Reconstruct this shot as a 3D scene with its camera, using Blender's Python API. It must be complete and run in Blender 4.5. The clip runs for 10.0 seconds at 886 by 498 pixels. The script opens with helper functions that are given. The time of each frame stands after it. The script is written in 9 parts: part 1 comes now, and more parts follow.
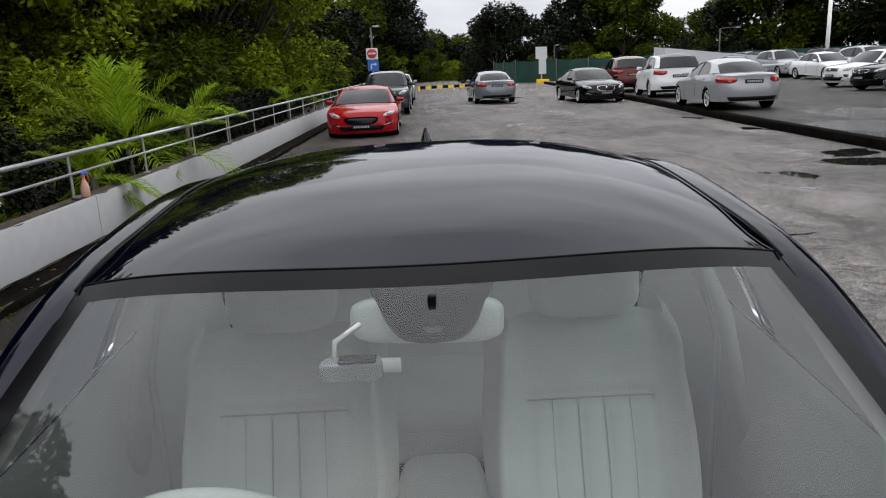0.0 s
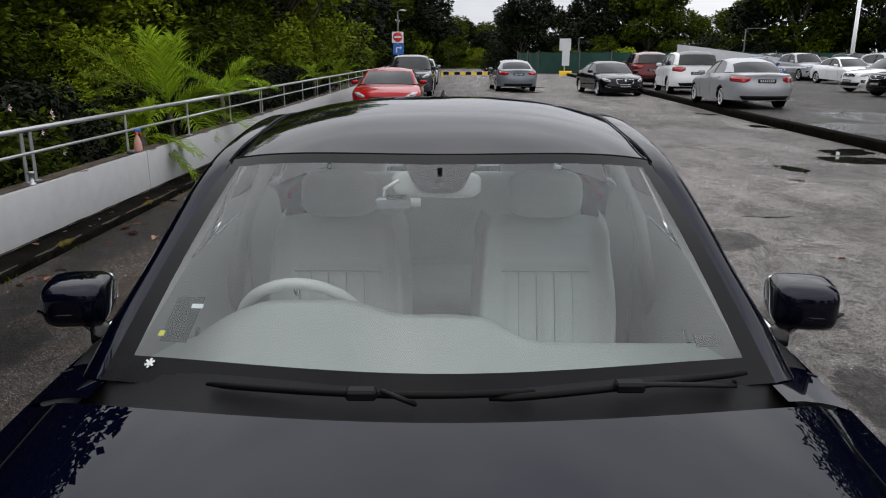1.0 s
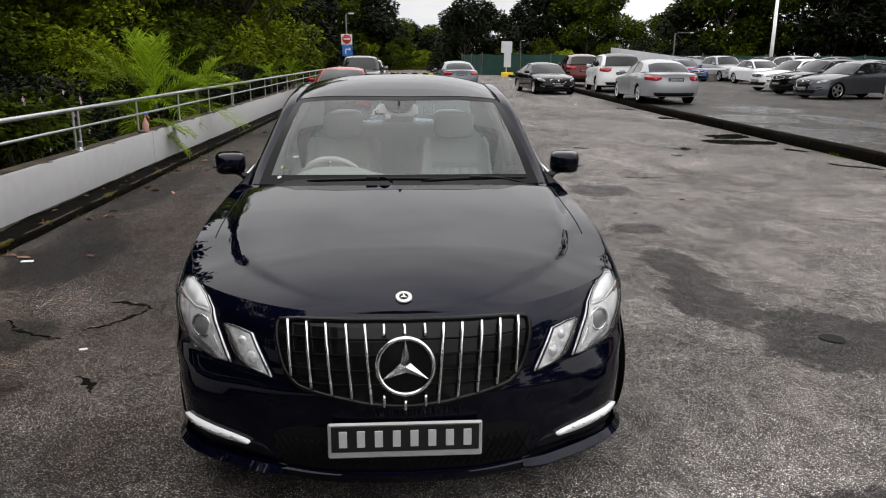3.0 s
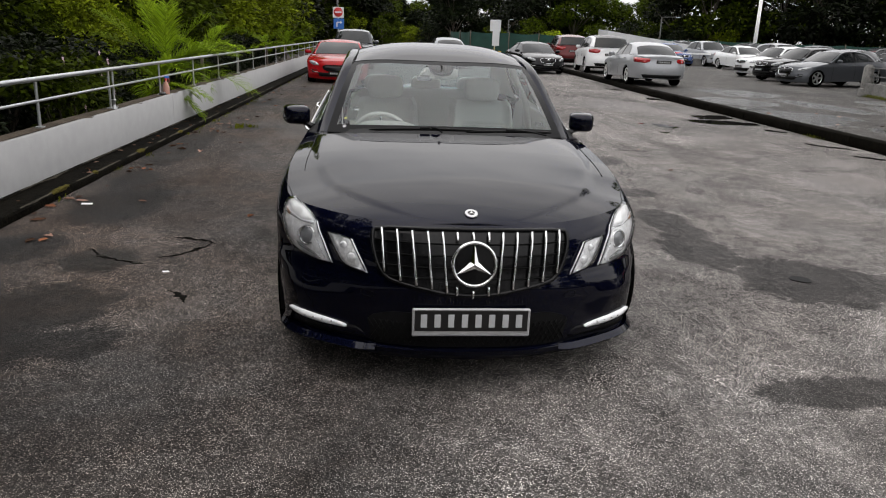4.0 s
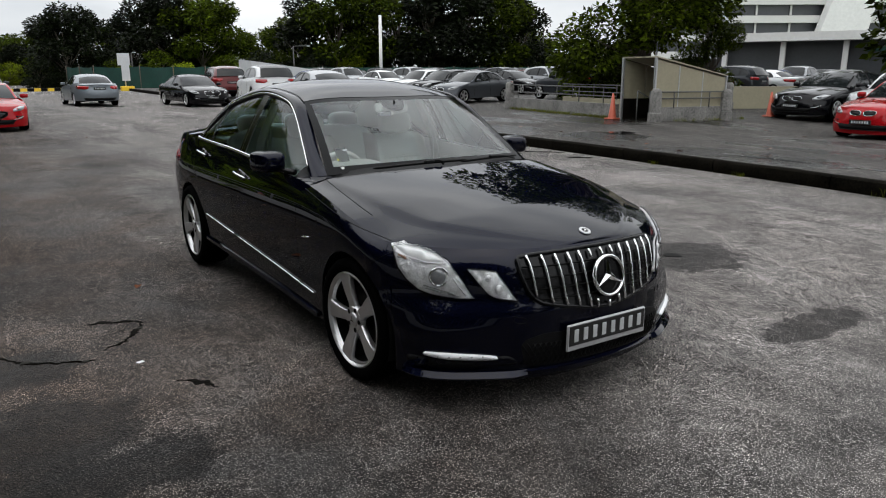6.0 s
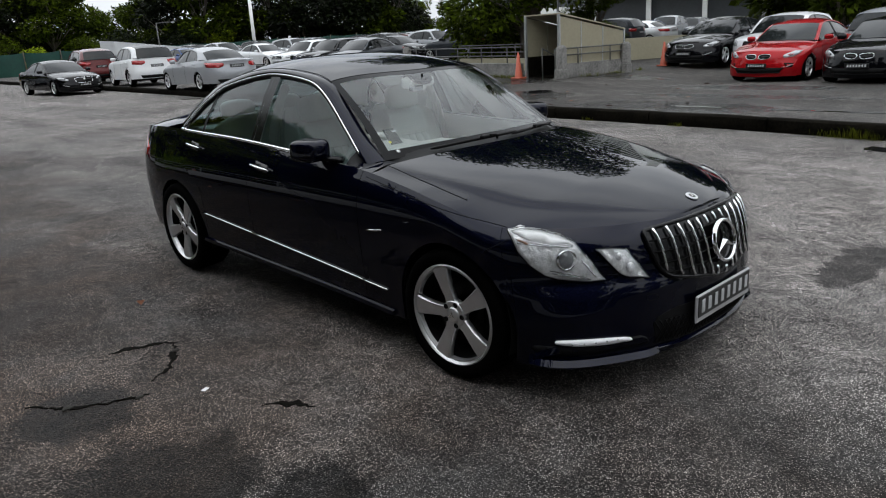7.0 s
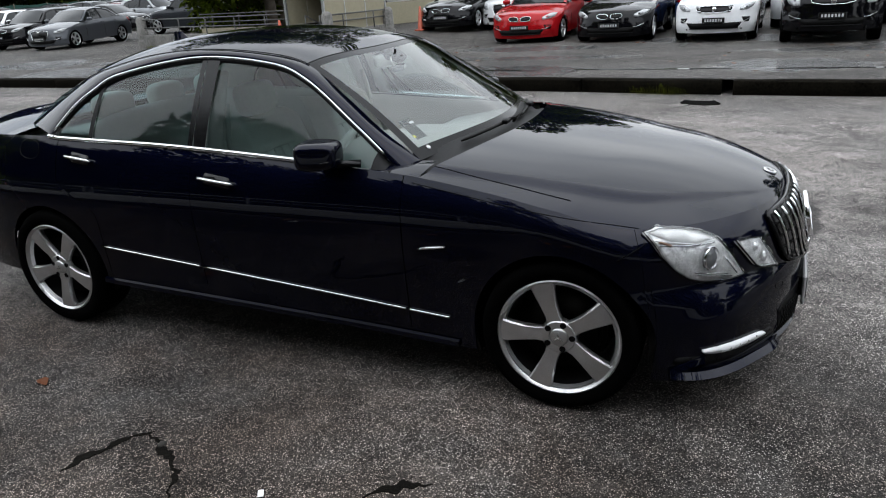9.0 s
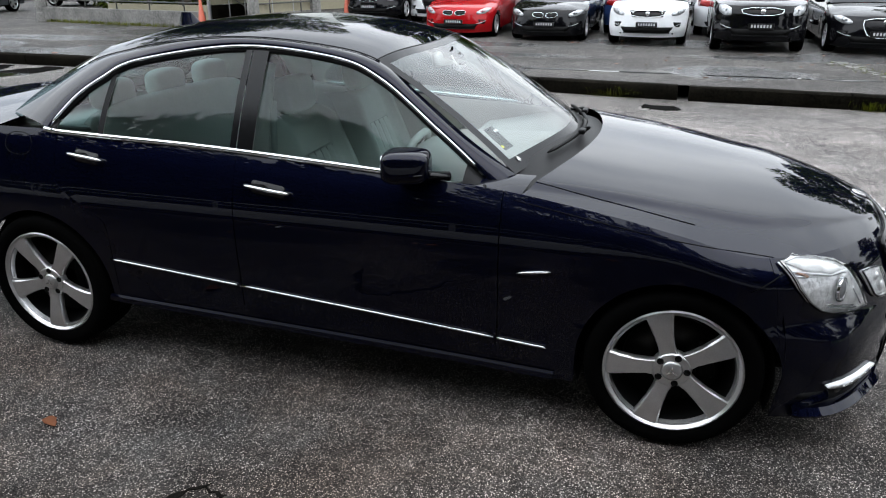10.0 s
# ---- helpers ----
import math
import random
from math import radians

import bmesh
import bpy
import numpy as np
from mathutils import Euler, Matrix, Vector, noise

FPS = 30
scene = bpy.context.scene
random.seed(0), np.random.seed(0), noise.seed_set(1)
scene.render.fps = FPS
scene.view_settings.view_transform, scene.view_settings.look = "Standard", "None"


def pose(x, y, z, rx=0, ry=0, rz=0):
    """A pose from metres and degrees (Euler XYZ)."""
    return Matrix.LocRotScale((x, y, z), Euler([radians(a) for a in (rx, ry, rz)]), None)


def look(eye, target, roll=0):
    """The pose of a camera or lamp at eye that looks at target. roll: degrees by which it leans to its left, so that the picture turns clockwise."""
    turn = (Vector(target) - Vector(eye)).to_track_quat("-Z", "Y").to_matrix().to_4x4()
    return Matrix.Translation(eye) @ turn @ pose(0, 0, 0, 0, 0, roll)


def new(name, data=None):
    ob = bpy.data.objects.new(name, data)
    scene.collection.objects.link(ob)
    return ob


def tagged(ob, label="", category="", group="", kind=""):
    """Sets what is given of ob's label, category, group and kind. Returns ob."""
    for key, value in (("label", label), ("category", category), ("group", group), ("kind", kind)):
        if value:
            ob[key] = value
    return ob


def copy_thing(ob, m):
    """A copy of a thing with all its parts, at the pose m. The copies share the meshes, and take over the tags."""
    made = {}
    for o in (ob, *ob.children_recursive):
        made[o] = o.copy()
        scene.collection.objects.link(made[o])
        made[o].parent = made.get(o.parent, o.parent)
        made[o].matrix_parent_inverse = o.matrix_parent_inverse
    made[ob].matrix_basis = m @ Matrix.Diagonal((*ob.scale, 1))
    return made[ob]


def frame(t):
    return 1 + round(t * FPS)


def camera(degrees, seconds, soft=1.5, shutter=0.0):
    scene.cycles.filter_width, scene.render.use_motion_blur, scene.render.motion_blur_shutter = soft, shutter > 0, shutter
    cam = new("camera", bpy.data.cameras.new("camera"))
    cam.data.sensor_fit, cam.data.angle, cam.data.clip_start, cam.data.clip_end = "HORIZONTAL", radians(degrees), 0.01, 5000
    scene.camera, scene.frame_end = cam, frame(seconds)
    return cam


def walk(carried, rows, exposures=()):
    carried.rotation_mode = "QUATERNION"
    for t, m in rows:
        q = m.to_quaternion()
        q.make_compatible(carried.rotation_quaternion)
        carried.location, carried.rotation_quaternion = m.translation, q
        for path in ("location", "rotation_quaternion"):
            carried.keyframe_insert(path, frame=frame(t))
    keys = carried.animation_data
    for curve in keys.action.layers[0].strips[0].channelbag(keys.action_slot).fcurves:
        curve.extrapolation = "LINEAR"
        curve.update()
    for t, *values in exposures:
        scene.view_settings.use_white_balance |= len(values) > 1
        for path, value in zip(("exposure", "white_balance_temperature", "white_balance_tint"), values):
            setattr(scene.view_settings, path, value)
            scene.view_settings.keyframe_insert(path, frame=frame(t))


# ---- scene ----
cam = camera(62.7, 10.0, 1.1)
PATH = [
    (0, (0.017, 0.073, 1.741), (0.066, 2.012, 1.256), -2.7),
    (0.5, (0.015, -0.257, 1.721), (0.01, 1.675, 1.205), -1.1),
    (1, (0.023, -0.815, 1.697), (0.032, 1.117, 1.18), 0.1),
    (1.5, (-0.002, -1.325, 1.657), (0.093, 0.608, 1.154), -0.8),
    (2, (-0.048, -1.932, 1.637), (0.073, -0.012, 1.092), 0.6),
    (2.2, (-0.047, -2.162, 1.648), (0.01, -0.248, 1.072), 1.0),
    (3.3, (-0.052, -3.512, 1.655), (0.129, -1.583, 1.159), 0.5),
    (3.5, (-0.084, -3.677, 1.638), (0.095, -1.761, 1.092), 1.3),
    (4, (-0.464, -3.929, 1.608), (-0.26, -2.022, 1.042), 2.2),
    (4.5, (-0.927, -3.976, 1.554), (-0.574, -2.086, 1.006), 1.3),
    (5, (-1.537, -3.864, 1.559), (-0.855, -2.071, 0.995), 0.5),
    (5.5, (-2.104, -3.631, 1.601), (-1.249, -1.883, 1.137), -0.5),
    (5.7, (-2.302, -3.491, 1.598), (-1.338, -1.8, 1.136), 0.3),
    (6.8, (-3.116, -2.531, 1.635), (-1.832, -1.1, 1.085), -3.7),
    (7, (-3.203, -2.359, 1.647), (-1.885, -0.968, 1.076), -3.4),
    (7.5, (-3.409, -1.961, 1.745), (-1.937, -0.752, 1.136), -2.2),
    (8, (-3.453, -1.578, 1.747), (-1.959, -0.41, 1.112), -3.6),
    (8.5, (-3.504, -1.175, 1.739), (-1.903, -0.181, 1.069), -4.8),
    (9, (-3.514, -0.718, 1.736), (-1.817, 0.079, 1.04), -3.9),
    (9.5, (-3.513, -0.256, 1.765), (-1.766, 0.438, 1.082), -3.3),
    (10, (-3.469, 0.141, 1.771), (-1.686, 0.679, 1.042), -0.2),
]
walk(cam, [(t, look(eye, target, roll)) for t, eye, target, roll in PATH], [(0, 0.46, 6500, 11), (0.6, 0.27, 6500, 11), (1.5, 0.57, 6600, 12), (3.5, 0.58, 6850, 12), (4.5, 0.5, 6800, 11), (5.5, 0.48, 6650, 9), (7.2, 0.42, 6350, 8), (7.8, 0.46, 6350, 8), (8.5, 0.64, 6300, 8), (9.3, 0.95, 6300, 8), (10, 1.26, 6250, 8)])

# ---- light ----
world = bpy.data.worlds.new("overcast")
scene.world = world
world.use_nodes = True
wn = world.node_tree.nodes
wl = world.node_tree.links
wn.clear()
w_out = wn.new("ShaderNodeOutputWorld")
w_bg = wn.new("ShaderNodeBackground")
w_mix = wn.new("ShaderNodeMix")
w_mix.data_type = "RGBA"
w_sky = wn.new("ShaderNodeTexSky")
w_sky.sky_type = "NISHITA"
w_sky.sun_disc = False
w_sky.sun_elevation = radians(75)
w_sky.sun_rotation = radians(200)
w_sky.dust_density = 4.0
w_co = wn.new("ShaderNodeTexCoord")
w_map = wn.new("ShaderNodeMapping")
w_map.inputs["Scale"].default_value = (1.4, 1.4, 4.5)
w_noise = wn.new("ShaderNodeTexNoise")
w_noise.inputs["Scale"].default_value = 1.6
w_noise.inputs["Detail"].default_value = 5.0
w_ramp = wn.new("ShaderNodeValToRGB")
w_ramp.color_ramp.elements[0].position = 0.3
w_ramp.color_ramp.elements[0].color = (7.0, 7.4, 8.0, 1)
w_ramp.color_ramp.elements[1].position = 0.72
w_ramp.color_ramp.elements[1].color = (12.5, 12.7, 13.0, 1)
w_mix.inputs[0].default_value = 0.88
wl.new(w_co.outputs["Generated"], w_map.inputs["Vector"])
wl.new(w_map.outputs[0], w_noise.inputs["Vector"])
wl.new(w_noise.outputs["Fac"], w_ramp.inputs["Fac"])
wl.new(w_sky.outputs["Color"], w_mix.inputs[6])
wl.new(w_ramp.outputs["Color"], w_mix.inputs[7])
# an overcast sky is brighter overhead than at the horizon
w_sep = wn.new("ShaderNodeSeparateXYZ")
w_up = wn.new("ShaderNodeMapRange")
w_up.inputs["From Min"].default_value = 0.0
w_up.inputs["From Max"].default_value = 0.7
w_up.inputs["To Min"].default_value = 0.74
w_up.inputs["To Max"].default_value = 1.5
w_dome = wn.new("ShaderNodeVectorMath")
w_dome.operation = "SCALE"
wl.new(w_co.outputs["Generated"], w_sep.inputs[0])
wl.new(w_sep.outputs["Z"], w_up.inputs["Value"])
wl.new(w_mix.outputs[2], w_dome.inputs[0])
wl.new(w_up.outputs[0], w_dome.inputs["Scale"])
wl.new(w_dome.outputs[0], w_bg.inputs["Color"])
w_bg.inputs["Strength"].default_value = 0.090
wl.new(w_bg.outputs[0], w_out.inputs["Surface"])
sun = new("sun", bpy.data.lights.new("sun", "SUN"))
sun.data.energy = 0.6
sun.data.angle = radians(170)
sun.data.color = (1.0, 0.97, 0.93)
sun.matrix_world = pose(0, 0, 30, 15, 0, 20)

# ---- materials ----
def material(name):
    m = bpy.data.materials.new(name)
    m.use_nodes = True
    return m, m.node_tree.nodes, m.node_tree.links, m.node_tree.nodes["Principled BSDF"]


def plain(name, color, rough=0.5, metal=0.0, coat=0.0, vary=0.12, scale=6.0, bump=0.0, bump_scale=80.0, per_object=0.0, sheen=0.5, island=0.0):
    """A surface of one colour with mottling at two scales and fine relief."""
    m, n, l, b = material(name)
    b.inputs["Roughness"].default_value = rough
    b.inputs["Metallic"].default_value = metal
    b.inputs["Coat Weight"].default_value = coat
    b.inputs["Coat Roughness"].default_value = 0.03
    b.inputs["Specular IOR Level"].default_value = sheen
    co = n.new("ShaderNodeTexCoord")
    n1 = n.new("ShaderNodeTexNoise")
    n1.inputs["Scale"].default_value = scale
    n1.inputs["Detail"].default_value = 6.0
    n2 = n.new("ShaderNodeTexNoise")
    n2.inputs["Scale"].default_value = scale * 9
    n2.inputs["Detail"].default_value = 3.0
    l.new(co.outputs["Object"], n1.inputs["Vector"])
    l.new(co.outputs["Object"], n2.inputs["Vector"])
    add = n.new("ShaderNodeMath")
    add.operation = "ADD"
    l.new(n1.outputs["Fac"], add.inputs[0])
    l.new(n2.outputs["Fac"], add.inputs[1])
    mr = n.new("ShaderNodeMapRange")
    mr.inputs["From Min"].default_value = 0.6
    mr.inputs["From Max"].default_value = 1.4
    mr.inputs["To Min"].default_value = 1 - vary
    mr.inputs["To Max"].default_value = 1 + vary
    l.new(add.outputs[0], mr.inputs["Value"])
    fac = mr.outputs[0]
    if per_object or island:
        src = n.new("ShaderNodeObjectInfo").outputs["Random"] if per_object else n.new("ShaderNodeNewGeometry").outputs["Random Per Island"]
        r = n.new("ShaderNodeMapRange")
        a = per_object or island
        r.inputs["To Min"].default_value = 1 - a
        r.inputs["To Max"].default_value = 1 + a
        l.new(src, r.inputs["Value"])
        mu = n.new("ShaderNodeMath")
        mu.operation = "MULTIPLY"
        l.new(fac, mu.inputs[0])
        l.new(r.outputs[0], mu.inputs[1])
        fac = mu.outputs[0]
    sc = n.new("ShaderNodeVectorMath")
    sc.operation = "SCALE"
    sc.inputs[0].default_value = color[:3]
    l.new(fac, sc.inputs["Scale"])
    l.new(sc.outputs[0], b.inputs["Base Color"])
    if bump:
        n3 = n.new("ShaderNodeTexNoise")
        n3.inputs["Scale"].default_value = bump_scale
        n3.inputs["Detail"].default_value = 4.0
        l.new(co.outputs["Object"], n3.inputs["Vector"])
        bp = n.new("ShaderNodeBump")
        bp.inputs["Strength"].default_value = bump
        bp.inputs["Distance"].default_value = 0.01
        l.new(n3.outputs["Fac"], bp.inputs["Height"])
        l.new(bp.outputs[0], b.inputs["Normal"])
    return m


def paint(name, color, flake=0.25, rough=0.32):
    """Car paint under clear coat with faint flake and dust."""
    m = plain(name, color, rough=rough, metal=flake, coat=1.0, vary=0.06, scale=2.0, sheen=0.0)
    m.node_tree.nodes["Principled BSDF"].inputs["Coat Roughness"].default_value = 0.015
    m.node_tree.nodes["Principled BSDF"].inputs["Coat IOR"].default_value = 1.34
    return m


def clear_glass(name, tint, gloss_rough=0.01, ior=1.5, haze=0.0):
    """A thin pane: lets light straight through, tinted, with a mirror gloss that grows towards grazing."""
    m, n, l, b = material(name)
    n.remove(b)
    out = n["Material Output"]
    tr = n.new("ShaderNodeBsdfTransparent")
    tr.inputs["Color"].default_value = (*tint, 1)
    gl = n.new("ShaderNodeBsdfGlossy")
    gl.inputs["Roughness"].default_value = gloss_rough
    fr = n.new("ShaderNodeFresnel")
    fr.inputs["IOR"].default_value = ior
    mx = n.new("ShaderNodeMixShader")
    l.new(fr.outputs[0], mx.inputs[0])
    l.new(tr.outputs[0], mx.inputs[1])
    l.new(gl.outputs[0], mx.inputs[2])
    l.new(mx.outputs[0], out.inputs["Surface"])
    return m


M = {}
M["navy"] = paint("navy_paint", (0.0021, 0.0028, 0.0100), 0.7, 0.44)
navy_bsdf = M["navy"].node_tree.nodes["Principled BSDF"]
navy_bsdf.inputs["Coat IOR"].default_value = 1.33
navy_bsdf.inputs["Specular Tint"].default_value = (0.10, 0.12, 0.30, 1)
navy_bsdf.inputs["Coat Weight"].default_value = 0.95
navy_bsdf.inputs["Coat Roughness"].default_value = 0.006
M["trim"] = plain("black_trim", (0.006, 0.006, 0.0065), 0.5, vary=0.2, bump=0.05, sheen=0.12)
M["gloss_black"] = plain("gloss_black", (0.003, 0.003, 0.0035), 0.2, vary=0.1, sheen=0.22)
M["rubber"] = plain("tyre_rubber", (0.0016, 0.0016, 0.0016), 0.9, vary=0.25, sheen=0.015, bump=0.15, bump_scale=120)
M["chrome"] = plain("chrome", (0.78, 0.79, 0.80), 0.08, metal=1.0, vary=0.04)
M["alloy"] = plain("alloy", (0.55, 0.55, 0.555), 0.33, metal=0.9, vary=0.1, scale=20, coat=0.3)
# rim barrel and brake disc darkened: shade behind the spokes, put into the colour
M["barrel"] = plain("rim_barrel_shaded", (0.012, 0.012, 0.0125), 0.4, metal=0.5, vary=0.3, sheen=0.2)
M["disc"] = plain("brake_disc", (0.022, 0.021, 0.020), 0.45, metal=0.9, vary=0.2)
M["windscreen"] = clear_glass("windscreen_glass", (0.91, 0.97, 0.97), ior=1.66)
M["side_glass"] = clear_glass("side_glass", (0.37, 0.47, 0.47), ior=1.44)
M["lens"] = clear_glass("lamp_lens", (1.0, 1.0, 1.0), ior=1.30)
M["bg_lamp"] = plain("car_lamp", (0.40, 0.41, 0.42), 0.12, metal=0.2, vary=0.7, scale=18)
M["frit"] = plain("glass_border", (0.004, 0.004, 0.0045), 0.12, vary=0.1, sheen=0.10)
M["leather"] = plain("pale_leather", (0.58, 0.58, 0.545), 0.5, vary=0.07, scale=8, bump=0.15, bump_scale=160)
M["seam"] = plain("seat_seam", (0.42, 0.42, 0.40), 0.7, vary=0.1)
M["dash"] = plain("pale_dash", (0.43, 0.44, 0.42), 0.55, vary=0.05, bump=0.2, bump_scale=220)
M["cabin_dark"] = plain("cabin_dark", (0.06, 0.06, 0.06), 0.6, vary=0.2)
M["headliner"] = plain("headliner", (0.48, 0.48, 0.455), 0.8, vary=0.06)
M["mirror"] = plain("mirror_glass", (0.85, 0.86, 0.87), 0.02, metal=1.0, vary=0.01)
M["reflector"] = plain("lamp_bowl", (0.86, 0.87, 0.88), 0.22, metal=0.28, vary=0.45, scale=22, bump=1.0, bump_scale=34)
M["lamp_lid"] = plain("lamp_lid", (0.80, 0.81, 0.81), 0.42, metal=0.05, vary=0.08, scale=20)
M["amber_dull"] = plain("amber_dull", (0.34, 0.20, 0.13), 0.3, vary=0.1)
M["lamp_glass"] = plain("lamp_glass", (0.26, 0.27, 0.28), 0.06, metal=0.3, vary=0.2)
M["led"] = plain("running_light", (0.85, 0.86, 0.88), 0.15, vary=0.05, scale=40)
M["plate"] = plain("black_plate", (0.008, 0.008, 0.008), 0.35, vary=0.2)
M["plate_ink"] = plain("plate_bars", (0.46, 0.47, 0.48), 0.4, vary=0.06)
M["plate_rim"] = plain("plate_frame", (0.42, 0.42, 0.43), 0.4, metal=0.3, vary=0.08)
M["tail_red"] = plain("tail_red", (0.30, 0.008, 0.010), 0.12, coat=0.6, vary=0.1)
M["amber"] = plain("amber", (0.6, 0.18, 0.02), 0.2, vary=0.1)
M["sticker"] = plain("white_paper", (0.75, 0.76, 0.76), 0.6, vary=0.05)
M["green_tag"] = plain("green_tag", (0.016, 0.024, 0.021), 0.5, vary=0.15)
M["yellow_tag"] = plain("yellow_tag", (0.75, 0.70, 0.06), 0.5, vary=0.1)
M["bg_glass"] = plain("dark_car_glass", (0.010, 0.012, 0.013), 0.06, vary=0.2, sheen=0.28)
M["concrete"] = plain("pale_concrete", (0.36, 0.36, 0.36), 0.85, vary=0.08, scale=0.8, bump=0.12, bump_scale=50)
# mossy damp kerbs and plinth; also the dark stand-in for stairwell shade
M["concrete_wet_void"] = plain("mossy_void_concrete", (0.0056, 0.0049, 0.0036), 0.85, vary=0.95, scale=3.4, bump=0.8, bump_scale=45, sheen=0.02)
M["wall_dirt"] = plain("wall_dirt", (0.060, 0.048, 0.036), 0.9, vary=0.7, scale=4, bump=0.5, bump_scale=60, sheen=0.1)
M["concrete_old"] = plain("old_concrete", (0.165, 0.16, 0.15), 0.85, vary=0.6, scale=2.2, bump=0.3, bump_scale=40)
M["steel"] = plain("galvanised_steel", (0.42, 0.43, 0.44), 0.38, metal=0.7, vary=0.15, scale=12)
M["dull_steel"] = plain("weathered_steel", (0.075, 0.075, 0.072), 0.6, metal=0.1, vary=0.25, scale=10)
M["cream"] = plain("cream_sheet", (0.27, 0.245, 0.170), 0.6, vary=0.12, scale=1.5)
M["white_paint"] = plain("white_paint", (0.72, 0.72, 0.71), 0.6, vary=0.12, scale=2)
M["road_white"] = plain("road_marking", (0.11, 0.11, 0.105), 0.7, vary=0.6, scale=5, bump=0.2)
M["green_net"] = plain("green_netting", (0.004, 0.038, 0.028), 0.8, vary=0.35, scale=1.2, bump=0.4, bump_scale=20)
M["orange"] = plain("cone_orange", (0.40, 0.075, 0.035), 0.5, vary=0.15)
M["red_sign"] = plain("sign_red", (0.60, 0.04, 0.04), 0.4, vary=0.05)
M["blue_sign"] = plain("sign_blue", (0.03, 0.16, 0.55), 0.4, vary=0.05)
M["yellow"] = plain("barrier_yellow", (0.75, 0.50, 0.03), 0.5, vary=0.1)
M["black"] = plain("black_paint", (0.004, 0.004, 0.004), 0.5, vary=0.1, sheen=0.08)
M["grass"] = plain("grass", (0.055, 0.095, 0.022), 0.7, vary=0.5, scale=0.8, bump=0.6, bump_scale=14)
M["soil"] = plain("leaf_litter", (0.035, 0.028, 0.020), 0.9, vary=0.5, scale=4, bump=0.6, bump_scale=25)
M["bark"] = plain("bark", (0.085, 0.070, 0.055), 0.85, vary=0.35, scale=5, bump=0.6, bump_scale=30)
M["roof_sheet"] = plain("metal_roof", (0.50, 0.51, 0.52), 0.5, vary=0.1, scale=1)
M["facade"] = plain("pale_facade", (0.58, 0.58, 0.56), 0.7, vary=0.08, scale=0.5)
M["facade_dark"] = plain("dark_openings", (0.05, 0.055, 0.06), 0.3, vary=0.2, scale=0.7)
M["blue_tarp"] = plain("blue_tarp", (0.03, 0.16, 0.5), 0.5, vary=0.15)
M["bottle"] = plain("salmon_plastic", (0.55, 0.30, 0.24), 0.4, vary=0.08)
M["water"] = plain("puddle_water", (0.012, 0.012, 0.012), 0.03, vary=0.1, sheen=0.6)


def leaf_material(name, color, vary=0.45, trans=0.25, gloss=0.04):
    m, n, l, b = material(name)
    g = n.new("ShaderNodeNewGeometry")
    r = n.new("ShaderNodeMapRange")
    r.inputs["To Min"].default_value = 1 - vary
    r.inputs["To Max"].default_value = 1 + vary
    l.new(g.outputs["Random Per Island"], r.inputs["Value"])
    co = n.new("ShaderNodeTexCoord")
    nz = n.new("ShaderNodeTexNoise")
    nz.inputs["Scale"].default_value = 0.7
    nz.inputs["Detail"].default_value = 2.0
    l.new(co.outputs["Object"], nz.inputs["Vector"])
    r2 = n.new("ShaderNodeMapRange")
    r2.inputs["From Min"].default_value = 0.3
    r2.inputs["From Max"].default_value = 0.7
    r2.inputs["To Min"].default_value = 0.55
    r2.inputs["To Max"].default_value = 1.45
    l.new(nz.outputs["Fac"], r2.inputs["Value"])
    oi = n.new("ShaderNodeObjectInfo")
    r3 = n.new("ShaderNodeMapRange")
    r3.inputs["To Min"].default_value = 0.75
    r3.inputs["To Max"].default_value = 1.25
    l.new(oi.outputs["Random"], r3.inputs["Value"])
    m1 = n.new("ShaderNodeMath")
    m1.operation = "MULTIPLY"
    l.new(r.outputs[0], m1.inputs[0])
    l.new(r2.outputs[0], m1.inputs[1])
    m2 = n.new("ShaderNodeMath")
    m2.operation = "MULTIPLY"
    l.new(m1.outputs[0], m2.inputs[0])
    l.new(r3.outputs[0], m2.inputs[1])
    sc = n.new("ShaderNodeVectorMath")
    sc.operation = "SCALE"
    sc.inputs[0].default_value = color
    l.new(m2.outputs[0], sc.inputs["Scale"])
    l.new(sc.outputs[0], b.inputs["Base Color"])
    b.inputs["Roughness"].default_value = 0.6
    b.inputs["Specular IOR Level"].default_value = gloss
    tl = n.new("ShaderNodeBsdfTranslucent")
    l.new(sc.outputs[0], tl.inputs["Color"])
    mx = n.new("ShaderNodeMixShader")
    mx.inputs[0].default_value = trans
    l.new(b.outputs[0], mx.inputs[1])
    l.new(tl.outputs[0], mx.inputs[2])
    l.new(mx.outputs[0], n["Material Output"].inputs["Surface"])
    return m


# near-black green: the shade in the gaps of the thicket is put into the colour
M["leaf_shaded"] = leaf_material("leaf_shaded", (0.0036, 0.0066, 0.0007), vary=0.8, trans=0.15, gloss=0.12)
M["leaf_mid"] = leaf_material("leaf_mid", (0.036, 0.052, 0.0028), vary=0.9)
M["leaf_light"] = leaf_material("leaf_light", (0.145, 0.185, 0.009), vary=0.7)
M["palm"] = leaf_material("palm_leaf", (0.150, 0.230, 0.010), trans=0.3)
M["dead_leaf"] = leaf_material("fallen_leaf", (0.19, 0.078, 0.040))
M["pale_dead_leaf"] = leaf_material("dry_leaf", (0.27, 0.165, 0.125))
M["dark_dead_leaf"] = leaf_material("rotten_leaf", (0.045, 0.022, 0.012))


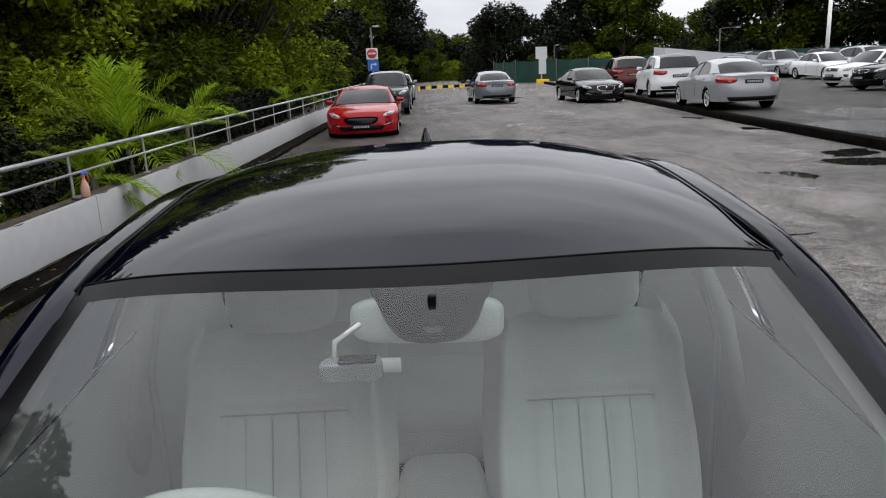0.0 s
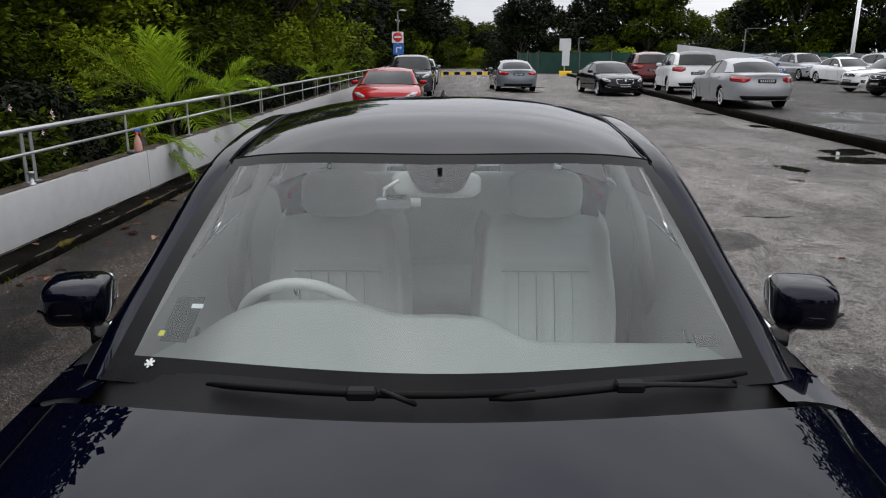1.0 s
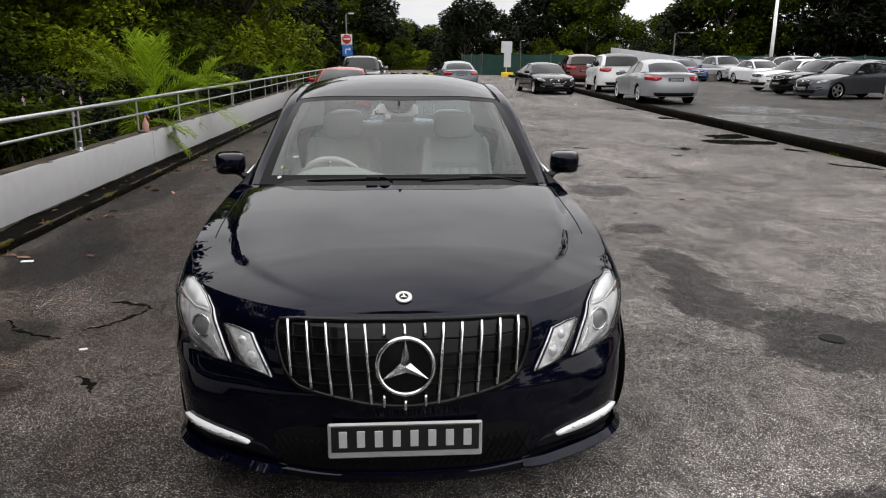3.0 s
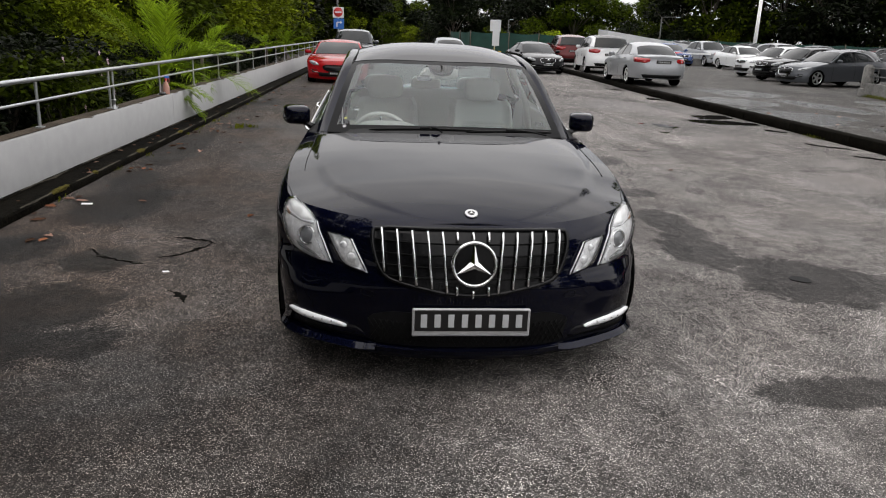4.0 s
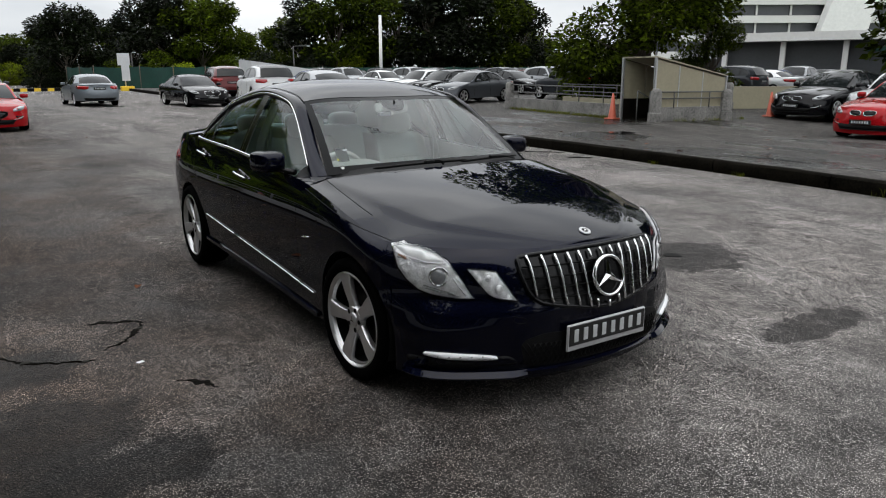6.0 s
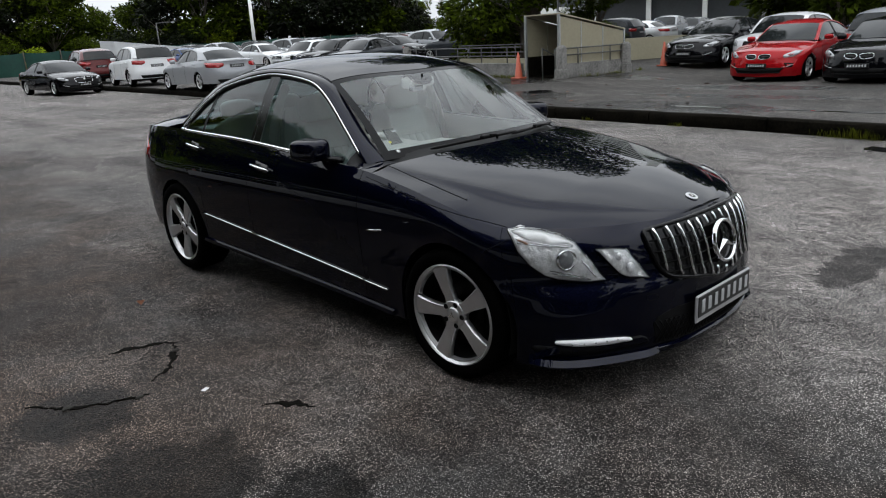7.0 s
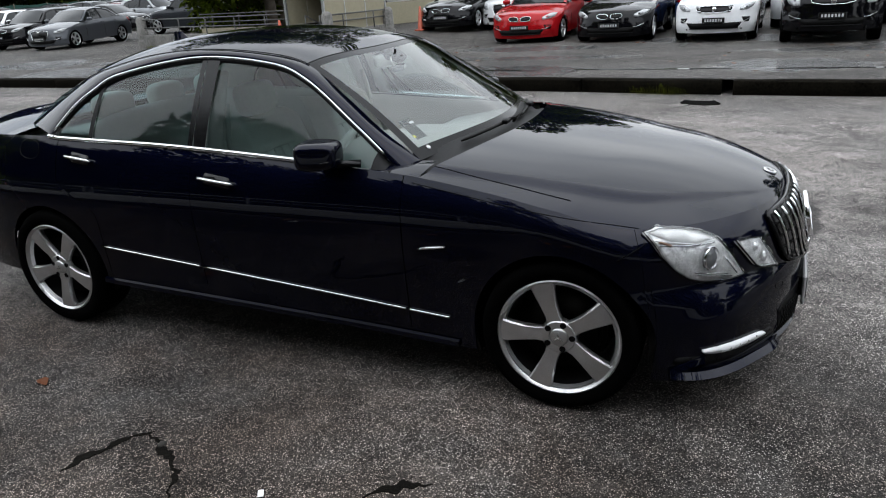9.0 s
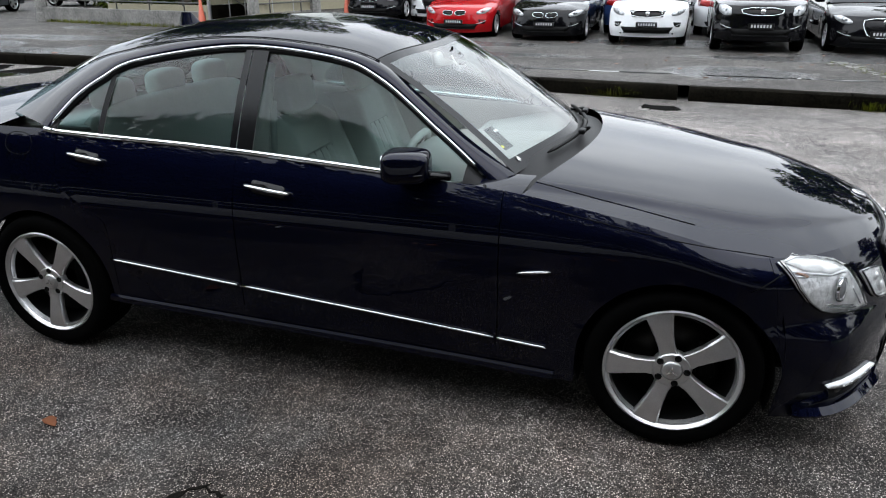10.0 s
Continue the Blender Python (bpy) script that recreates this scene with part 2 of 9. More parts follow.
def asphalt(name, base, wet=0.35, seed=0.0, side=(1.0, 1.0), spots=(), gloss=0.3, sheet=0.16):
    """Worn asphalt, darker along the wall and paler towards the deck: pale aggregate in dark binder, dusty wear, brown
    dirt, damp spots with ragged edges.
    """
    m, n, l, b = material(name)
    co = n.new("ShaderNodeTexCoord")
    mp = n.new("ShaderNodeMapping")
    mp.inputs["Location"].default_value = (seed, seed * 2, 0)
    l.new(co.outputs["Object"], mp.inputs["Vector"])

    def tex(scale, detail, rough=0.6, dist=0.0, stretch=None):
        t = n.new("ShaderNodeTexNoise")
        t.inputs["Scale"].default_value = scale
        t.inputs["Detail"].default_value = detail
        t.inputs["Roughness"].default_value = rough
        t.inputs["Distortion"].default_value = dist
        src = mp.outputs[0]
        if stretch:
            q = n.new("ShaderNodeMapping")
            q.inputs["Scale"].default_value = stretch
            l.new(src, q.inputs["Vector"])
            src = q.outputs[0]
        l.new(src, t.inputs["Vector"])
        return t.outputs["Fac"]

    def rng(x, a, c, lo, hi, smooth=False):
        r = n.new("ShaderNodeMapRange")
        if smooth:
            r.interpolation_type = "SMOOTHSTEP"
        r.inputs["From Min"].default_value = a
        r.inputs["From Max"].default_value = c
        r.inputs["To Min"].default_value = lo
        r.inputs["To Max"].default_value = hi
        l.new(x, r.inputs["Value"])
        return r.outputs[0]

    def op(kind, a, c):
        q = n.new("ShaderNodeMath")
        q.operation = kind
        for i, v in ((0, a), (1, c)):
            if isinstance(v, float):
                q.inputs[i].default_value = v
            else:
                l.new(v, q.inputs[i])
        return q.outputs[0]

    def mul(a, c):
        return op("MULTIPLY", a, c)

    def cells(scale, channel):
        v = n.new("ShaderNodeTexVoronoi")
        v.inputs["Scale"].default_value = scale
        l.new(mp.outputs[0], v.inputs["Vector"])
        c = n.new("ShaderNodeSeparateColor")
        l.new(v.outputs["Color"], c.inputs[0])
        return v.outputs["Distance"], c.outputs[channel]

    dist, pick = cells(165.0, 0)
    stone = mul(rng(pick, 0.38, 1.0, 0.0, 1.0), rng(dist, 0.25, 0.55, 1.0, 0.0))
    _, pick2 = cells(310.0, 1)
    grit = rng(pick2, 0.0, 1.0, 0.2, 1.8)
    wear = rng(tex(0.55, 8, 0.7, 0.6), 0.36, 0.68, 0.5, 1.6)
    blot = rng(tex(0.35, 7, 0.7, 0.5), 0.35, 0.66, 0.68, 1.36)
    stain = rng(tex(1.5, 9, 0.74, 0.8, (1.0, 0.55, 1.0)), 0.38, 0.60, 0.58, 1.18)
    mottle = rng(tex(4.2, 8, 0.74, 0.3), 0.38, 0.60, 0.64, 1.24)
    fine = rng(tex(11, 6, 0.75), 0.3, 0.7, 0.62, 1.38)
    streak = rng(tex(1.2, 5, 0.6, 0.0, (0.9, 0.16, 1)), 0.35, 0.65, 0.82, 1.2)
    damp_n = tex(0.22, 5, 0.6, 0.6)
    damp = rng(damp_n, 0.50, 0.64, 1.0, 1.0 - wet)
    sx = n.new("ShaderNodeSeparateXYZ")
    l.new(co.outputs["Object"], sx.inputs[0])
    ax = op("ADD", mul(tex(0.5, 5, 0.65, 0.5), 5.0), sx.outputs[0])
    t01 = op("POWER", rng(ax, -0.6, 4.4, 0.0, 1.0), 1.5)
    cross_tone = rng(t01, 0.0, 1.0, side[0], side[1])
    scuff = rng(tex(0.9, 9, 0.76, 0.4), 0.57, 0.76, 1.0, 1.55)
    binder = mul(mul(mul(blot, stain), mul(damp, cross_tone)), mul(mul(scuff, mottle), 0.72))
    specks = mul(mul(mul(stone, 5.6), wear), mul(op("ADD", mul(cross_tone, 0.7), 0.33), damp))
    k = mul(op("ADD", binder, specks), mul(mul(fine, streak), grit))
    rough = rng(damp_n, 0.50, 0.64, 0.72, 0.5)
    if spots:
        ragged_n = op("MULTIPLY", op("SUBTRACT", tex(2.8, 9, 0.80, 0.5), 0.5), 2.1)
        near = None
        for cx, cy, rx, ry in spots:
            d = n.new("ShaderNodeVectorMath")
            d.operation = "MULTIPLY_ADD"
            d.inputs[1].default_value = (1 / rx, 1 / ry, 0)
            d.inputs[2].default_value = (-cx / rx, -cy / ry, 0)
            l.new(co.outputs["Object"], d.inputs[0])
            ln = n.new("ShaderNodeVectorMath")
            ln.operation = "LENGTH"
            l.new(d.outputs[0], ln.inputs[0])
            near = ln.outputs["Value"] if near is None else op("MINIMUM", near, ln.outputs["Value"])
        mask = rng(op("ADD", near, ragged_n), 0.84, 1.06, 1.0, 0.0, True)
        k = mul(k, rng(mask, 0.0, 1.0, 1.0, 0.31))
        rough = op("SUBTRACT", rough, mul(mask, sheet))
        l.new(rng(mask, 0.0, 1.0, gloss, gloss + max(0.0, sheet - 0.16)), b.inputs["Specular IOR Level"])
    brown = rng(tex(0.8, 6, 0.7, 0.5), 0.36, 0.60, 0.0, 1.0)
    brown = mul(brown, rng(t01, 0.05, 0.5, 1.0, 0.12))
    hue = n.new("ShaderNodeMix")
    hue.data_type = "RGBA"
    hue.inputs[6].default_value = (*base, 1)
    hue.inputs[7].default_value = (base[0] * 1.06, base[1] * 0.87, base[2] * 0.74, 1)
    l.new(brown, hue.inputs[0])
    sc = n.new("ShaderNodeVectorMath")
    sc.operation = "SCALE"
    l.new(hue.outputs[2], sc.inputs[0])
    l.new(k, sc.inputs["Scale"])
    l.new(sc.outputs[0], b.inputs["Base Color"])
    l.new(rough, b.inputs["Roughness"])
    bp = n.new("ShaderNodeBump")
    bp.inputs["Strength"].default_value = 0.7
    bp.inputs["Distance"].default_value = 0.007
    l.new(op("ADD", dist, mul(tex(45, 4, 0.7), 1.2)), bp.inputs["Height"])
    l.new(bp.outputs[0], b.inputs["Normal"])
    b.inputs["Specular IOR Level"].default_value = gloss
    return m


DAMP_SPOTS = [(2.32, 2.40, 0.24, 0.62), (2.22, 1.55, 0.30, 0.62), (2.72, 0.75, 0.62, 0.58), (1.95, -0.92, 0.55, 0.18), (2.45, 3.75, 0.28, 0.26), (2.65, 5.9, 0.40, 0.45), (-2.95, 0.25, 0.34, 0.50), (-2.35, 1.15, 0.26, 0.30), (-2.35, 0.25, 0.40, 0.42), (-2.0, -0.3, 0.30, 0.22), (-2.75, 2.9, 0.42, 0.9), (-3.0, 6.3, 0.35, 1.6), (-3.0, 1.45, 0.28, 0.45), (-3.05, -1.0, 0.40, 0.9), (-2.45, -0.35, 0.35, 0.30), (-2.6, 8.5, 0.40, 0.35), (-2.9, 13.0, 0.35, 1.0), (-2.95, 4.0, 0.25, 0.5), (-2.1, 17.3, 0.6, 0.6)]
deck_rnd = random.Random(6)
DECK_SPOTS = [(deck_rnd.uniform(8.5, 15.5), deck_rnd.uniform(-6, 20), deck_rnd.uniform(0.4, 1.3), deck_rnd.uniform(0.6, 2.4)) for _ in range(20)]
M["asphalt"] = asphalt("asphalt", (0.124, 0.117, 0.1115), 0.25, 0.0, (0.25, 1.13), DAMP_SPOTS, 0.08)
M["slab"] = asphalt("damp_deck", (0.060, 0.0565, 0.053), 0.5, 7.3, (1.0, 1.0), DECK_SPOTS, 0.14, 0.5)

# ---- geometry helpers ----
from mathutils.bvhtree import BVHTree
from mathutils.geometry import delaunay_2d_cdt


def C(*pts):
    """A smooth monotone curve y(x) through points."""
    xs = np.array([p[0] for p in pts], float)
    ys = np.array([p[1] for p in pts], float)
    d = np.diff(ys) / np.diff(xs)
    k = np.zeros(len(xs))
    k[0], k[-1] = d[0], d[-1]
    for i in range(1, len(xs) - 1):
        k[i] = 0 if d[i - 1] * d[i] <= 0 else 2 * d[i - 1] * d[i] / (d[i - 1] + d[i])

    def f(x):
        x = min(max(x, xs[0]), xs[-1])
        i = min(max(int(np.searchsorted(xs, x)) - 1, 0), len(xs) - 2)
        h = xs[i + 1] - xs[i]
        t = (x - xs[i]) / h
        return ((1 + 2 * t) * (1 - t) ** 2 * ys[i] + t * (1 - t) ** 2 * h * k[i] + t * t * (3 - 2 * t) * ys[i + 1] + t * t * (t - 1) * h * k[i + 1])
    return f


def rail(pts, n):
    """n points, evenly spaced, on a Catmull-Rom curve through pts."""
    p = [np.array(q, float) for q in pts]
    p = [2 * p[0] - p[1], *p, 2 * p[-1] - p[-2]]
    dense = []
    for i in range(1, len(p) - 2):
        for t in np.linspace(0, 1, 24, endpoint=False):
            a, b, c, d = p[i - 1], p[i], p[i + 1], p[i + 2]
            dense.append(0.5 * (2 * b + (c - a) * t + (2 * a - 5 * b + 4 * c - d) * t * t + (3 * b - a - 3 * c + d) * t ** 3))
    dense.append(p[-2])
    dense = np.array(dense)
    s = np.concatenate([[0], np.cumsum(np.linalg.norm(np.diff(dense, axis=0), axis=1))])
    q = np.linspace(0, s[-1], n)
    return np.stack([np.interp(q, s, dense[:, k]) for k in range(dense.shape[1])], axis=1)


def mesh_ob(name, verts, faces, mat, parent=None, label="", smooth=True, mats=None, index=None):
    me = bpy.data.meshes.new(name)
    me.from_pydata([tuple(map(float, v)) for v in verts], [], [tuple(int(i) for i in f) for f in faces])
    for m in (mats or [mat]):
        me.materials.append(m)
    if index is not None:
        me.polygons.foreach_set("material_index", np.array(index, dtype=np.int32))
    me.polygons.foreach_set("use_smooth", np.full(len(me.polygons), smooth, dtype=bool))
    me.update()
    ob = new(name, me)
    if parent:
        ob.parent = parent
    if label:
        tagged(ob, label)
    return ob


def part(name, bm, mat, parent, label="", smooth=False):
    me = bpy.data.meshes.new(name)
    bm.normal_update()
    bm.to_mesh(me)
    bm.free()
    me.materials.append(mat)
    if smooth:
        me.polygons.foreach_set("use_smooth", np.full(len(me.polygons), True, dtype=bool))
    ob = new(name, me)
    ob.parent = parent
    if label:
        tagged(ob, label)
    return ob


def thing(name, label, category, group="", at=None, kind=""):
    ob = new(name)
    ob.empty_display_size = 0.2
    if at is not None:
        ob.matrix_basis = at
    return tagged(ob, label, category, group, kind)


class Soup:
    """Verts and faces gathered into one mesh."""
    def __init__(self):
        self.v, self.f = [], []

    def add(self, verts, faces):
        o = len(self.v)
        self.v.extend(tuple(map(float, q)) for q in verts)
        self.f.extend(tuple(i + o for i in f) for f in faces)
        return self

    def box(self, c, s, m=None, bev=0.0):
        x, y, z = s[0] / 2, s[1] / 2, s[2] / 2
        if bev:
            b = min(bev, x * 0.9, y * 0.9, z * 0.9)
            vs, fs = [], []
            for sx in (-1, 1):
                for sy in (-1, 1):
                    for sz in (-1, 1):
                        vs += [(sx * (x - b), sy * (y - b), sz * z), (sx * (x - b), sy * y, sz * (z - b)), (sx * x, sy * (y - b), sz * (z - b))]
            idx = lambda sx, sy, sz, k: ((sx > 0) * 4 + (sy > 0) * 2 + (sz > 0)) * 3 + k
            for s_ in (-1, 1):
                fs.append([idx(-1, -1, s_, 0), idx(1, -1, s_, 0), idx(1, 1, s_, 0), idx(-1, 1, s_, 0)])
                fs.append([idx(-1, s_, -1, 1), idx(1, s_, -1, 1), idx(1, s_, 1, 1), idx(-1, s_, 1, 1)])
                fs.append([idx(s_, -1, -1, 2), idx(s_, 1, -1, 2), idx(s_, 1, 1, 2), idx(s_, -1, 1, 2)])
            for a in (-1, 1):
                for c_ in (-1, 1):
                    fs.append([idx(-1, a, c_, 0), idx(1, a, c_, 0), idx(1, a, c_, 1), idx(-1, a, c_, 1)])
                    fs.append([idx(a, -1, c_, 0), idx(a, 1, c_, 0), idx(a, 1, c_, 2), idx(a, -1, c_, 2)])
                    fs.append([idx(a, c_, -1, 1), idx(a, c_, 1, 1), idx(a, c_, 1, 2), idx(a, c_, -1, 2)])
            for sx in (-1, 1):
                for sy in (-1, 1):
                    for sz in (-1, 1):
                        fs.append([idx(sx, sy, sz, 0), idx(sx, sy, sz, 1), idx(sx, sy, sz, 2)])
        else:
            vs = [(i * x, j * y, k * z) for i in (-1, 1) for j in (-1, 1) for k in (-1, 1)]
            fs = [(0, 1, 3, 2), (4, 6, 7, 5), (0, 4, 5, 1), (2, 3, 7, 6), (0, 2, 6, 4), (1, 5, 7, 3)]
        c = Vector(c)
        vs = [(m @ Vector(v) if m else Vector(v)) + c for v in vs]
        return self.add(vs, fs)

    def tube(self, pts, r, n=8, closed=False, flat=1.0):
        pts = [np.array(p, float) for p in pts]
        k = len(pts)
        vs, fs = [], []
        up0 = None
        for i, p in enumerate(pts):
            a = pts[(i - 1) % k] if closed or i > 0 else p
            b = pts[(i + 1) % k] if closed or i < k - 1 else p
            d = (b - a) / (np.linalg.norm(b - a) + 1e-9)
            if up0 is None:
                up0 = np.array((0, 0, 1.0)) if abs(d[2]) < 0.9 else np.array((1.0, 0, 0))
            s = np.cross(d, up0)
            s /= np.linalg.norm(s) + 1e-9
            u = np.cross(s, d)
            up0 = u
            ri = r[i] if hasattr(r, "__len__") else r
            for j in range(n):
                t = 2 * math.pi * (j + 0.5) / n
                vs.append(p + ri * (math.cos(t) * s + flat * math.sin(t) * u))
        rows = k if closed else k - 1
        for i in range(rows):
            i2 = (i + 1) % k
            for j in range(n):
                j2 = (j + 1) % n
                fs.append((i * n + j, i * n + j2, i2 * n + j2, i2 * n + j))
        if not closed:
            fs.append(tuple(range(n - 1, -1, -1)))
            fs.append(tuple((k - 1) * n + j for j in range(n)))
        return self.add(vs, fs)

    def spin(self, prof, n=32, axis="x", c=(0, 0, 0), cap=False, full=True):
        """prof: pairs (along the axis, radius)."""
        vs, fs = [], []
        for a, r in prof:
            for j in range(n):
                t = 2 * math.pi * j / n
                q = {"x": (a, r * math.cos(t), r * math.sin(t)), "y": (r * math.cos(t), a, r * math.sin(t)), "z": (r * math.cos(t), r * math.sin(t), a)}[axis]
                vs.append((q[0] + c[0], q[1] + c[1], q[2] + c[2]))
        for i in range(len(prof) - 1):
            for j in range(n):
                j2 = (j + 1) % n
                fs.append((i * n + j, i * n + j2, (i + 1) * n + j2, (i + 1) * n + j))
        if cap:
            fs.append(tuple(range(n)))
            fs.append(tuple((len(prof) - 1) * n + j for j in range(n)))
        return self.add(vs, fs)

    def grid(self, P, flip=False, rim=0.0):
        """P: (nu, nv, 3). rim: depth by which the edges turn inwards."""
        P = np.asarray(P, float)
        nu, nv = P.shape[:2]
        o = lambda i, j: i * nv + j
        fs = []
        for i in range(nu - 1):
            for j in range(nv - 1):
                q = (o(i, j), o(i + 1, j), o(i + 1, j + 1), o(i, j + 1))
                fs.append(q[::-1] if flip else q)
        vs = [tuple(q) for q in P.reshape(-1, 3)]
        if rim:
            du = np.gradient(P, axis=0)
            dv = np.gradient(P, axis=1)
            N = np.cross(du, dv)
            N /= np.linalg.norm(N, axis=2, keepdims=True) + 1e-9
            if flip:
                N = -N
            loop = [(i, 0) for i in range(nu)] + [(nu - 1, j) for j in range(1, nv)] + [(i, nv - 1) for i in range(nu - 2, -1, -1)] + [(0, j) for j in range(nv - 2, 0, -1)]
            base = len(vs)
            for i, j in loop:
                vs.append(tuple(P[i, j] - N[i, j] * rim))
            k = len(loop)
            for a in range(k):
                b = (a + 1) % k
                q = (o(*loop[a]), o(*loop[b]), base + b, base + a)
                fs.append(q if flip else q[::-1])
        return self.add(vs, fs)

    def mirror(self):
        k = len(self.v)
        self.v += [(-x, y, z) for x, y, z in self.v]
        self.f += [tuple(i + k for i in reversed(f)) for f in self.f]
        return self

    def moved(self, m):
        self.v = [tuple(m @ Vector(q)) for q in self.v]
        return self

    def make(self, name, mat, parent=None, label="", smooth=True):
        return mesh_ob(name, self.v, self.f, mat, parent, label, smooth)


def flat_normals(ob, angle=35):
    """Marks edges sharper than angle as sharp, so that smooth shading keeps them."""
    bm = bmesh.new()
    bm.from_mesh(ob.data)
    bmesh.ops.remove_doubles(bm, verts=bm.verts, dist=0.0002)
    bmesh.ops.recalc_face_normals(bm, faces=bm.faces)
    for e in bm.edges:
        e.smooth = len(e.link_faces) == 2 and e.calc_face_angle(0) < radians(angle)
    bm.to_mesh(ob.data)
    bm.free()
    return ob


AIM = {"front": ((0, -6, 0), (0, 1, 0)), "back": ((0, 9, 0), (0, -1, 0)), "left": ((-4, 0, 0), (1, 0, 0)), "right": ((4, 0, 0), (-1, 0, 0)), "top": ((0, 0, 4), (0, 0, -1)), "corner": ((-4, -4, 0), (0.7071, 0.7071, 0))}


def cast(bvh, view, a, b, off=0.0):
    """A point on a surface, seen from one side: front and back take x, z; left and right y, z; top x, y."""
    o, d = AIM[view]
    if view == "corner":
        p = (a * 0.7071 + o[0], -a * 0.7071 + o[1], b)
    else:
        p = {"front": (a, o[1], b), "back": (a, o[1], b), "left": (o[0], a, b), "right": (o[0], a, b), "top": (a, b, o[2])}[view]
    hit, nrm, _, _ = bvh.ray_cast(Vector(p), Vector(d))
    if hit is None:
        hit, nrm, _, _ = bvh.find_nearest(Vector(p) + Vector(d) * 4)
    if view == "corner" and hit.x + hit.y > -1.0:
        # past the top of the flank: take the nearest place at the nose instead
        hit, nrm, _, _ = bvh.find_nearest(Vector((a * 0.7071 - 0.58, -a * 0.7071 - 0.58, b)))
    if nrm.dot(Vector(d)) > 0:
        nrm = -nrm
    return hit + nrm * off, nrm


def densify(poly, step):
    out = []
    for i, p in enumerate(poly):
        q = poly[(i + 1) % len(poly)]
        k = max(1, int(math.hypot(q[0] - p[0], q[1] - p[1]) / step))
        out += [(p[0] + (q[0] - p[0]) * t / k, p[1] + (q[1] - p[1]) * t / k) for t in range(k)]
    return out


def round_poly(poly, passes=2):
    for _ in range(passes):
        out = []
        for i, p in enumerate(poly):
            q = poly[(i + 1) % len(poly)]
            out += [(p[0] * 0.75 + q[0] * 0.25, p[1] * 0.75 + q[1] * 0.25), (p[0] * 0.25 + q[0] * 0.75, p[1] * 0.25 + q[1] * 0.75)]
        poly = out
    return poly


def laid(poly, bvh, view, off=0.004, depth=0.012, step=0.03, soft=1, bulge=0.0):
    """A panel with an outline given in one view, laid on a surface, with an edge of some depth."""
    if soft:
        per = sum(math.hypot(p[0] - q[0], p[1] - q[1]) for p, q in zip(poly, poly[1:] + poly[:1]))
        poly = round_poly(densify(poly, min(0.06, per / 14)), soft)
    poly = densify(poly, step)
    n0 = len(poly)
    xs = [p[0] for p in poly]
    ys = [p[1] for p in poly]
    inner = []
    for x in np.arange(min(xs) + step / 2, max(xs), step):
        for y in np.arange(min(ys) + step / 2, max(ys), step):
            ins = False
            dmin = 9
            for i in range(n0):
                x1, y1 = poly[i]
                x2, y2 = poly[(i + 1) % n0]
                if (y1 > y) != (y2 > y) and x < (x2 - x1) * (y - y1) / (y2 - y1) + x1:
                    ins = not ins
                dmin = min(dmin, math.hypot(x - x1, y - y1))
            if ins and dmin > step * 0.45:
                inner.append((x, y))
    vs, _, fs, _, _, _ = delaunay_2d_cdt([Vector(p) for p in poly + inner], [], [list(range(n0))], 1, 1e-6)
    V, F = [], []
    ns = []
    ox, oy = sum(xs) / n0, sum(ys) / n0
    sx, sy = (max(xs) - min(xs)) / 2 + 1e-6, (max(ys) - min(ys)) / 2 + 1e-6
    for v in vs:
        k = max(0.0, 1 - ((v[0] - ox) / sx) ** 2 - ((v[1] - oy) / sy) ** 2)
        p, nn = cast(bvh, view, v[0], v[1], off + bulge * k)
        V.append(p)
        ns.append(nn)
    F = [tuple(f) for f in fs]
    edge = {}
    for f in F:
        for i in range(len(f)):
            a, b = f[i], f[(i + 1) % len(f)]
            edge[(a, b)] = 1
    low = {}
    for (a, b) in list(edge):
        if (b, a) not in edge:
            for q in (a, b):
                if q not in low:
                    low[q] = len(V)
                    V.append(V[q] - ns[q] * depth)
            F.append((b, a, low[a], low[b]))
    s = Soup()
    return s.add(V, F)


def pillow(c, s, e=0.45, n=(14, 22), m=None):
    """A softly rounded block."""
    f = lambda w, q: math.copysign(abs(w) ** q, w)
    P = []
    for a in np.linspace(-math.pi / 2, math.pi / 2, n[0]):
        row = []
        for b in np.linspace(-math.pi, math.pi, n[1]):
            v = Vector((s[0] / 2 * f(math.cos(a), e) * f(math.cos(b), e), s[1] / 2 * f(math.cos(a), e) * f(math.sin(b), e), s[2] / 2 * f(math.sin(a), e)))
            row.append(tuple((m @ v if m else v) + Vector(c)))
        P.append(row)
    return Soup().grid(np.array(P), flip=True)

# ---- cars: the common shell ----
class Shape:
    pass


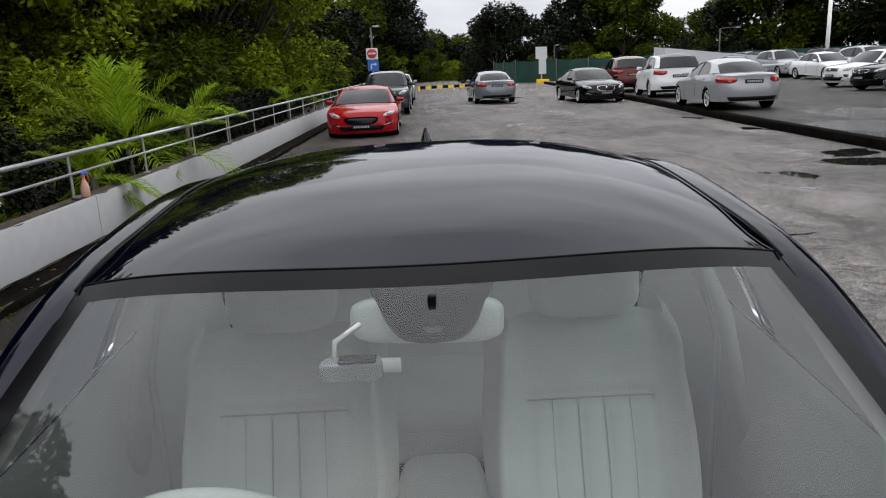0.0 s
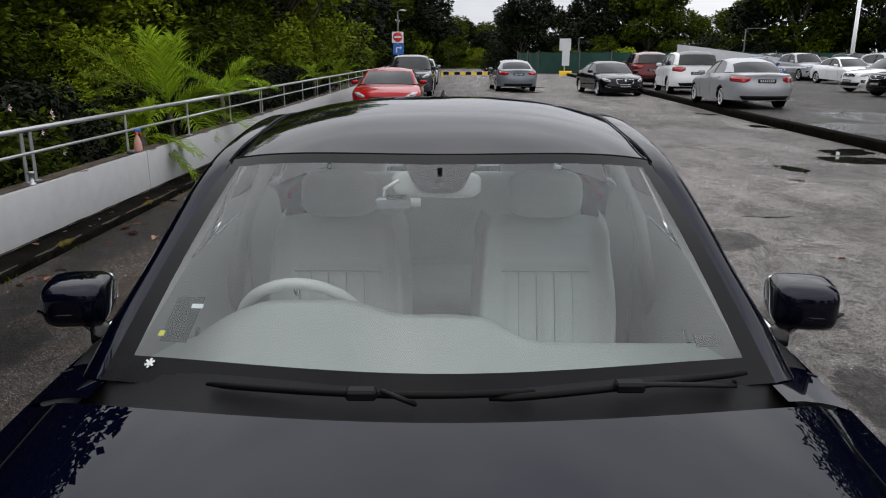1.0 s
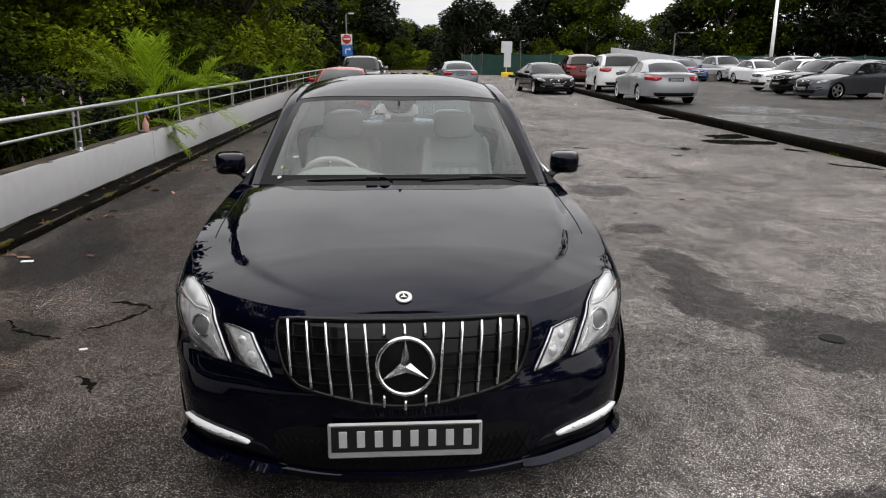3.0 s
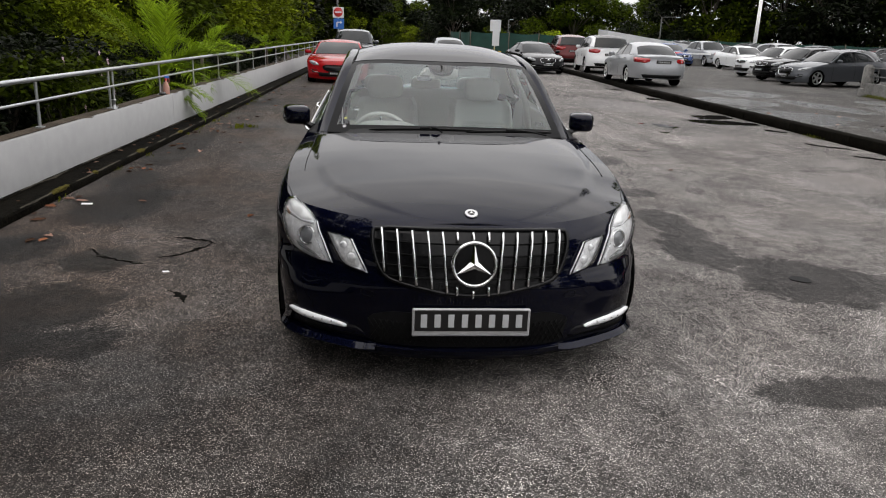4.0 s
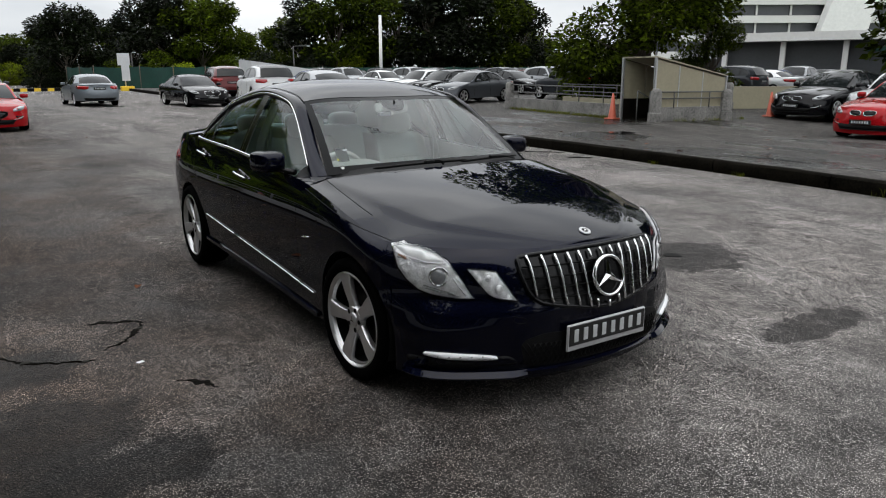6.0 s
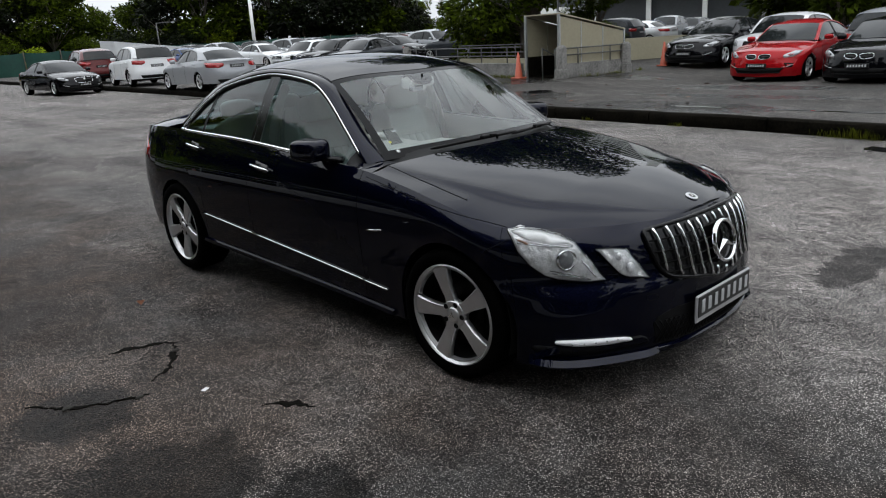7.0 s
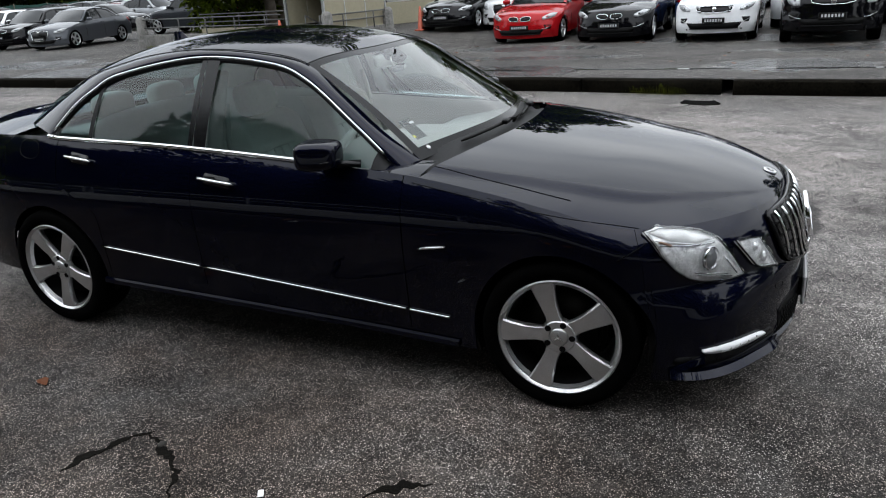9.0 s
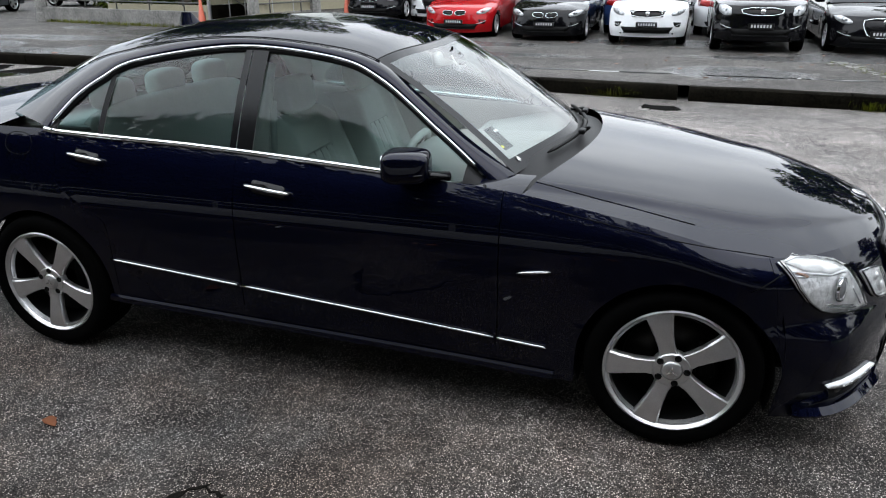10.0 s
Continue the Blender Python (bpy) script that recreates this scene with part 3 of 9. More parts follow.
def sedan_shape():
    S = Shape()
    S.W = C((-1.0, 0.955), (-0.2, 0.957), (0.22, 0.957), (0.9, 0.950), (1.8, 0.958), (2.87, 0.972), (3.4, 0.952), (4.1, 0.92))
    S.prof = C((0.12, 0.960), (0.25, 0.974), (0.40, 0.985), (0.55, 0.994), (0.70, 1.0), (0.78, 0.999), (0.84, 0.990), (0.91, 0.968), (1.0, 0.938), (1.1, 0.912))
    S.nF = C((0.12, -0.82), (0.20, -0.868), (0.28, -0.893), (0.45, -0.895), (0.52, -0.885), (0.62, -0.868), (0.72, -0.835), (0.78, -0.79), (0.84, -0.73))
    S.nR = C((0.2, 3.99), (0.35, 4.07), (0.55, 4.10), (0.68, 4.09), (0.8, 4.045), (0.95, 4.015), (1.08, 4.035))
    S.ysF, S.ysR, S.pR = 0.22, 2.95, 2.9
    S.plan = rail([(0, 1.0), (0.262, 0.982), (0.471, 0.917), (0.67, 0.805), (0.838, 0.668), (0.938, 0.545), (0.985, 0.43), (1.0, 0.242), (1.0, 0.0)], 61)
    # below the lamps the bumper is squarer in plan
    S.plan_low = rail([(0, 1.0), (0.262, 0.985), (0.471, 0.935), (0.62, 0.872), (0.78, 0.79), (0.885, 0.705), (0.955, 0.57), (0.988, 0.43), (1.0, 0.242), (1.0, 0.0)], 61)
    S.top = C((-0.9, 0.785), (-0.6, 0.79), (-0.33, 0.80), (0.0, 0.868), (0.4, 0.935), (0.68, 0.97), (1.2, 1.003), (1.83, 1.037), (2.4, 1.06), (2.8, 1.077), (3.2, 1.075), (3.6, 1.058), (4.0, 1.03))
    S.low = C((-0.9, 0.155), (-0.36, 0.175), (0.36, 0.215), (1.4, 0.245), (2.5, 0.28), (3.3, 0.28), (4.0, 0.28))
    S.arches = [(0.0, 0.362, 0.335), (2.895, 0.362, 0.345)]
    S.hood_c = C((-0.80, 0.79), (-0.726, 0.822), (-0.6, 0.862), (-0.4, 0.908), (0.0, 0.968), (0.3, 1.006), (0.55, 1.036), (0.7, 1.052))
    S.hood_end, S.hood_bow = 0.63, 0.195
    S.deck_start = 3.1
    S.deck_c = C((3.0, 1.11), (3.3, 1.122), (3.5, 1.12), (3.8, 1.10), (3.93, 1.092), (4.1, 1.04))
    S.A = [(0.745, 0.66, 1.0), (0.70, 0.87, 1.125), (0.642, 1.09, 1.275), (0.605, 1.295, 1.403), (0.582, 1.55, 1.452), (0.58, 1.9, 1.475), (0.585, 2.25, 1.455), (0.592, 2.55, 1.40), (0.60, 2.75, 1.345), (0.64, 3.0, 1.215), (0.68, 3.2, 1.10)]
    S.B = [(0.825, 0.715, 0.968), (0.792, 0.84, 1.07), (0.758, 0.965, 1.16), (0.694, 1.23, 1.345), (0.664, 1.46, 1.425), (0.655, 1.91, 1.458), (0.682, 2.43, 1.38), (0.735, 2.60, 1.30), (0.785, 2.72, 1.215), (0.865, 2.83, 1.085)]
    S.iw, S.ir = 3, 8
    S.ws_base_c, S.ws_top_c = (0, 0.50, 1.025), (0, 1.235, 1.42)
    S.rg_base_c, S.rg_top_c = (0, 3.36, 1.128), (0, 2.83, 1.40)
    S.roof_c = C((1.15, 1.397), (1.2, 1.414), (1.27, 1.438), (1.36, 1.470), (1.6, 1.518), (1.9, 1.540), (2.2, 1.533), (2.5, 1.494), (2.8, 1.42))
    S.win = ((0.84, 1.765), (1.87, 2.52), (2.545, 2.77))
    S.length = 4.9
    return S


def suv_shape():
    S = sedan_shape()
    S.prof = C((0.15, 0.93), (0.30, 0.98), (0.5, 1.0), (0.75, 0.995), (0.95, 0.975), (1.05, 0.955), (1.2, 0.93))
    S.nF = C((0.2, -0.78), (0.32, -0.85), (0.55, -0.87), (0.75, -0.85), (0.88, -0.82), (0.97, -0.77))
    S.nR = C((0.2, 3.55), (0.4, 3.70), (0.6, 3.72), (0.8, 3.66), (1.0, 3.62), (1.15, 3.58))
    S.pR = 3.4
    S.top = C((-0.9, 0.93), (-0.4, 0.95), (0.0, 1.0), (0.5, 1.05), (1.2, 1.08), (2.4, 1.12), (3.3, 1.15), (3.7, 1.14))
    S.low = C((-0.9, 0.26), (0.4, 0.28), (2.5, 0.30), (3.7, 0.33))
    S.arches = [(0.0, 0.39, 0.36), (2.7, 0.39, 0.36)]
    S.hood_c = C((-0.82, 0.93), (-0.7, 0.98), (-0.4, 1.03), (0.0, 1.08), (0.4, 1.12), (0.7, 1.13))
    S.hood_end, S.hood_bow = 0.62, 0.12
    S.deck_start = 3.3
    S.deck_c = C((3.2, 1.15), (3.8, 1.16))
    S.A = [(0.75, 0.64, 1.1), (0.71, 0.85, 1.24), (0.66, 1.05, 1.42), (0.62, 1.22, 1.56), (0.61, 1.55, 1.62), (0.61, 1.9, 1.64), (0.61, 2.4, 1.63), (0.62, 2.9, 1.59), (0.64, 3.22, 1.53), (0.69, 3.42, 1.34), (0.73, 3.56, 1.16)]
    S.B = [(0.885, 0.74, 1.06), (0.85, 0.87, 1.2), (0.81, 1.0, 1.33), (0.75, 1.2, 1.5), (0.72, 1.45, 1.57), (0.70, 1.91, 1.59), (0.71, 2.5, 1.55), (0.75, 2.9, 1.46), (0.80, 3.1, 1.32), (0.86, 3.2, 1.16)]
    S.iw, S.ir = 3, 8
    S.ws_base_c, S.ws_top_c = (0, 0.50, 1.12), (0, 1.13, 1.60)
    S.rg_base_c, S.rg_top_c = (0, 3.62, 1.17), (0, 3.32, 1.55)
    S.roof_c = C((1.1, 1.6), (1.25, 1.64), (1.6, 1.68), (2.0, 1.70), (2.6, 1.69), (3.1, 1.63), (3.35, 1.55))
    S.win = ((0.86, 1.75), (1.86, 2.62), (2.66, 3.13))
    S.length = 4.6
    return S


def hatch_shape():
    S, T, k = suv_shape(), suv_shape(), 0.885
    S.nF, S.nR, S.prof = (lambda z: T.nF(z / k)), (lambda z: T.nR(z / k)), (lambda z: T.prof(z / k))
    S.top, S.low, S.hood_c = (lambda y: T.top(y) * k), (lambda y: T.low(y) * 0.75), (lambda y: T.hood_c(y) * k)
    S.deck_c, S.roof_c = (lambda y: T.deck_c(y) * k), (lambda y: T.roof_c(y) * k)
    S.A = [(x, y, z * k) for x, y, z in S.A]
    S.B = [(x, y, z * k) for x, y, z in S.B]
    S.arches = [(0.0, 0.36, 0.32), (2.62, 0.36, 0.32)]
    S.ws_base_c, S.ws_top_c, S.rg_base_c, S.rg_top_c = ((p[0], p[1], p[2] * k) for p in (S.ws_base_c, S.ws_top_c, S.rg_base_c, S.rg_top_c))
    S.length = 4.3
    return S


def stations(S, fine):
    """Where the side of the body is cut across: round the nose, along the flank, round the tail."""
    nF, nM, nR = (30, 0.035, 24) if fine else (9, 0.16, 9)
    out = [("F", 1 - i / nF) for i in range(nF)]
    ys = set(np.round(np.arange(S.ysF, S.ysR + 1e-6, nM), 4)) | {S.ysR}
    y0 = S.arches[0][0]
    for yc, r, zc in S.arches:
        k = 28 if fine else 10
        for i in range(k + 1):
            ys.add(round(yc - r * math.cos(math.pi * i / k), 4))
        ys.add(round(yc - r - 0.0015, 4))
        ys.add(round(yc + r + 0.0015, 4))
    lo, hi = S.ysF, S.ysR
    ys = sorted(ys)
    mids = [y for y in ys if lo <= y <= hi]
    front = [y for y in ys if y < lo]
    back = [y for y in ys if y > hi]

    def angle(y, end, start, p):
        s = min(1.0, abs(y - start) / abs(end - start))
        return math.asin(min(1.0, s ** (p / 2)))
    along = np.linspace(1, 0, 61)
    fr = [t for _, t in out] + [float(np.interp((lo - y) / (lo - S.nF(0.55)), S.plan[::-1, 1], along[::-1])) for y in front]
    fr = sorted(set(round(t, 4) for t in fr), reverse=True)
    rr = [math.pi / 2 * i / nR for i in range(1, nR + 1)] + [angle(y, S.nR(0.55), hi, S.pR) for y in back]
    rr = sorted(set(round(t, 4) for t in rr))
    return [("F", t) for t in fr if t > 0.004] + [("M", y) for y in mids] + [("R", t) for t in rr]


def seam_shift(y, z):
    """The rear door's rear edge leans over the wheel arch."""
    w = max(0.0, 1 - abs(y - 2.51) / 0.42)
    t = min(1.0, max(0.0, (z - 0.66) / 0.22))
    return 0.27 * w * t * t * (3 - 2 * t)


def nose(S, q, z=0.9):
    """Half-width and reach of the nose in plan, q from 1 at its tip to 0 at the flank."""
    i = np.linspace(1, 0, len(S.plan))[::-1]
    w = min(1.0, max(0.0, (0.58 - z) / 0.17))
    w = w * w * (3 - 2 * w)
    pl = S.plan * (1 - w) + S.plan_low * w
    return max(0.0, float(np.interp(q, i, pl[::-1, 0]))), float(np.interp(q, i, pl[::-1, 1]))


def side_points(S, fine):
    st = stations(S, fine)
    vs = np.linspace(0, 1, 22 if fine else 8) ** 0.9
    P = np.zeros((len(st), len(vs), 3))
    for i, (kind, q) in enumerate(st):
        if kind == "M":
            y0 = q
        elif kind == "F":
            y0 = S.ysF - (S.ysF - S.nF(0.55)) * nose(S, q)[1]
        else:
            y0 = S.ysR + (S.nR(0.55) - S.ysR) * math.sin(q) ** (2 / S.pR)
        zt, zb = S.top(y0), S.low(y0)
        for yc, r, zc in S.arches:
            if abs(y0 - yc) <= r + 0.0004:
                zb = zc + math.sqrt(max(0.0, r * r - (y0 - yc) ** 2)) * 1.0
        for j, v in enumerate(vs):
            z = zb + v * (zt - zb)
            roll = max(0.0, (z - (zt - 0.10)) / 0.10)
            ahead = min(1.0, max(0.0, (S.ysF - y0) / 0.55)) if kind == "F" or y0 < S.ysF else 0.0
            k = S.prof(z) * (1 - (0.022 + 0.033 * ahead * ahead * (3 - 2 * ahead)) * roll * roll)
            if kind == "M":
                y = q + (seam_shift(q, z) if fine else 0.0)
                x = S.W(y) * k
            elif kind == "F":
                c, s = nose(S, q, z)
                k *= 1 + (0.012 * max(0.0, 1 - abs(z - 0.515) / 0.05) * ahead if fine else 0.0)
                x, y = S.W(S.ysF) * k * c, S.ysF - (S.ysF - S.nF(z)) * s * (1 + (0.010 * max(0.0, 1 - abs(z - 0.515) / 0.05) if fine else 0.0))
            else:
                c, s = max(0.0, math.cos(q)) ** (2 / S.pR), math.sin(q) ** (2 / S.pR)
                x, y = S.W(S.ysR) * k * c, S.ysR + (S.nR(z) - S.ysR) * s
            P[i, j] = (-x, y, z)
    return st, P


def cover(S, P, y_from, y_to, centre, bow, n, front=True):
    """Bonnet or boot lid: spans from one top edge of the flank to the other."""
    edge = [p for p in P[:, -1] if y_from <= p[1] <= y_to]
    out = []
    y0, y1 = edge[0][1], edge[-1][1]
    for e in edge:
        s = (e[1] - y0) / (y1 - y0)
        row = []
        for t in np.linspace(-1, 1, n):
            k = 1 - abs(t) ** (2.2 if front else 2.6)
            y = e[1] - bow * (s if front else (1 - s) * -1.0) * (1 - t * t)
            zc = centre(y)
            z = e[2] + (zc - e[2]) * k
            # two soft ridges that run to the nose
            if front and n > 20:
                z += 0.014 / (1 + math.exp((abs(t) - 0.66 - 0.26 * s) / 0.013)) * min(1.0, s * 3)
            row.append((-t * e[0], y, z))
        out.append(row)
    return np.array(out)


def pane(base, top, n_u, n_v, bulge, us=None, vs=None):
    """A curved pane between a lower and an upper curve; sides straight in plan, bowed outwards."""
    us = np.linspace(0, 1, n_u) if us is None else us
    vs = np.linspace(0, 1, n_v) if vs is None else vs
    b, t = rail(base, 81), rail(top, 81)
    at = lambda c, u: np.array([np.interp(u, np.linspace(0, 1, 81), c[:, k]) for k in range(3)])
    mid = (np.array(base[len(base) // 2]) + np.array(top[len(top) // 2])) / 2
    across = np.array(base[-1]) - np.array(base[0])
    up = np.array(top[len(top) // 2]) - np.array(base[len(base) // 2])
    nrm = np.cross(across, up)
    nrm = nrm / np.linalg.norm(nrm)
    if nrm[2] < 0:
        nrm = -nrm
    return np.array([[at(b, u) * (1 - v) + at(t, u) * v + nrm * bulge * math.sin(math.pi * v) for v in vs] for u in us])


def cabin(S, fine):
    n = 90 if fine else 26
    A, B = rail(S.A, n), rail(S.B, n)
    A[:, 0] *= -1
    B[:, 0] *= -1
    # the rail's outer lip turns in towards the windows
    cy, cz = B[:, 1].mean(), B[:, 2].min() + 0.02
    lip = np.stack([np.full(n, 0.003), cy - B[:, 1], cz - B[:, 2]], axis=1)
    lip[:, 1:] /= np.linalg.norm(lip[:, 1:], axis=1, keepdims=True)
    lip[:, 1:] *= 0.013
    ks = np.linspace(0, 1, 7 if fine else 3)
    strip = np.array([[a * (1 - k) + b * k + np.array((-0.010, 0, 0.010)) * math.sin(math.pi * k) for k in ks] + [b + q] for a, b, q in zip(A, B, lip)])
    B = B + lip
    m = lambda p: (-p[0], p[1], p[2])
    lower = [m(S.A[0]), S.ws_base_c, S.A[0]]
    upper = [m(S.A[S.iw]), S.ws_top_c, S.A[S.iw]]
    rlow = [m(S.A[-1]), S.rg_base_c, S.A[-1]]
    rup = [m(S.A[S.ir]), S.rg_top_c, S.A[S.ir]]
    edge = rail(S.A[S.iw:S.ir + 1], 40 if fine else 10)
    roof = []
    nl = 33 if fine else 9
    y0, y1 = edge[0][1], edge[-1][1]
    for e in edge:
        s = (e[1] - y0) / (y1 - y0)
        row = []
        for t in np.linspace(-1, 1, nl):
            y = e[1] + ((S.ws_top_c[1] - y0) * (1 - s) + (S.rg_top_c[1] - y1) * s) * (1 - t * t)
            z = e[2] + (S.roof_c(y) - e[2]) * (1 - abs(t) ** 2.9)
            row.append((t * e[0], y, z))
        roof.append(row)
    upper = [tuple(q) for q in roof[0]]
    rup = [tuple(q) for q in roof[-1]]
    return A, B, strip, lower, upper, rlow, rup, np.array(roof)


def side_window(S, P, B, y0, y1, n, m, inset=0.012, top_gap=0.014):
    """A pane between the waistline and the roof rail."""
    belt = P[:, -1]
    out = []
    for y in np.linspace(y0, y1, n):
        lo = np.array([np.interp(y, belt[:, 1], belt[:, 0]), y, np.interp(y, belt[:, 1], belt[:, 2])])
        o = np.argsort(B[:, 1])
        hi = np.array([np.interp(y, B[o, 1], B[o, 0]), y, np.interp(y, B[o, 1], B[o, 2]) - top_gap])
        if hi[2] < lo[2] + 0.004:
            hi = lo + np.array((0.002, 0, 0.004))
        row = []
        for v in np.linspace(0, 1, m):
            q = lo * (1 - v) + hi * v
            q[0] += inset - 0.012 * math.sin(math.pi * v)
            row.append(q)
        out.append(row)
    return np.array(out)


def wheel(parent, x, y, z, r_tyre, r_rim, width, side, fine, alloy, turn=0.0, spokes=5, phase=0.03):
    """A road wheel; side is -1 for the flank at negative x."""
    hub = new("wheel")
    hub.parent = parent
    hub.matrix_basis = pose(x, y, z, 0, 0, turn) @ Matrix.Diagonal((side, 1, 1, 1))
    n = 64 if fine else 20
    w = width / 2
    s = Soup().spin([(-w, r_rim), (-w, r_tyre - 0.02), (-w * 0.8, r_tyre - 0.004), (-w * 0.4, r_tyre), (w * 0.4, r_tyre), (w * 0.8, r_tyre - 0.005), (w * 0.97, r_tyre - 0.018), (w, (r_tyre + r_rim) / 2), (w * 0.95, r_rim + 0.004), (w * 0.8, r_rim - 0.004)], n)
    s.make("tyre", M["rubber"], hub)
    rim = Soup()
    rim.spin([(w * 0.80, r_rim - 0.006), (w * 0.93, r_rim + 0.003), (w * 0.97, r_rim - 0.004), (w * 0.90, r_rim - 0.013), (w * 0.84, r_rim - 0.016), (w * 0.86, r_rim - 0.022), (w * 0.70, r_rim - 0.028)], n)
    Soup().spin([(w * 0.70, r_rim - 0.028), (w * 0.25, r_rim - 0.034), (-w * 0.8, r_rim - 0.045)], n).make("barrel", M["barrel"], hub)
    d = w * 0.82
    for i in range(spokes):
        a = 2 * math.pi * i / spokes + phase
        rows = []
        for k, (rr, half, lift) in enumerate([(0.045, 0.038, -0.004), (r_rim * 0.36, 0.032, -0.002), (r_rim * 0.55, 0.036, 0.006), (r_rim * 0.78, 0.046, 0.011), (r_rim - 0.010, 0.056, 0.008)]):
            k_ = half * r_rim / 0.265
            sec = [(d + lift - 0.028, -k_), (d + lift - 0.006, -k_), (d + lift, -k_ * 0.86), (d + lift, k_ * 0.86), (d + lift - 0.006, k_), (d + lift - 0.028, k_)]
            rows.append([(sx, rr * math.cos(a) - t * math.sin(a), rr * math.sin(a) + t * math.cos(a)) for sx, t in sec])
        rim.grid(np.array(rows), flip=False)
    rim.spin([(d - 0.03, 0.078), (d - 0.006, 0.074), (d + 0.001, 0.066), (d + 0.001, 0.042), (d - 0.008, 0.040), (d - 0.008, 0.0)], n // 2 + 6)
    o = rim.make("rim", alloy, hub)
    flat_normals(o, 40)
    if fine:
        cap = Soup().spin([(d - 0.010, 0.040), (d + 0.004, 0.038), (d + 0.008, 0.030), (d + 0.009, 0.0)], 32)
        cap.make("hub_cap", M["alloy"], hub)
        tri = Soup()
        for i in range(3):
            a = 2 * math.pi * i / 3 + math.pi / 2
            tri.add([(d + 0.0125, 0.026 * math.cos(a), 0.026 * math.sin(a)), (d + 0.011, 0.006 * math.cos(a + 1.0), 0.006 * math.sin(a + 1.0)), (d + 0.011, 0.006 * math.cos(a - 1.0), 0.006 * math.sin(a - 1.0))], [(0, 1, 2)])
        tri.make("cap_emblem", M["chrome"], hub)
        # bolts in black for the shade of their holes
        for i in range(5):
            a = 2 * math.pi * (i + 0.5) / 5 + phase
            b = Soup().spin([(d - 0.03, 0.0135), (d + 0.0025, 0.0135), (d + 0.0025, 0.010), (d + 0.0015, 0.009), (d + 0.0015, 0.0)], 10, c=(0, 0.056 * math.cos(a), 0.056 * math.sin(a)))
            b.make("wheel_bolt", M["black"], hub)
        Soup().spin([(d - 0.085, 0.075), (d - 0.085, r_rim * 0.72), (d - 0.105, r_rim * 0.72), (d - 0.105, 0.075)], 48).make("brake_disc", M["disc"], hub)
        Soup().box((d - 0.09, -0.13 * (1), 0.03), (0.07, 0.07, 0.17), bev=0.015).make("brake_caliper", M["black"], hub)
        # black disc closes the back, in place of the dark inside of the wheel
        Soup().spin([(-w * 0.8, r_rim - 0.05), (-w * 0.8, 0.0)], 32).make("inner_drum", M["black"], hub)
    else:
        # black disc close behind the spokes stands in for the shaded hollow
        Soup().spin([(d - 0.05, r_rim - 0.03), (d - 0.06, 0.0)], n).make("inner_drum", M["black"], hub)
    return hub


def under_body(S, P):
    """Dark floor pan and wheel housings."""
    s = Soup()
    s.box((0, 1.4, 0.36), (1.30, 4.2, 0.24), bev=0.04)
    for yc, r, zc in S.arches:
        for sd in (-1, 1):
            ring = []
            for x in (0.55, 0.92):
                ring.append([(sd * x, yc + (r + 0.004) * math.cos(t), zc + (r + 0.004) * math.sin(t)) for t in np.linspace(-0.35, math.pi + 0.35, 24)])
            s.grid(np.array(ring))
            s.add([(sd * 0.56, yc - r, 0.2), (sd * 0.56, yc + r, 0.2), (sd * 0.56, yc + r, zc + r), (sd * 0.56, yc - r, zc + r)], [(0, 1, 2, 3)])
    return s

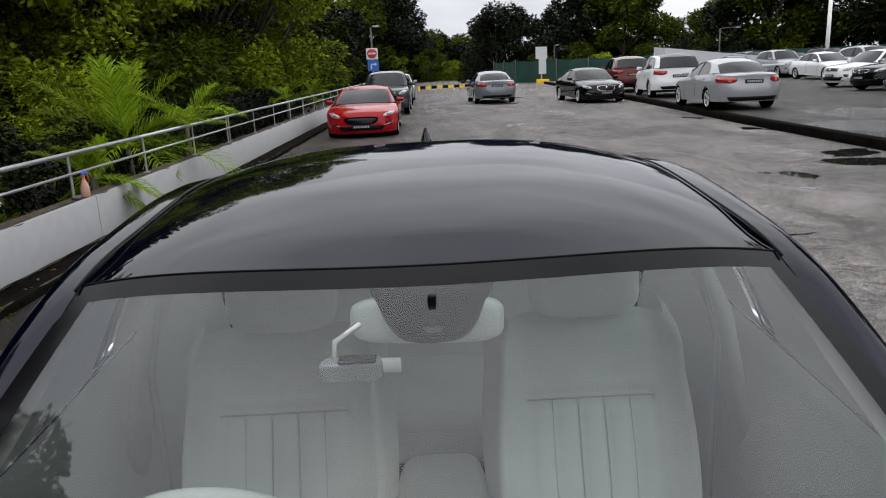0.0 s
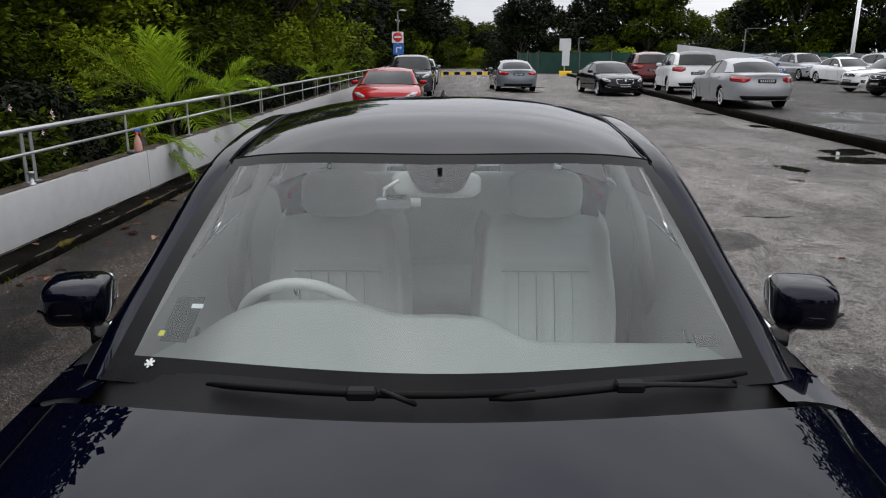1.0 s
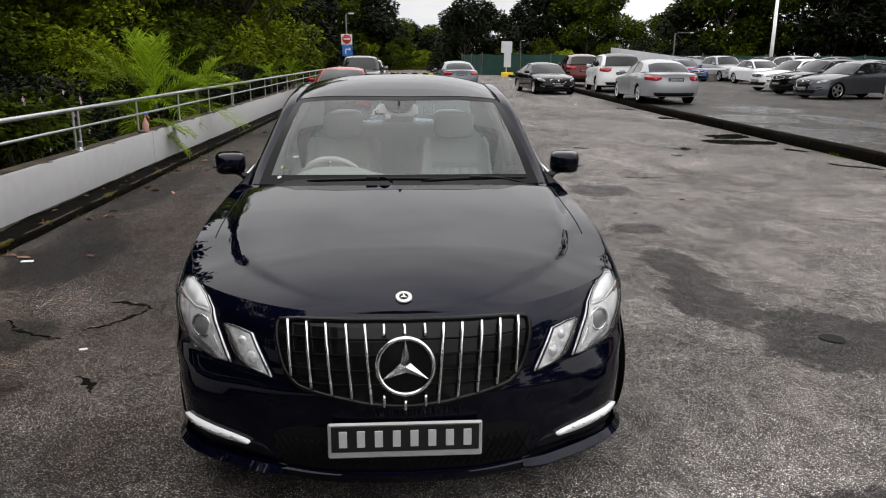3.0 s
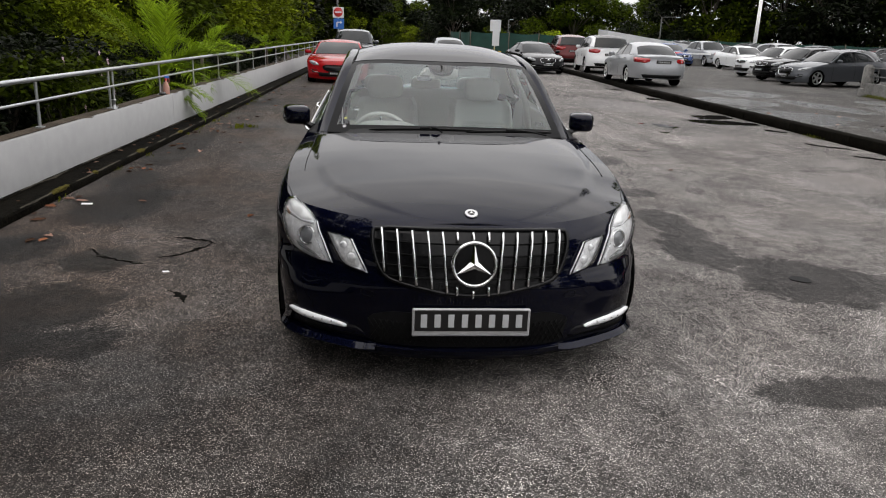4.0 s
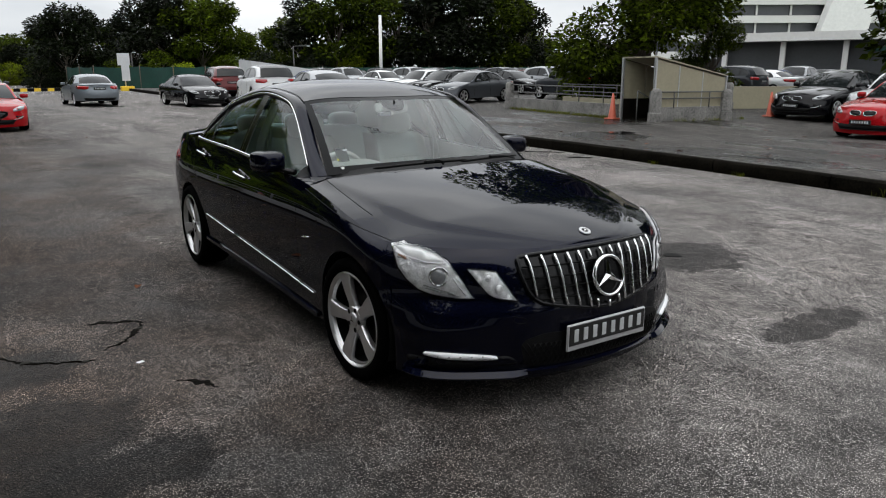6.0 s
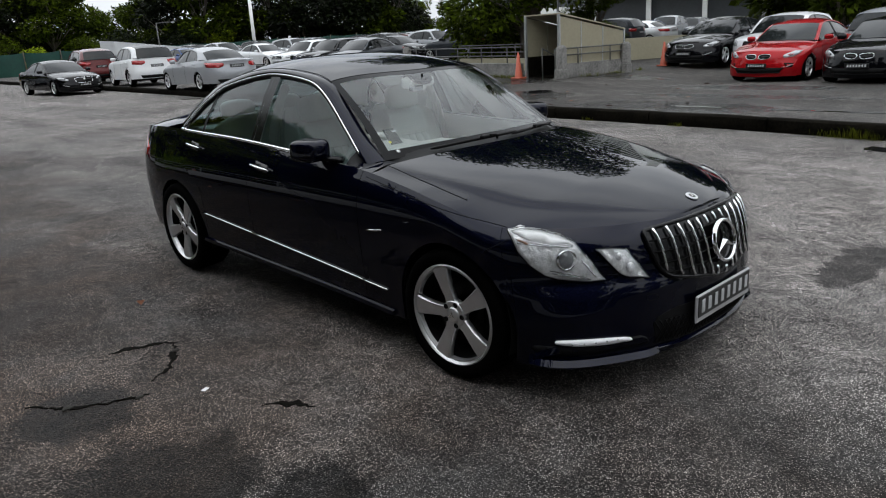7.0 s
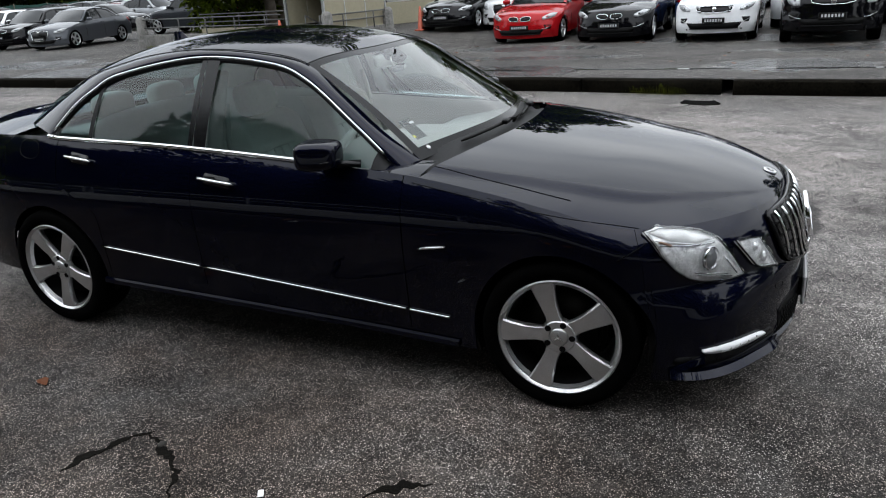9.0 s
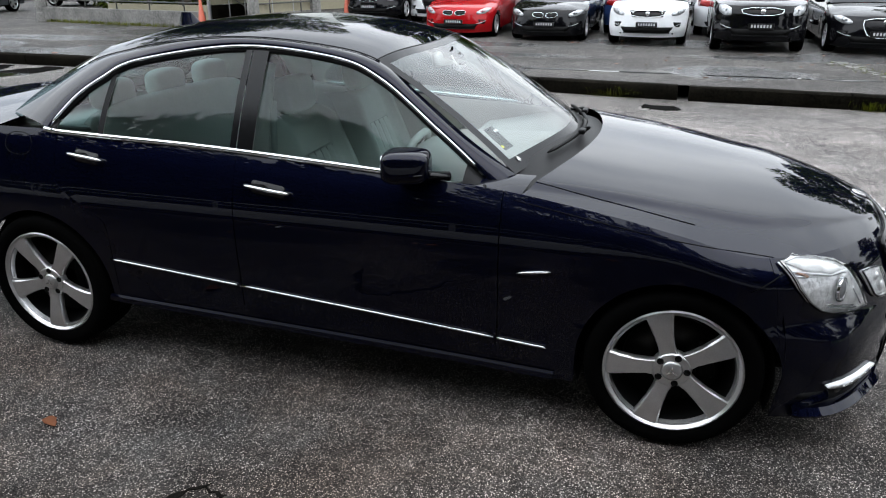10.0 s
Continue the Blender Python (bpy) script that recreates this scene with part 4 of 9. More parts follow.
# ---- the dark blue saloon ----
def dark_saloon():
    S = sedan_shape()
    car = thing("saloon_car", "dark navy blue four-door saloon with chrome trim on damp asphalt", "car", at=pose(0, -0.9, 0, 0, 0, -0.65) @ pose(0, 0.9, 0))
    st, P = side_points(S, True)
    ymid = P[:, 8, 1]
    near = lambda y: int(np.argmin(np.abs(P[:, 3, 1] - y)))
    i_arch = near(-0.3640)
    i_door, i_mid, i_rear = near(0.68), near(1.84), near(2.51)
    i_tail = near(3.2385)
    body_all = Soup().grid(P)

    def panel(name, i0, i1, j0=0, j1=None, label="", left_gap=True, right_gap=True):
        q = P[i0:i1 + 1, j0:j1].copy()
        for end, nb, on in ((0, 1, left_gap), (-1, -2, right_gap)):
            if on:
                d = q[nb] - q[end]
                q[end] += d / (np.linalg.norm(d, axis=1, keepdims=True) + 1e-9) * 0.0022
        for sd in (0, 1):
            s = Soup().grid(q, flip=True, rim=0.014)
            if sd:
                s.v = [(-x, y, z) for x, y, z in s.v]
                s.f = [f[::-1] for f in s.f]
            flat_normals(s.make(name, M["navy"], car, label), 50)

    bump = Soup().grid(P[:i_arch + 1], flip=True).mirror()
    flat_normals(bump.make("front_bumper", M["navy"], car), 50)
    panel("front_wing", i_arch, i_door)
    j0 = 2
    panel("side_skirt", i_door, i_rear, 0, j0 + 1, left_gap=False, right_gap=False)
    panel("front_door", i_door, i_mid, j0)
    panel("rear_door", i_mid, i_rear, j0)
    panel("rear_wing", i_rear, i_tail)
    tail = Soup().grid(P[i_tail:], flip=True, rim=0.014).mirror()
    flat_normals(tail.make("rear_bumper", M["navy"], car), 50)

    # bonnet, wing tops, boot lid
    H = cover(S, P, -2.0, S.hood_end, S.hood_c, S.hood_bow, 121)
    a, b = 6, 114
    hood = H[:, a:b + 1].copy()
    Soup().grid(hood, flip=True).make("bonnet", M["navy"], car)
    for sl, nm in ((slice(0, a + 1), 0), (slice(b, 121), 1)):
        q = H[:, sl].copy()
        Soup().grid(q, flip=True).make("wing_top", M["navy"], car)
        e = [q for q in H[6:, a if nm == 0 else b] if q[1] > -0.05]
        Soup().tube([tuple(p + np.array((0, 0, 0.0006))) for p in e], 0.0022, 4).make("bonnet_gap", M["black"], car)
    D = cover(S, P, S.deck_start, 9.0, S.deck_c, 0.0, 41, front=False)
    Soup().grid(D, flip=True).make("boot_lid", M["navy"], car)
    for sd in (-1, 1):
        top = [p for p in P[:, -1] if 0.58 <= p[1] <= 0.86]
        q = []
        for t in np.linspace(0, 1, 5):
            q.append([(sd * (abs(p[0]) + (0.735 - abs(p[0])) * t), p[1] - 0.03 * t, p[2] + (0.998 - p[2]) * (1 - (1 - t) ** 1.8)) for p in top])
        Soup().grid(np.array(q), flip=sd > 0).make("wing_corner", M["navy"], car)

    # glasshouse
    A, B, strip, lower, upper, rlow, rup, roof = cabin(S, True)
    flat_normals(Soup().grid(roof, flip=False, rim=0.0).make("roof", M["navy"], car), 60)
    for sd in (0, 1):
        s = Soup().grid(strip, flip=True)
        if sd:
            s.v = [(-x, y, z) for x, y, z in s.v]
            s.f = [f[::-1] for f in s.f]
        s.make("roof_pillar", M["navy"], car)
        # roof drip groove
        g = Soup().tube([(p[0] * (1 - 2 * sd), p[1], p[2] + 0.004) for p in A[24:74]], 0.0028, 6)
        g.make("roof_seam", M["trim"], car)
        c = Soup().tube([(-(abs(p[0]) - 0.001) * (1 - 2 * sd), p[1], p[2]) for p in B[:-1] if p[1] > 0.79], 0.0075, 8)
        c.make("window_trim", M["chrome"], car, "bright chrome window surround")
        belt = [p for p in P[:, -1] if 0.98 <= p[1] <= 2.83]
        c = Soup().tube([((p[0] + -0.004) * (1 - 2 * sd), p[1], p[2] + 0.004) for p in belt], 0.011, 8, flat=1.1)
        c.make("waist_trim", M["chrome"], car, "bright chrome waist strip")

    us = np.array([0, 0.02, 0.034] + list(np.linspace(0.07, 0.93, 31)) + [0.966, 0.98, 1])
    vs = np.array([0, 0.04, 0.085] + list(np.linspace(0.16, 0.90, 17)) + [0.935, 1])
    G = pane(lower, upper, 0, 0, 0.022, us, vs)
    glass, frit = Soup(), Soup()
    ic, jc = (2, len(us) - 3), (2, len(vs) - 2)
    glass.grid(G[ic[0]:ic[1] + 1, jc[0]:jc[1] + 1])
    frit.grid(G[:, :jc[0] + 1]).grid(G[:, jc[1]:]).grid(G[:ic[0] + 1, jc[0]:jc[1] + 1]).grid(G[ic[1]:, jc[0]:jc[1] + 1])
    Soup().tube([tuple(np.array(q) + np.array((0, -0.002, -0.001))) for q in rail(upper, 60)], 0.0022, 6).make("windscreen_seal", M["black"], car)
    ws = glass.make("windscreen", M["windscreen"], car, "large clear windscreen with black border")
    ws.visible_shadow = False
    frit.make("windscreen_border", M["frit"], ws)
    at = lambda u, v: np.array([np.interp(u, us, [np.interp(v, vs, G[i, :, k]) for i in range(len(us))]) for k in range(3)])
    # sensor housing behind the glass under the roof
    hs = []
    for u, v in round_poly([(0.41, 0.985), (0.59, 0.985), (0.575, 0.92), (0.548, 0.83), (0.525, 0.806), (0.475, 0.806), (0.452, 0.83), (0.425, 0.92)], 2):
        hs.append(at(u, v) + np.array((0, 0.003, -0.004)))
    Soup().add(hs + [p + np.array((0, 0.02, -0.02)) for p in hs], [tuple(range(len(hs)))] + [(i, (i + 1) % len(hs), (i + 1) % len(hs) + len(hs), i + len(hs)) for i in range(len(hs))]).make("sensor_housing", M["black"], car, smooth=False)
    q = at(0.5, 0.885) + np.array((0, -0.002, 0.004))
    pillow(q, (0.014, 0.008, 0.022)).make("rain_sensor", M["gloss_black"], car)
    R = pane(rlow, rup, 27, 11, 0.02)
    rg = Soup().grid(R).make("rear_window", M["side_glass"], car, "tinted rear window")
    rg.visible_shadow = False
    for sd in (0, 1):
        def put(name, q, mat, label="", shadow=True):
            s = Soup().grid(q, flip=True)
            if sd:
                s.v = [(-x, y, z) for x, y, z in s.v]
                s.f = [f[::-1] for f in s.f]
            o = s.make(name, mat, car, label)
            o.visible_shadow = shadow
        put("door_glass", side_window(S, P, B, S.win[0][0], S.win[0][1], 20, 9), M["side_glass"], "tinted front door glass", False)
        put("door_glass", side_window(S, P, B, S.win[1][0], S.win[1][1], 16, 9), M["side_glass"], "tinted rear door glass", False)
        put("quarter_glass", side_window(S, P, B, S.win[2][0], S.win[2][1], 8, 9), M["side_glass"], "small tinted quarter glass", False)
        put("sail_trim", side_window(S, P, B, 0.745, 0.842, 5, 7, 0.006), M["trim"])
        put("centre_pillar", side_window(S, P, B, 1.763, 1.838, 4, 9, 0.004, 0.006), M["gloss_black"])
        put("centre_pillar", side_window(S, P, B, 1.842, 1.872, 4, 9, 0.004, 0.006), M["gloss_black"])
        put("window_divider", side_window(S, P, B, 2.518, 2.547, 3, 9, 0.006), M["trim"])
        put("window_divider", side_window(S, P, B, 2.768, 2.815, 4, 5, 0.006), M["trim"])
        o = np.argsort(B[:, 1])
        s = Soup()
        s.tube([(-(abs(np.interp(y, B[o, 1], B[o, 0])) - 0.008) * (1 - 2 * sd), y, np.interp(y, B[o, 1], B[o, 2]) - 0.016) for y in np.linspace(0.80, 2.78, 70)], 0.011, 6)
        s.make("window_seal", M["trim"], car)

    # a closed copy of the outside, to lay details on
    shell = Soup().grid(P).mirror()
    shell.grid(H)
    bvh = BVHTree.FromPolygons([Vector(v) for v in shell.v], shell.f)

    # front: grille
    gp = [(-0.455, 0.725), (-0.42, 0.766), (0.42, 0.766), (0.455, 0.725), (0.405, 0.555), (0.30, 0.528), (0.0, 0.482), (-0.30, 0.528), (-0.405, 0.555)]
    grille = laid(gp, bvh, "front", 0.006, 0.02, 0.04, 1).make("grille", M["gloss_black"], car, "black grille with upright chrome bars", smooth=False)
    edge = [cast(bvh, "front", x, z, 0.010)[0] for x, z in densify(round_poly(gp, 2), 0.03)]
    Soup().tube(edge, 0.010, 6, closed=True).make("grille_frame", M["gloss_black"], grille)
    bottoms = {0.40: 0.578, 0.333: 0.542, 0.267: 0.528, 0.20: 0.517, 0.135: 0.506}
    for x0, zb in bottoms.items():
        for sd in (-1, 1):
            pts = [cast(bvh, "front", sd * (x0 - 0.018 * (0.745 - z) / 0.2), z, 0.020)[0] for z in np.linspace(zb, 0.752, 9)]
            Soup().tube(pts, 0.0075, 6, flat=0.9).make("grille_bar", M["chrome"], grille)
    for x0 in (-0.07, 0.0, 0.07):
        for z0, z1 in ((0.718, 0.752), (0.497 if x0 else 0.487, 0.53 if x0 else 0.515)):
            pts = [cast(bvh, "front", x0, z, 0.020)[0] for z in np.linspace(z0, z1, 4)]
            Soup().tube(pts, 0.0075, 6, flat=0.9).make("grille_bar", M["chrome"], grille)
    for z in (0.56, 0.61, 0.66, 0.71):
        xs = 0.43 if z > 0.6 else 0.38
        Soup().tube([cast(bvh, "front", x, z, 0.010)[0] for x in np.linspace(-xs, xs, 24)], 0.0035, 4).make("grille_slat", M["black"], grille)
    # round emblem: a ring with three arms
    c0 = cast(bvh, "front", 0.0, 0.630, 0.035)[0]
    tilt = pose(*c0, -12, 0, 0)
    em = Soup().spin([(0.0, 0.088), (-0.010, 0.090), (-0.012, 0.098), (-0.006, 0.103), (0.006, 0.103)], 48, "y")
    em.moved(tilt).make("emblem_ring", M["chrome"], grille)
    Soup().spin([(0.008, 0.10), (0.004, 0.0)], 40, "y").moved(tilt).make("emblem_plate", M["gloss_black"], grille)
    arm = Soup()
    for i in range(3):
        t = math.pi / 2 + 2 * math.pi * i / 3
        arm.add([(0.092 * math.cos(t), -0.004, 0.092 * math.sin(t)), (0.020 * math.cos(t + 1.05), -0.002, 0.020 * math.sin(t + 1.05)), (0, -0.016, 0), (0.020 * math.cos(t - 1.05), -0.002, 0.020 * math.sin(t - 1.05)), (0, 0.004, 0)], [(0, 1, 2), (0, 2, 3), (0, 3, 4), (0, 4, 1)])
    arm.moved(tilt).make("emblem_star", M["chrome"], grille, smooth=False)
    # small round badge on the bonnet
    bp, bn = cast(bvh, "top", 0.0, -0.726, 0.002)
    turn = bn.to_track_quat("Y", "Z").to_matrix().to_4x4()
    badge = Soup().spin([(0.0, 0.031), (0.005, 0.030), (0.0065, 0.027), (0.0065, 0.017), (0.005, 0.016), (0.005, 0.0)], 32, "y").moved(Matrix.Translation(bp) @ turn)
    badge.make("bonnet_badge", M["alloy"], car, "small round chrome badge")
    bi = Soup().spin([(0.0066, 0.0165), (0.0068, 0.0)], 32, "y").moved(Matrix.Translation(bp) @ turn)
    bi.make("badge_inlay", M["black"], car)
    bs = Soup()
    for i in range(3):
        t = math.pi / 2 + 2 * math.pi * i / 3
        bs.add([(0.0175 * math.cos(t), 0.0078, 0.0175 * math.sin(t)), (0.0045 * math.cos(t + 1.05), 0.0075, 0.0045 * math.sin(t + 1.05)), (0, 0.0095, 0), (0.0045 * math.cos(t - 1.05), 0.0075, 0.0045 * math.sin(t - 1.05))], [(0, 1, 2), (0, 2, 3)])
    bs.moved(Matrix.Translation(bp) @ turn).make("badge_arms", M["white_paint"] if "white_paint" in M else M["chrome"], car, smooth=False)

    # headlamps
    outer = [(-0.388, 0.787), (-0.33, 0.797), (-0.25, 0.788), (-0.17, 0.768), (-0.105, 0.738), (-0.04, 0.664), (0.027, 0.568), (-0.04, 0.566), (-0.108, 0.573), (-0.18, 0.583), (-0.24, 0.603), (-0.30, 0.648), (-0.346, 0.702)]
    inner = [(-0.015, 0.706), (0.05, 0.704), (0.118, 0.694), (0.17, 0.628), (0.222, 0.556), (0.16, 0.564), (0.115, 0.577), (0.085, 0.594), (0.03, 0.655)]
    for poly, nm in ((outer, "headlamp"), (inner, "inner_headlamp")):
        for sd in (0, 1):
            def flip(s):
                if sd:
                    s.v = [(-x, y, z) for x, y, z in s.v]
                    s.f = [f[::-1] for f in s.f]
                return s
            main = nm == "headlamp"
            mx_, mz_ = sum(p[0] for p in poly) / len(poly), sum(p[1] for p in poly) / len(poly)
            lamp = flip(laid(poly, bvh, "corner", 0.007, 0.03, 0.022, 0)).make(nm, M["reflector"], car, "clear headlamp with silver bowl")
            ln = flip(laid(poly, bvh, "corner", 0.020, 0.02, 0.022, 0, 0.006)).make("lamp_lens", M["lens"], lamp)
            ln.visible_shadow = False
            rim = [cast(bvh, "corner", x, z, 0.012)[0] for x, z in densify(poly, 0.022)]
            flip(Soup().tube(rim, 0.0028, 5, closed=True)).make("lamp_seal", M["black"], lamp)
            edge = [cast(bvh, "corner", x + (mx_ - x) * 0.05, z + (mz_ - z) * 0.05, 0.015)[0] for x, z in densify(poly, 0.03)]
            flip(Soup().tube(edge, 0.0018, 4, closed=True)).make("lens_edge", M["lamp_glass"], lamp)
            spots = [(-0.142, 0.668, 0.036)] if main else [(0.085, 0.665, 0.017), (0.135, 0.615, 0.022)]
            for u, z, r in spots:
                p, nn = cast(bvh, "corner", u, z, 0.012)
                face = (Vector((-0.30, -0.95, 0.05)) + nn * 0.6).normalized()
                m = Matrix.Translation(p) @ face.to_track_quat("-Y", "Z").to_matrix().to_4x4()
                if main:
                    flip(Soup().spin([(0.006, r * 1.36), (-0.004, r * 1.30), (-0.007, r * 1.18), (-0.002, r * 1.04), (0.0, r)], 28, "y").moved(m)).make("lamp_ring", M["chrome"], lamp)
                flip(Soup().spin([(0.0, r), (-0.006, r * 0.8), (-0.010, r * 0.4), (-0.011, 0.0)], 24, "y").moved(m)).make("lamp_projector", M["lamp_glass"] if main else M["reflector"], lamp)
            if main:
                lid = [(-0.380, 0.785), (-0.33, 0.793), (-0.25, 0.784), (-0.17, 0.764), (-0.112, 0.735), (-0.20, 0.729), (-0.29, 0.745)]
                flip(laid(lid, bvh, "corner", 0.012, 0.008, 0.025, 1)).make("lamp_lid", M["lamp_lid"], lamp, "frosted upper strip of the lamp")
                pts = [cast(bvh, "corner", u, z, 0.015)[0] for u, z in ((-0.36, 0.755), (-0.29, 0.742), (-0.20, 0.726), (-0.112, 0.730))]
                flip(Soup().tube(pts, 0.0028, 5)).make("lamp_light_guide", M["led"], lamp)
                pts = [cast(bvh, "corner", -0.345 + 0.02 * k, 0.752 - 0.008 * k, 0.011)[0] for k in range(3)]
                flip(Soup().tube(pts, 0.006, 5)).make("lamp_indicator", M["amber_dull"], lamp)
                for a_, b_ in (((-0.215, 0.625), (-0.06, 0.590)), ((-0.205, 0.612), (-0.04, 0.578)), ((-0.075, 0.66), (-0.015, 0.585)), ((-0.35, 0.742), (-0.20, 0.724)), ((-0.20, 0.724), (-0.115, 0.722))):
                    pts = [cast(bvh, "corner", a_[0] + (b_[0] - a_[0]) * t, a_[1] + (b_[1] - a_[1]) * t, 0.010)[0] for t in np.linspace(0, 1, 7)]
                    flip(Soup().tube(pts, 0.003, 4)).make("lamp_facet", M["chrome"], lamp)
            else:
                pts = [cast(bvh, "corner", 0.13 + 0.02 * k, 0.574 - 0.002 * k, 0.011)[0] for k in range(4)]
                flip(Soup().tube(pts, 0.004, 4)).make("lamp_facet", M["led"], lamp)

    # lower bumper: air intakes, running lights, lip
    mid = laid([(-0.47, 0.365), (-0.36, 0.40), (0.36, 0.40), (0.47, 0.365), (0.44, 0.235), (-0.44, 0.235)], bvh, "front", 0.003, 0.01, 0.05, 1).make("air_intake", M["trim"], car, "black mesh lower air intake", smooth=False)
    mesh = Soup()
    for k in range(34):
        x = -0.43 + k * 0.026
        for s_ in (1, -1):
            pts = [cast(bvh, "front", x + s_ * (z - 0.3) * 0.6, z, 0.007)[0] for z in np.linspace(0.25, 0.355, 5)]
            mesh.tube(pts, 0.0028, 4)
    mesh.make("intake_mesh", M["black"], mid)
    for sd in (0, 1):
        def flip(s):
            if sd:
                s.v = [(-x, y, z) for x, y, z in s.v]
                s.f = [f[::-1] for f in s.f]
            return s
        flip(laid([(-0.30, 0.285), (-0.10, 0.290), (0.20, 0.300), (0.24, 0.25), (-0.05, 0.235), (-0.30, 0.25)], bvh, "corner", 0.001, 0.004, 0.05, 1)).make("side_intake", M["trim"], car)
        dr = flip(laid([(-0.205, 0.312), (-0.195, 0.318), (-0.10, 0.320), (0.04, 0.312), (0.136, 0.301), (0.142, 0.288), (0.03, 0.287), (-0.10, 0.293), (-0.19, 0.303)], bvh, "corner", 0.016, 0.02, 0.03, 1)).make("running_light", M["led"], car, "narrow white daytime running light")
        for k in range(5):
            u = -0.13 + k * 0.05
            p = cast(bvh, "corner", u, 0.3055, 0.019)[0]
            flip(pillow(p, (0.010, 0.006, 0.005))).make("light_cell", M["chrome"], dr)
        lip = []
        for u in np.linspace(-0.385, 0.27, 26):
            p, nn = cast(bvh, "corner", u, 0.212)
            k = min(1.0, (u + 0.385) / 0.16) * min(1.0, (0.27 - u) / 0.05 + 0.2)
            o = Vector((nn.x, nn.y, 0)).normalized()
            lip.append([p - o * 0.025 + Vector((0, 0, 0.018)), p + o * (0.010 + 0.016 * k) + Vector((0, 0, 0.012)), p + o * (0.018 + 0.031 * k) - Vector((0, 0, 0.012)), p + o * (0.014 + 0.029 * k) - Vector((0, 0, 0.022)), p - o * 0.01 - Vector((0, 0, 0.034))])
        L = np.array([[tuple(q) for q in r] for r in lip])
        for _ in range(3):
            L[1:-1] = (L[:-2] + L[1:-1] * 2 + L[2:]) / 4
        flat_normals(flip(Soup().grid(L)).make("bumper_lip", M["navy"], car), 30)
    cl = []
    for x in np.linspace(-0.46, 0.46, 24):
        p, nn = cast(bvh, "front", x, 0.212)
        cl.append([(p.x, p.y - 0.004, p.z + 0.016), (p.x, p.y - 0.022, p.z + 0.004), (p.x, p.y - 0.016, p.z - 0.02), (p.x, p.y + 0.03, p.z - 0.035)])
    flat_normals(Soup().grid(np.array(cl)).make("bumper_lip", M["navy"], car), 30)

    # covers of the lamp washers
    for sd in (0, 1):
        pts = [cast(bvh, "corner", u, z, 0.0006)[0] for u, z in densify(round_poly([(0.205, 0.486), (0.262, 0.484), (0.272, 0.456), (0.214, 0.457)], 1), 0.015)]
        w = Soup().tube(pts, 0.0016, 4, closed=True)
        if sd:
            w.v = [(-x, y, z) for x, y, z in w.v]
        w.make("washer_cover_gap", M["black"], car)

    # number plate with unreadable bars
    y_pl = -0.912
    plate = Soup().box((0, y_pl + 0.004, 0.368), (0.536, 0.014, 0.134), bev=0.006).make("number_plate", M["plate_rim"], car, "black number plate with pale characters in a grey frame", smooth=False)
    Soup().box((0, y_pl - 0.004, 0.378), (0.512, 0.006, 0.100), bev=0.002).make("plate_face", M["plate"], plate, smooth=False)
    for k in range(8):
        x = -0.215 + k * 0.0615
        Soup().box((x, y_pl - 0.008, 0.378), (0.028, 0.004, 0.062), bev=0.0012).make("plate_bar", M["plate_ink"], plate, smooth=False)
    Soup().box((0, y_pl + 0.03, 0.36), (0.40, 0.05, 0.09), bev=0.005).make("plate_bracket", M["black"], plate, smooth=False)

    # flank details
    for sd in (0, 1):
        view = "right" if sd else "left"
        sg = 1 if sd else -1
        for y0, y1, zz in ((0.475, 0.672, (0.360, 0.372)), (0.688, 1.832, (0.373, 0.456)), (1.848, 2.505, (0.457, 0.507))):
            pts = [cast(bvh, view, y, zz[0] + (zz[1] - zz[0]) * (y - y0) / (y1 - y0), 0.006)[0] for y in np.linspace(y0, y1, 14)]
            Soup().tube(pts, 0.0065, 6, flat=0.8).make("side_moulding", M["chrome"], car, "thin chrome side strip")
        pts = [cast(bvh, view, y, 0.690 - 0.02 * (y - 0.47) / 0.13, 0.004)[0] for y in np.linspace(0.47, 0.60, 6)]
        Soup().tube(pts, [0.003, 0.006, 0.007, 0.007, 0.006, 0.003], 6).make("wing_badge", M["chrome"], car)
        # sill blade under the doors
        bl = []
        for y in np.linspace(0.44, 2.55, 24):
            z = 0.225 + (y - 0.42) / 2.13 * 0.068
            x = max(abs(cast(bvh, view, y, z + dz)[0].x) for dz in (0.0, 0.015, 0.03))
            bl.append([(sg * (x + 0.002), y, z + 0.026), (sg * (x + 0.016), y, z + 0.020), (sg * (x + 0.018), y, z - 0.002), (sg * (x - 0.05), y, z - 0.012)])
        flat_normals(Soup().grid(np.array(bl), flip=sd == 0).make("sill_blade", M["navy"], car), 25)
        for y0, y1, z0, z1 in ((1.555, 1.775, 0.890, 0.912), (2.485, 2.675, 0.960, 0.980)):
            bowl = laid([(y0 + 0.03, z0 - 0.022), (y1 - 0.03, z1 - 0.026), (y1 - 0.03, z1 + 0.026), (y0 + 0.03, z0 + 0.028)], bvh, view, 0.0015, 0.004, 0.03, 2).make("handle_bowl", M["gloss_black"], car)
            pts = []
            for k in range(13):
                t = k / 12
                p, nn = cast(bvh, view, y0 + (y1 - y0) * t, z0 + (z1 - z0) * t, 0.006 + 0.036 * math.sin(math.pi * t) ** 0.5)
                pts.append(p)
            h = Soup().tube(pts, [0.006] + [0.011] * 11 + [0.006], 8, flat=0.75)
            h.make("door_handle", M["chrome"], car, "chrome door handle")
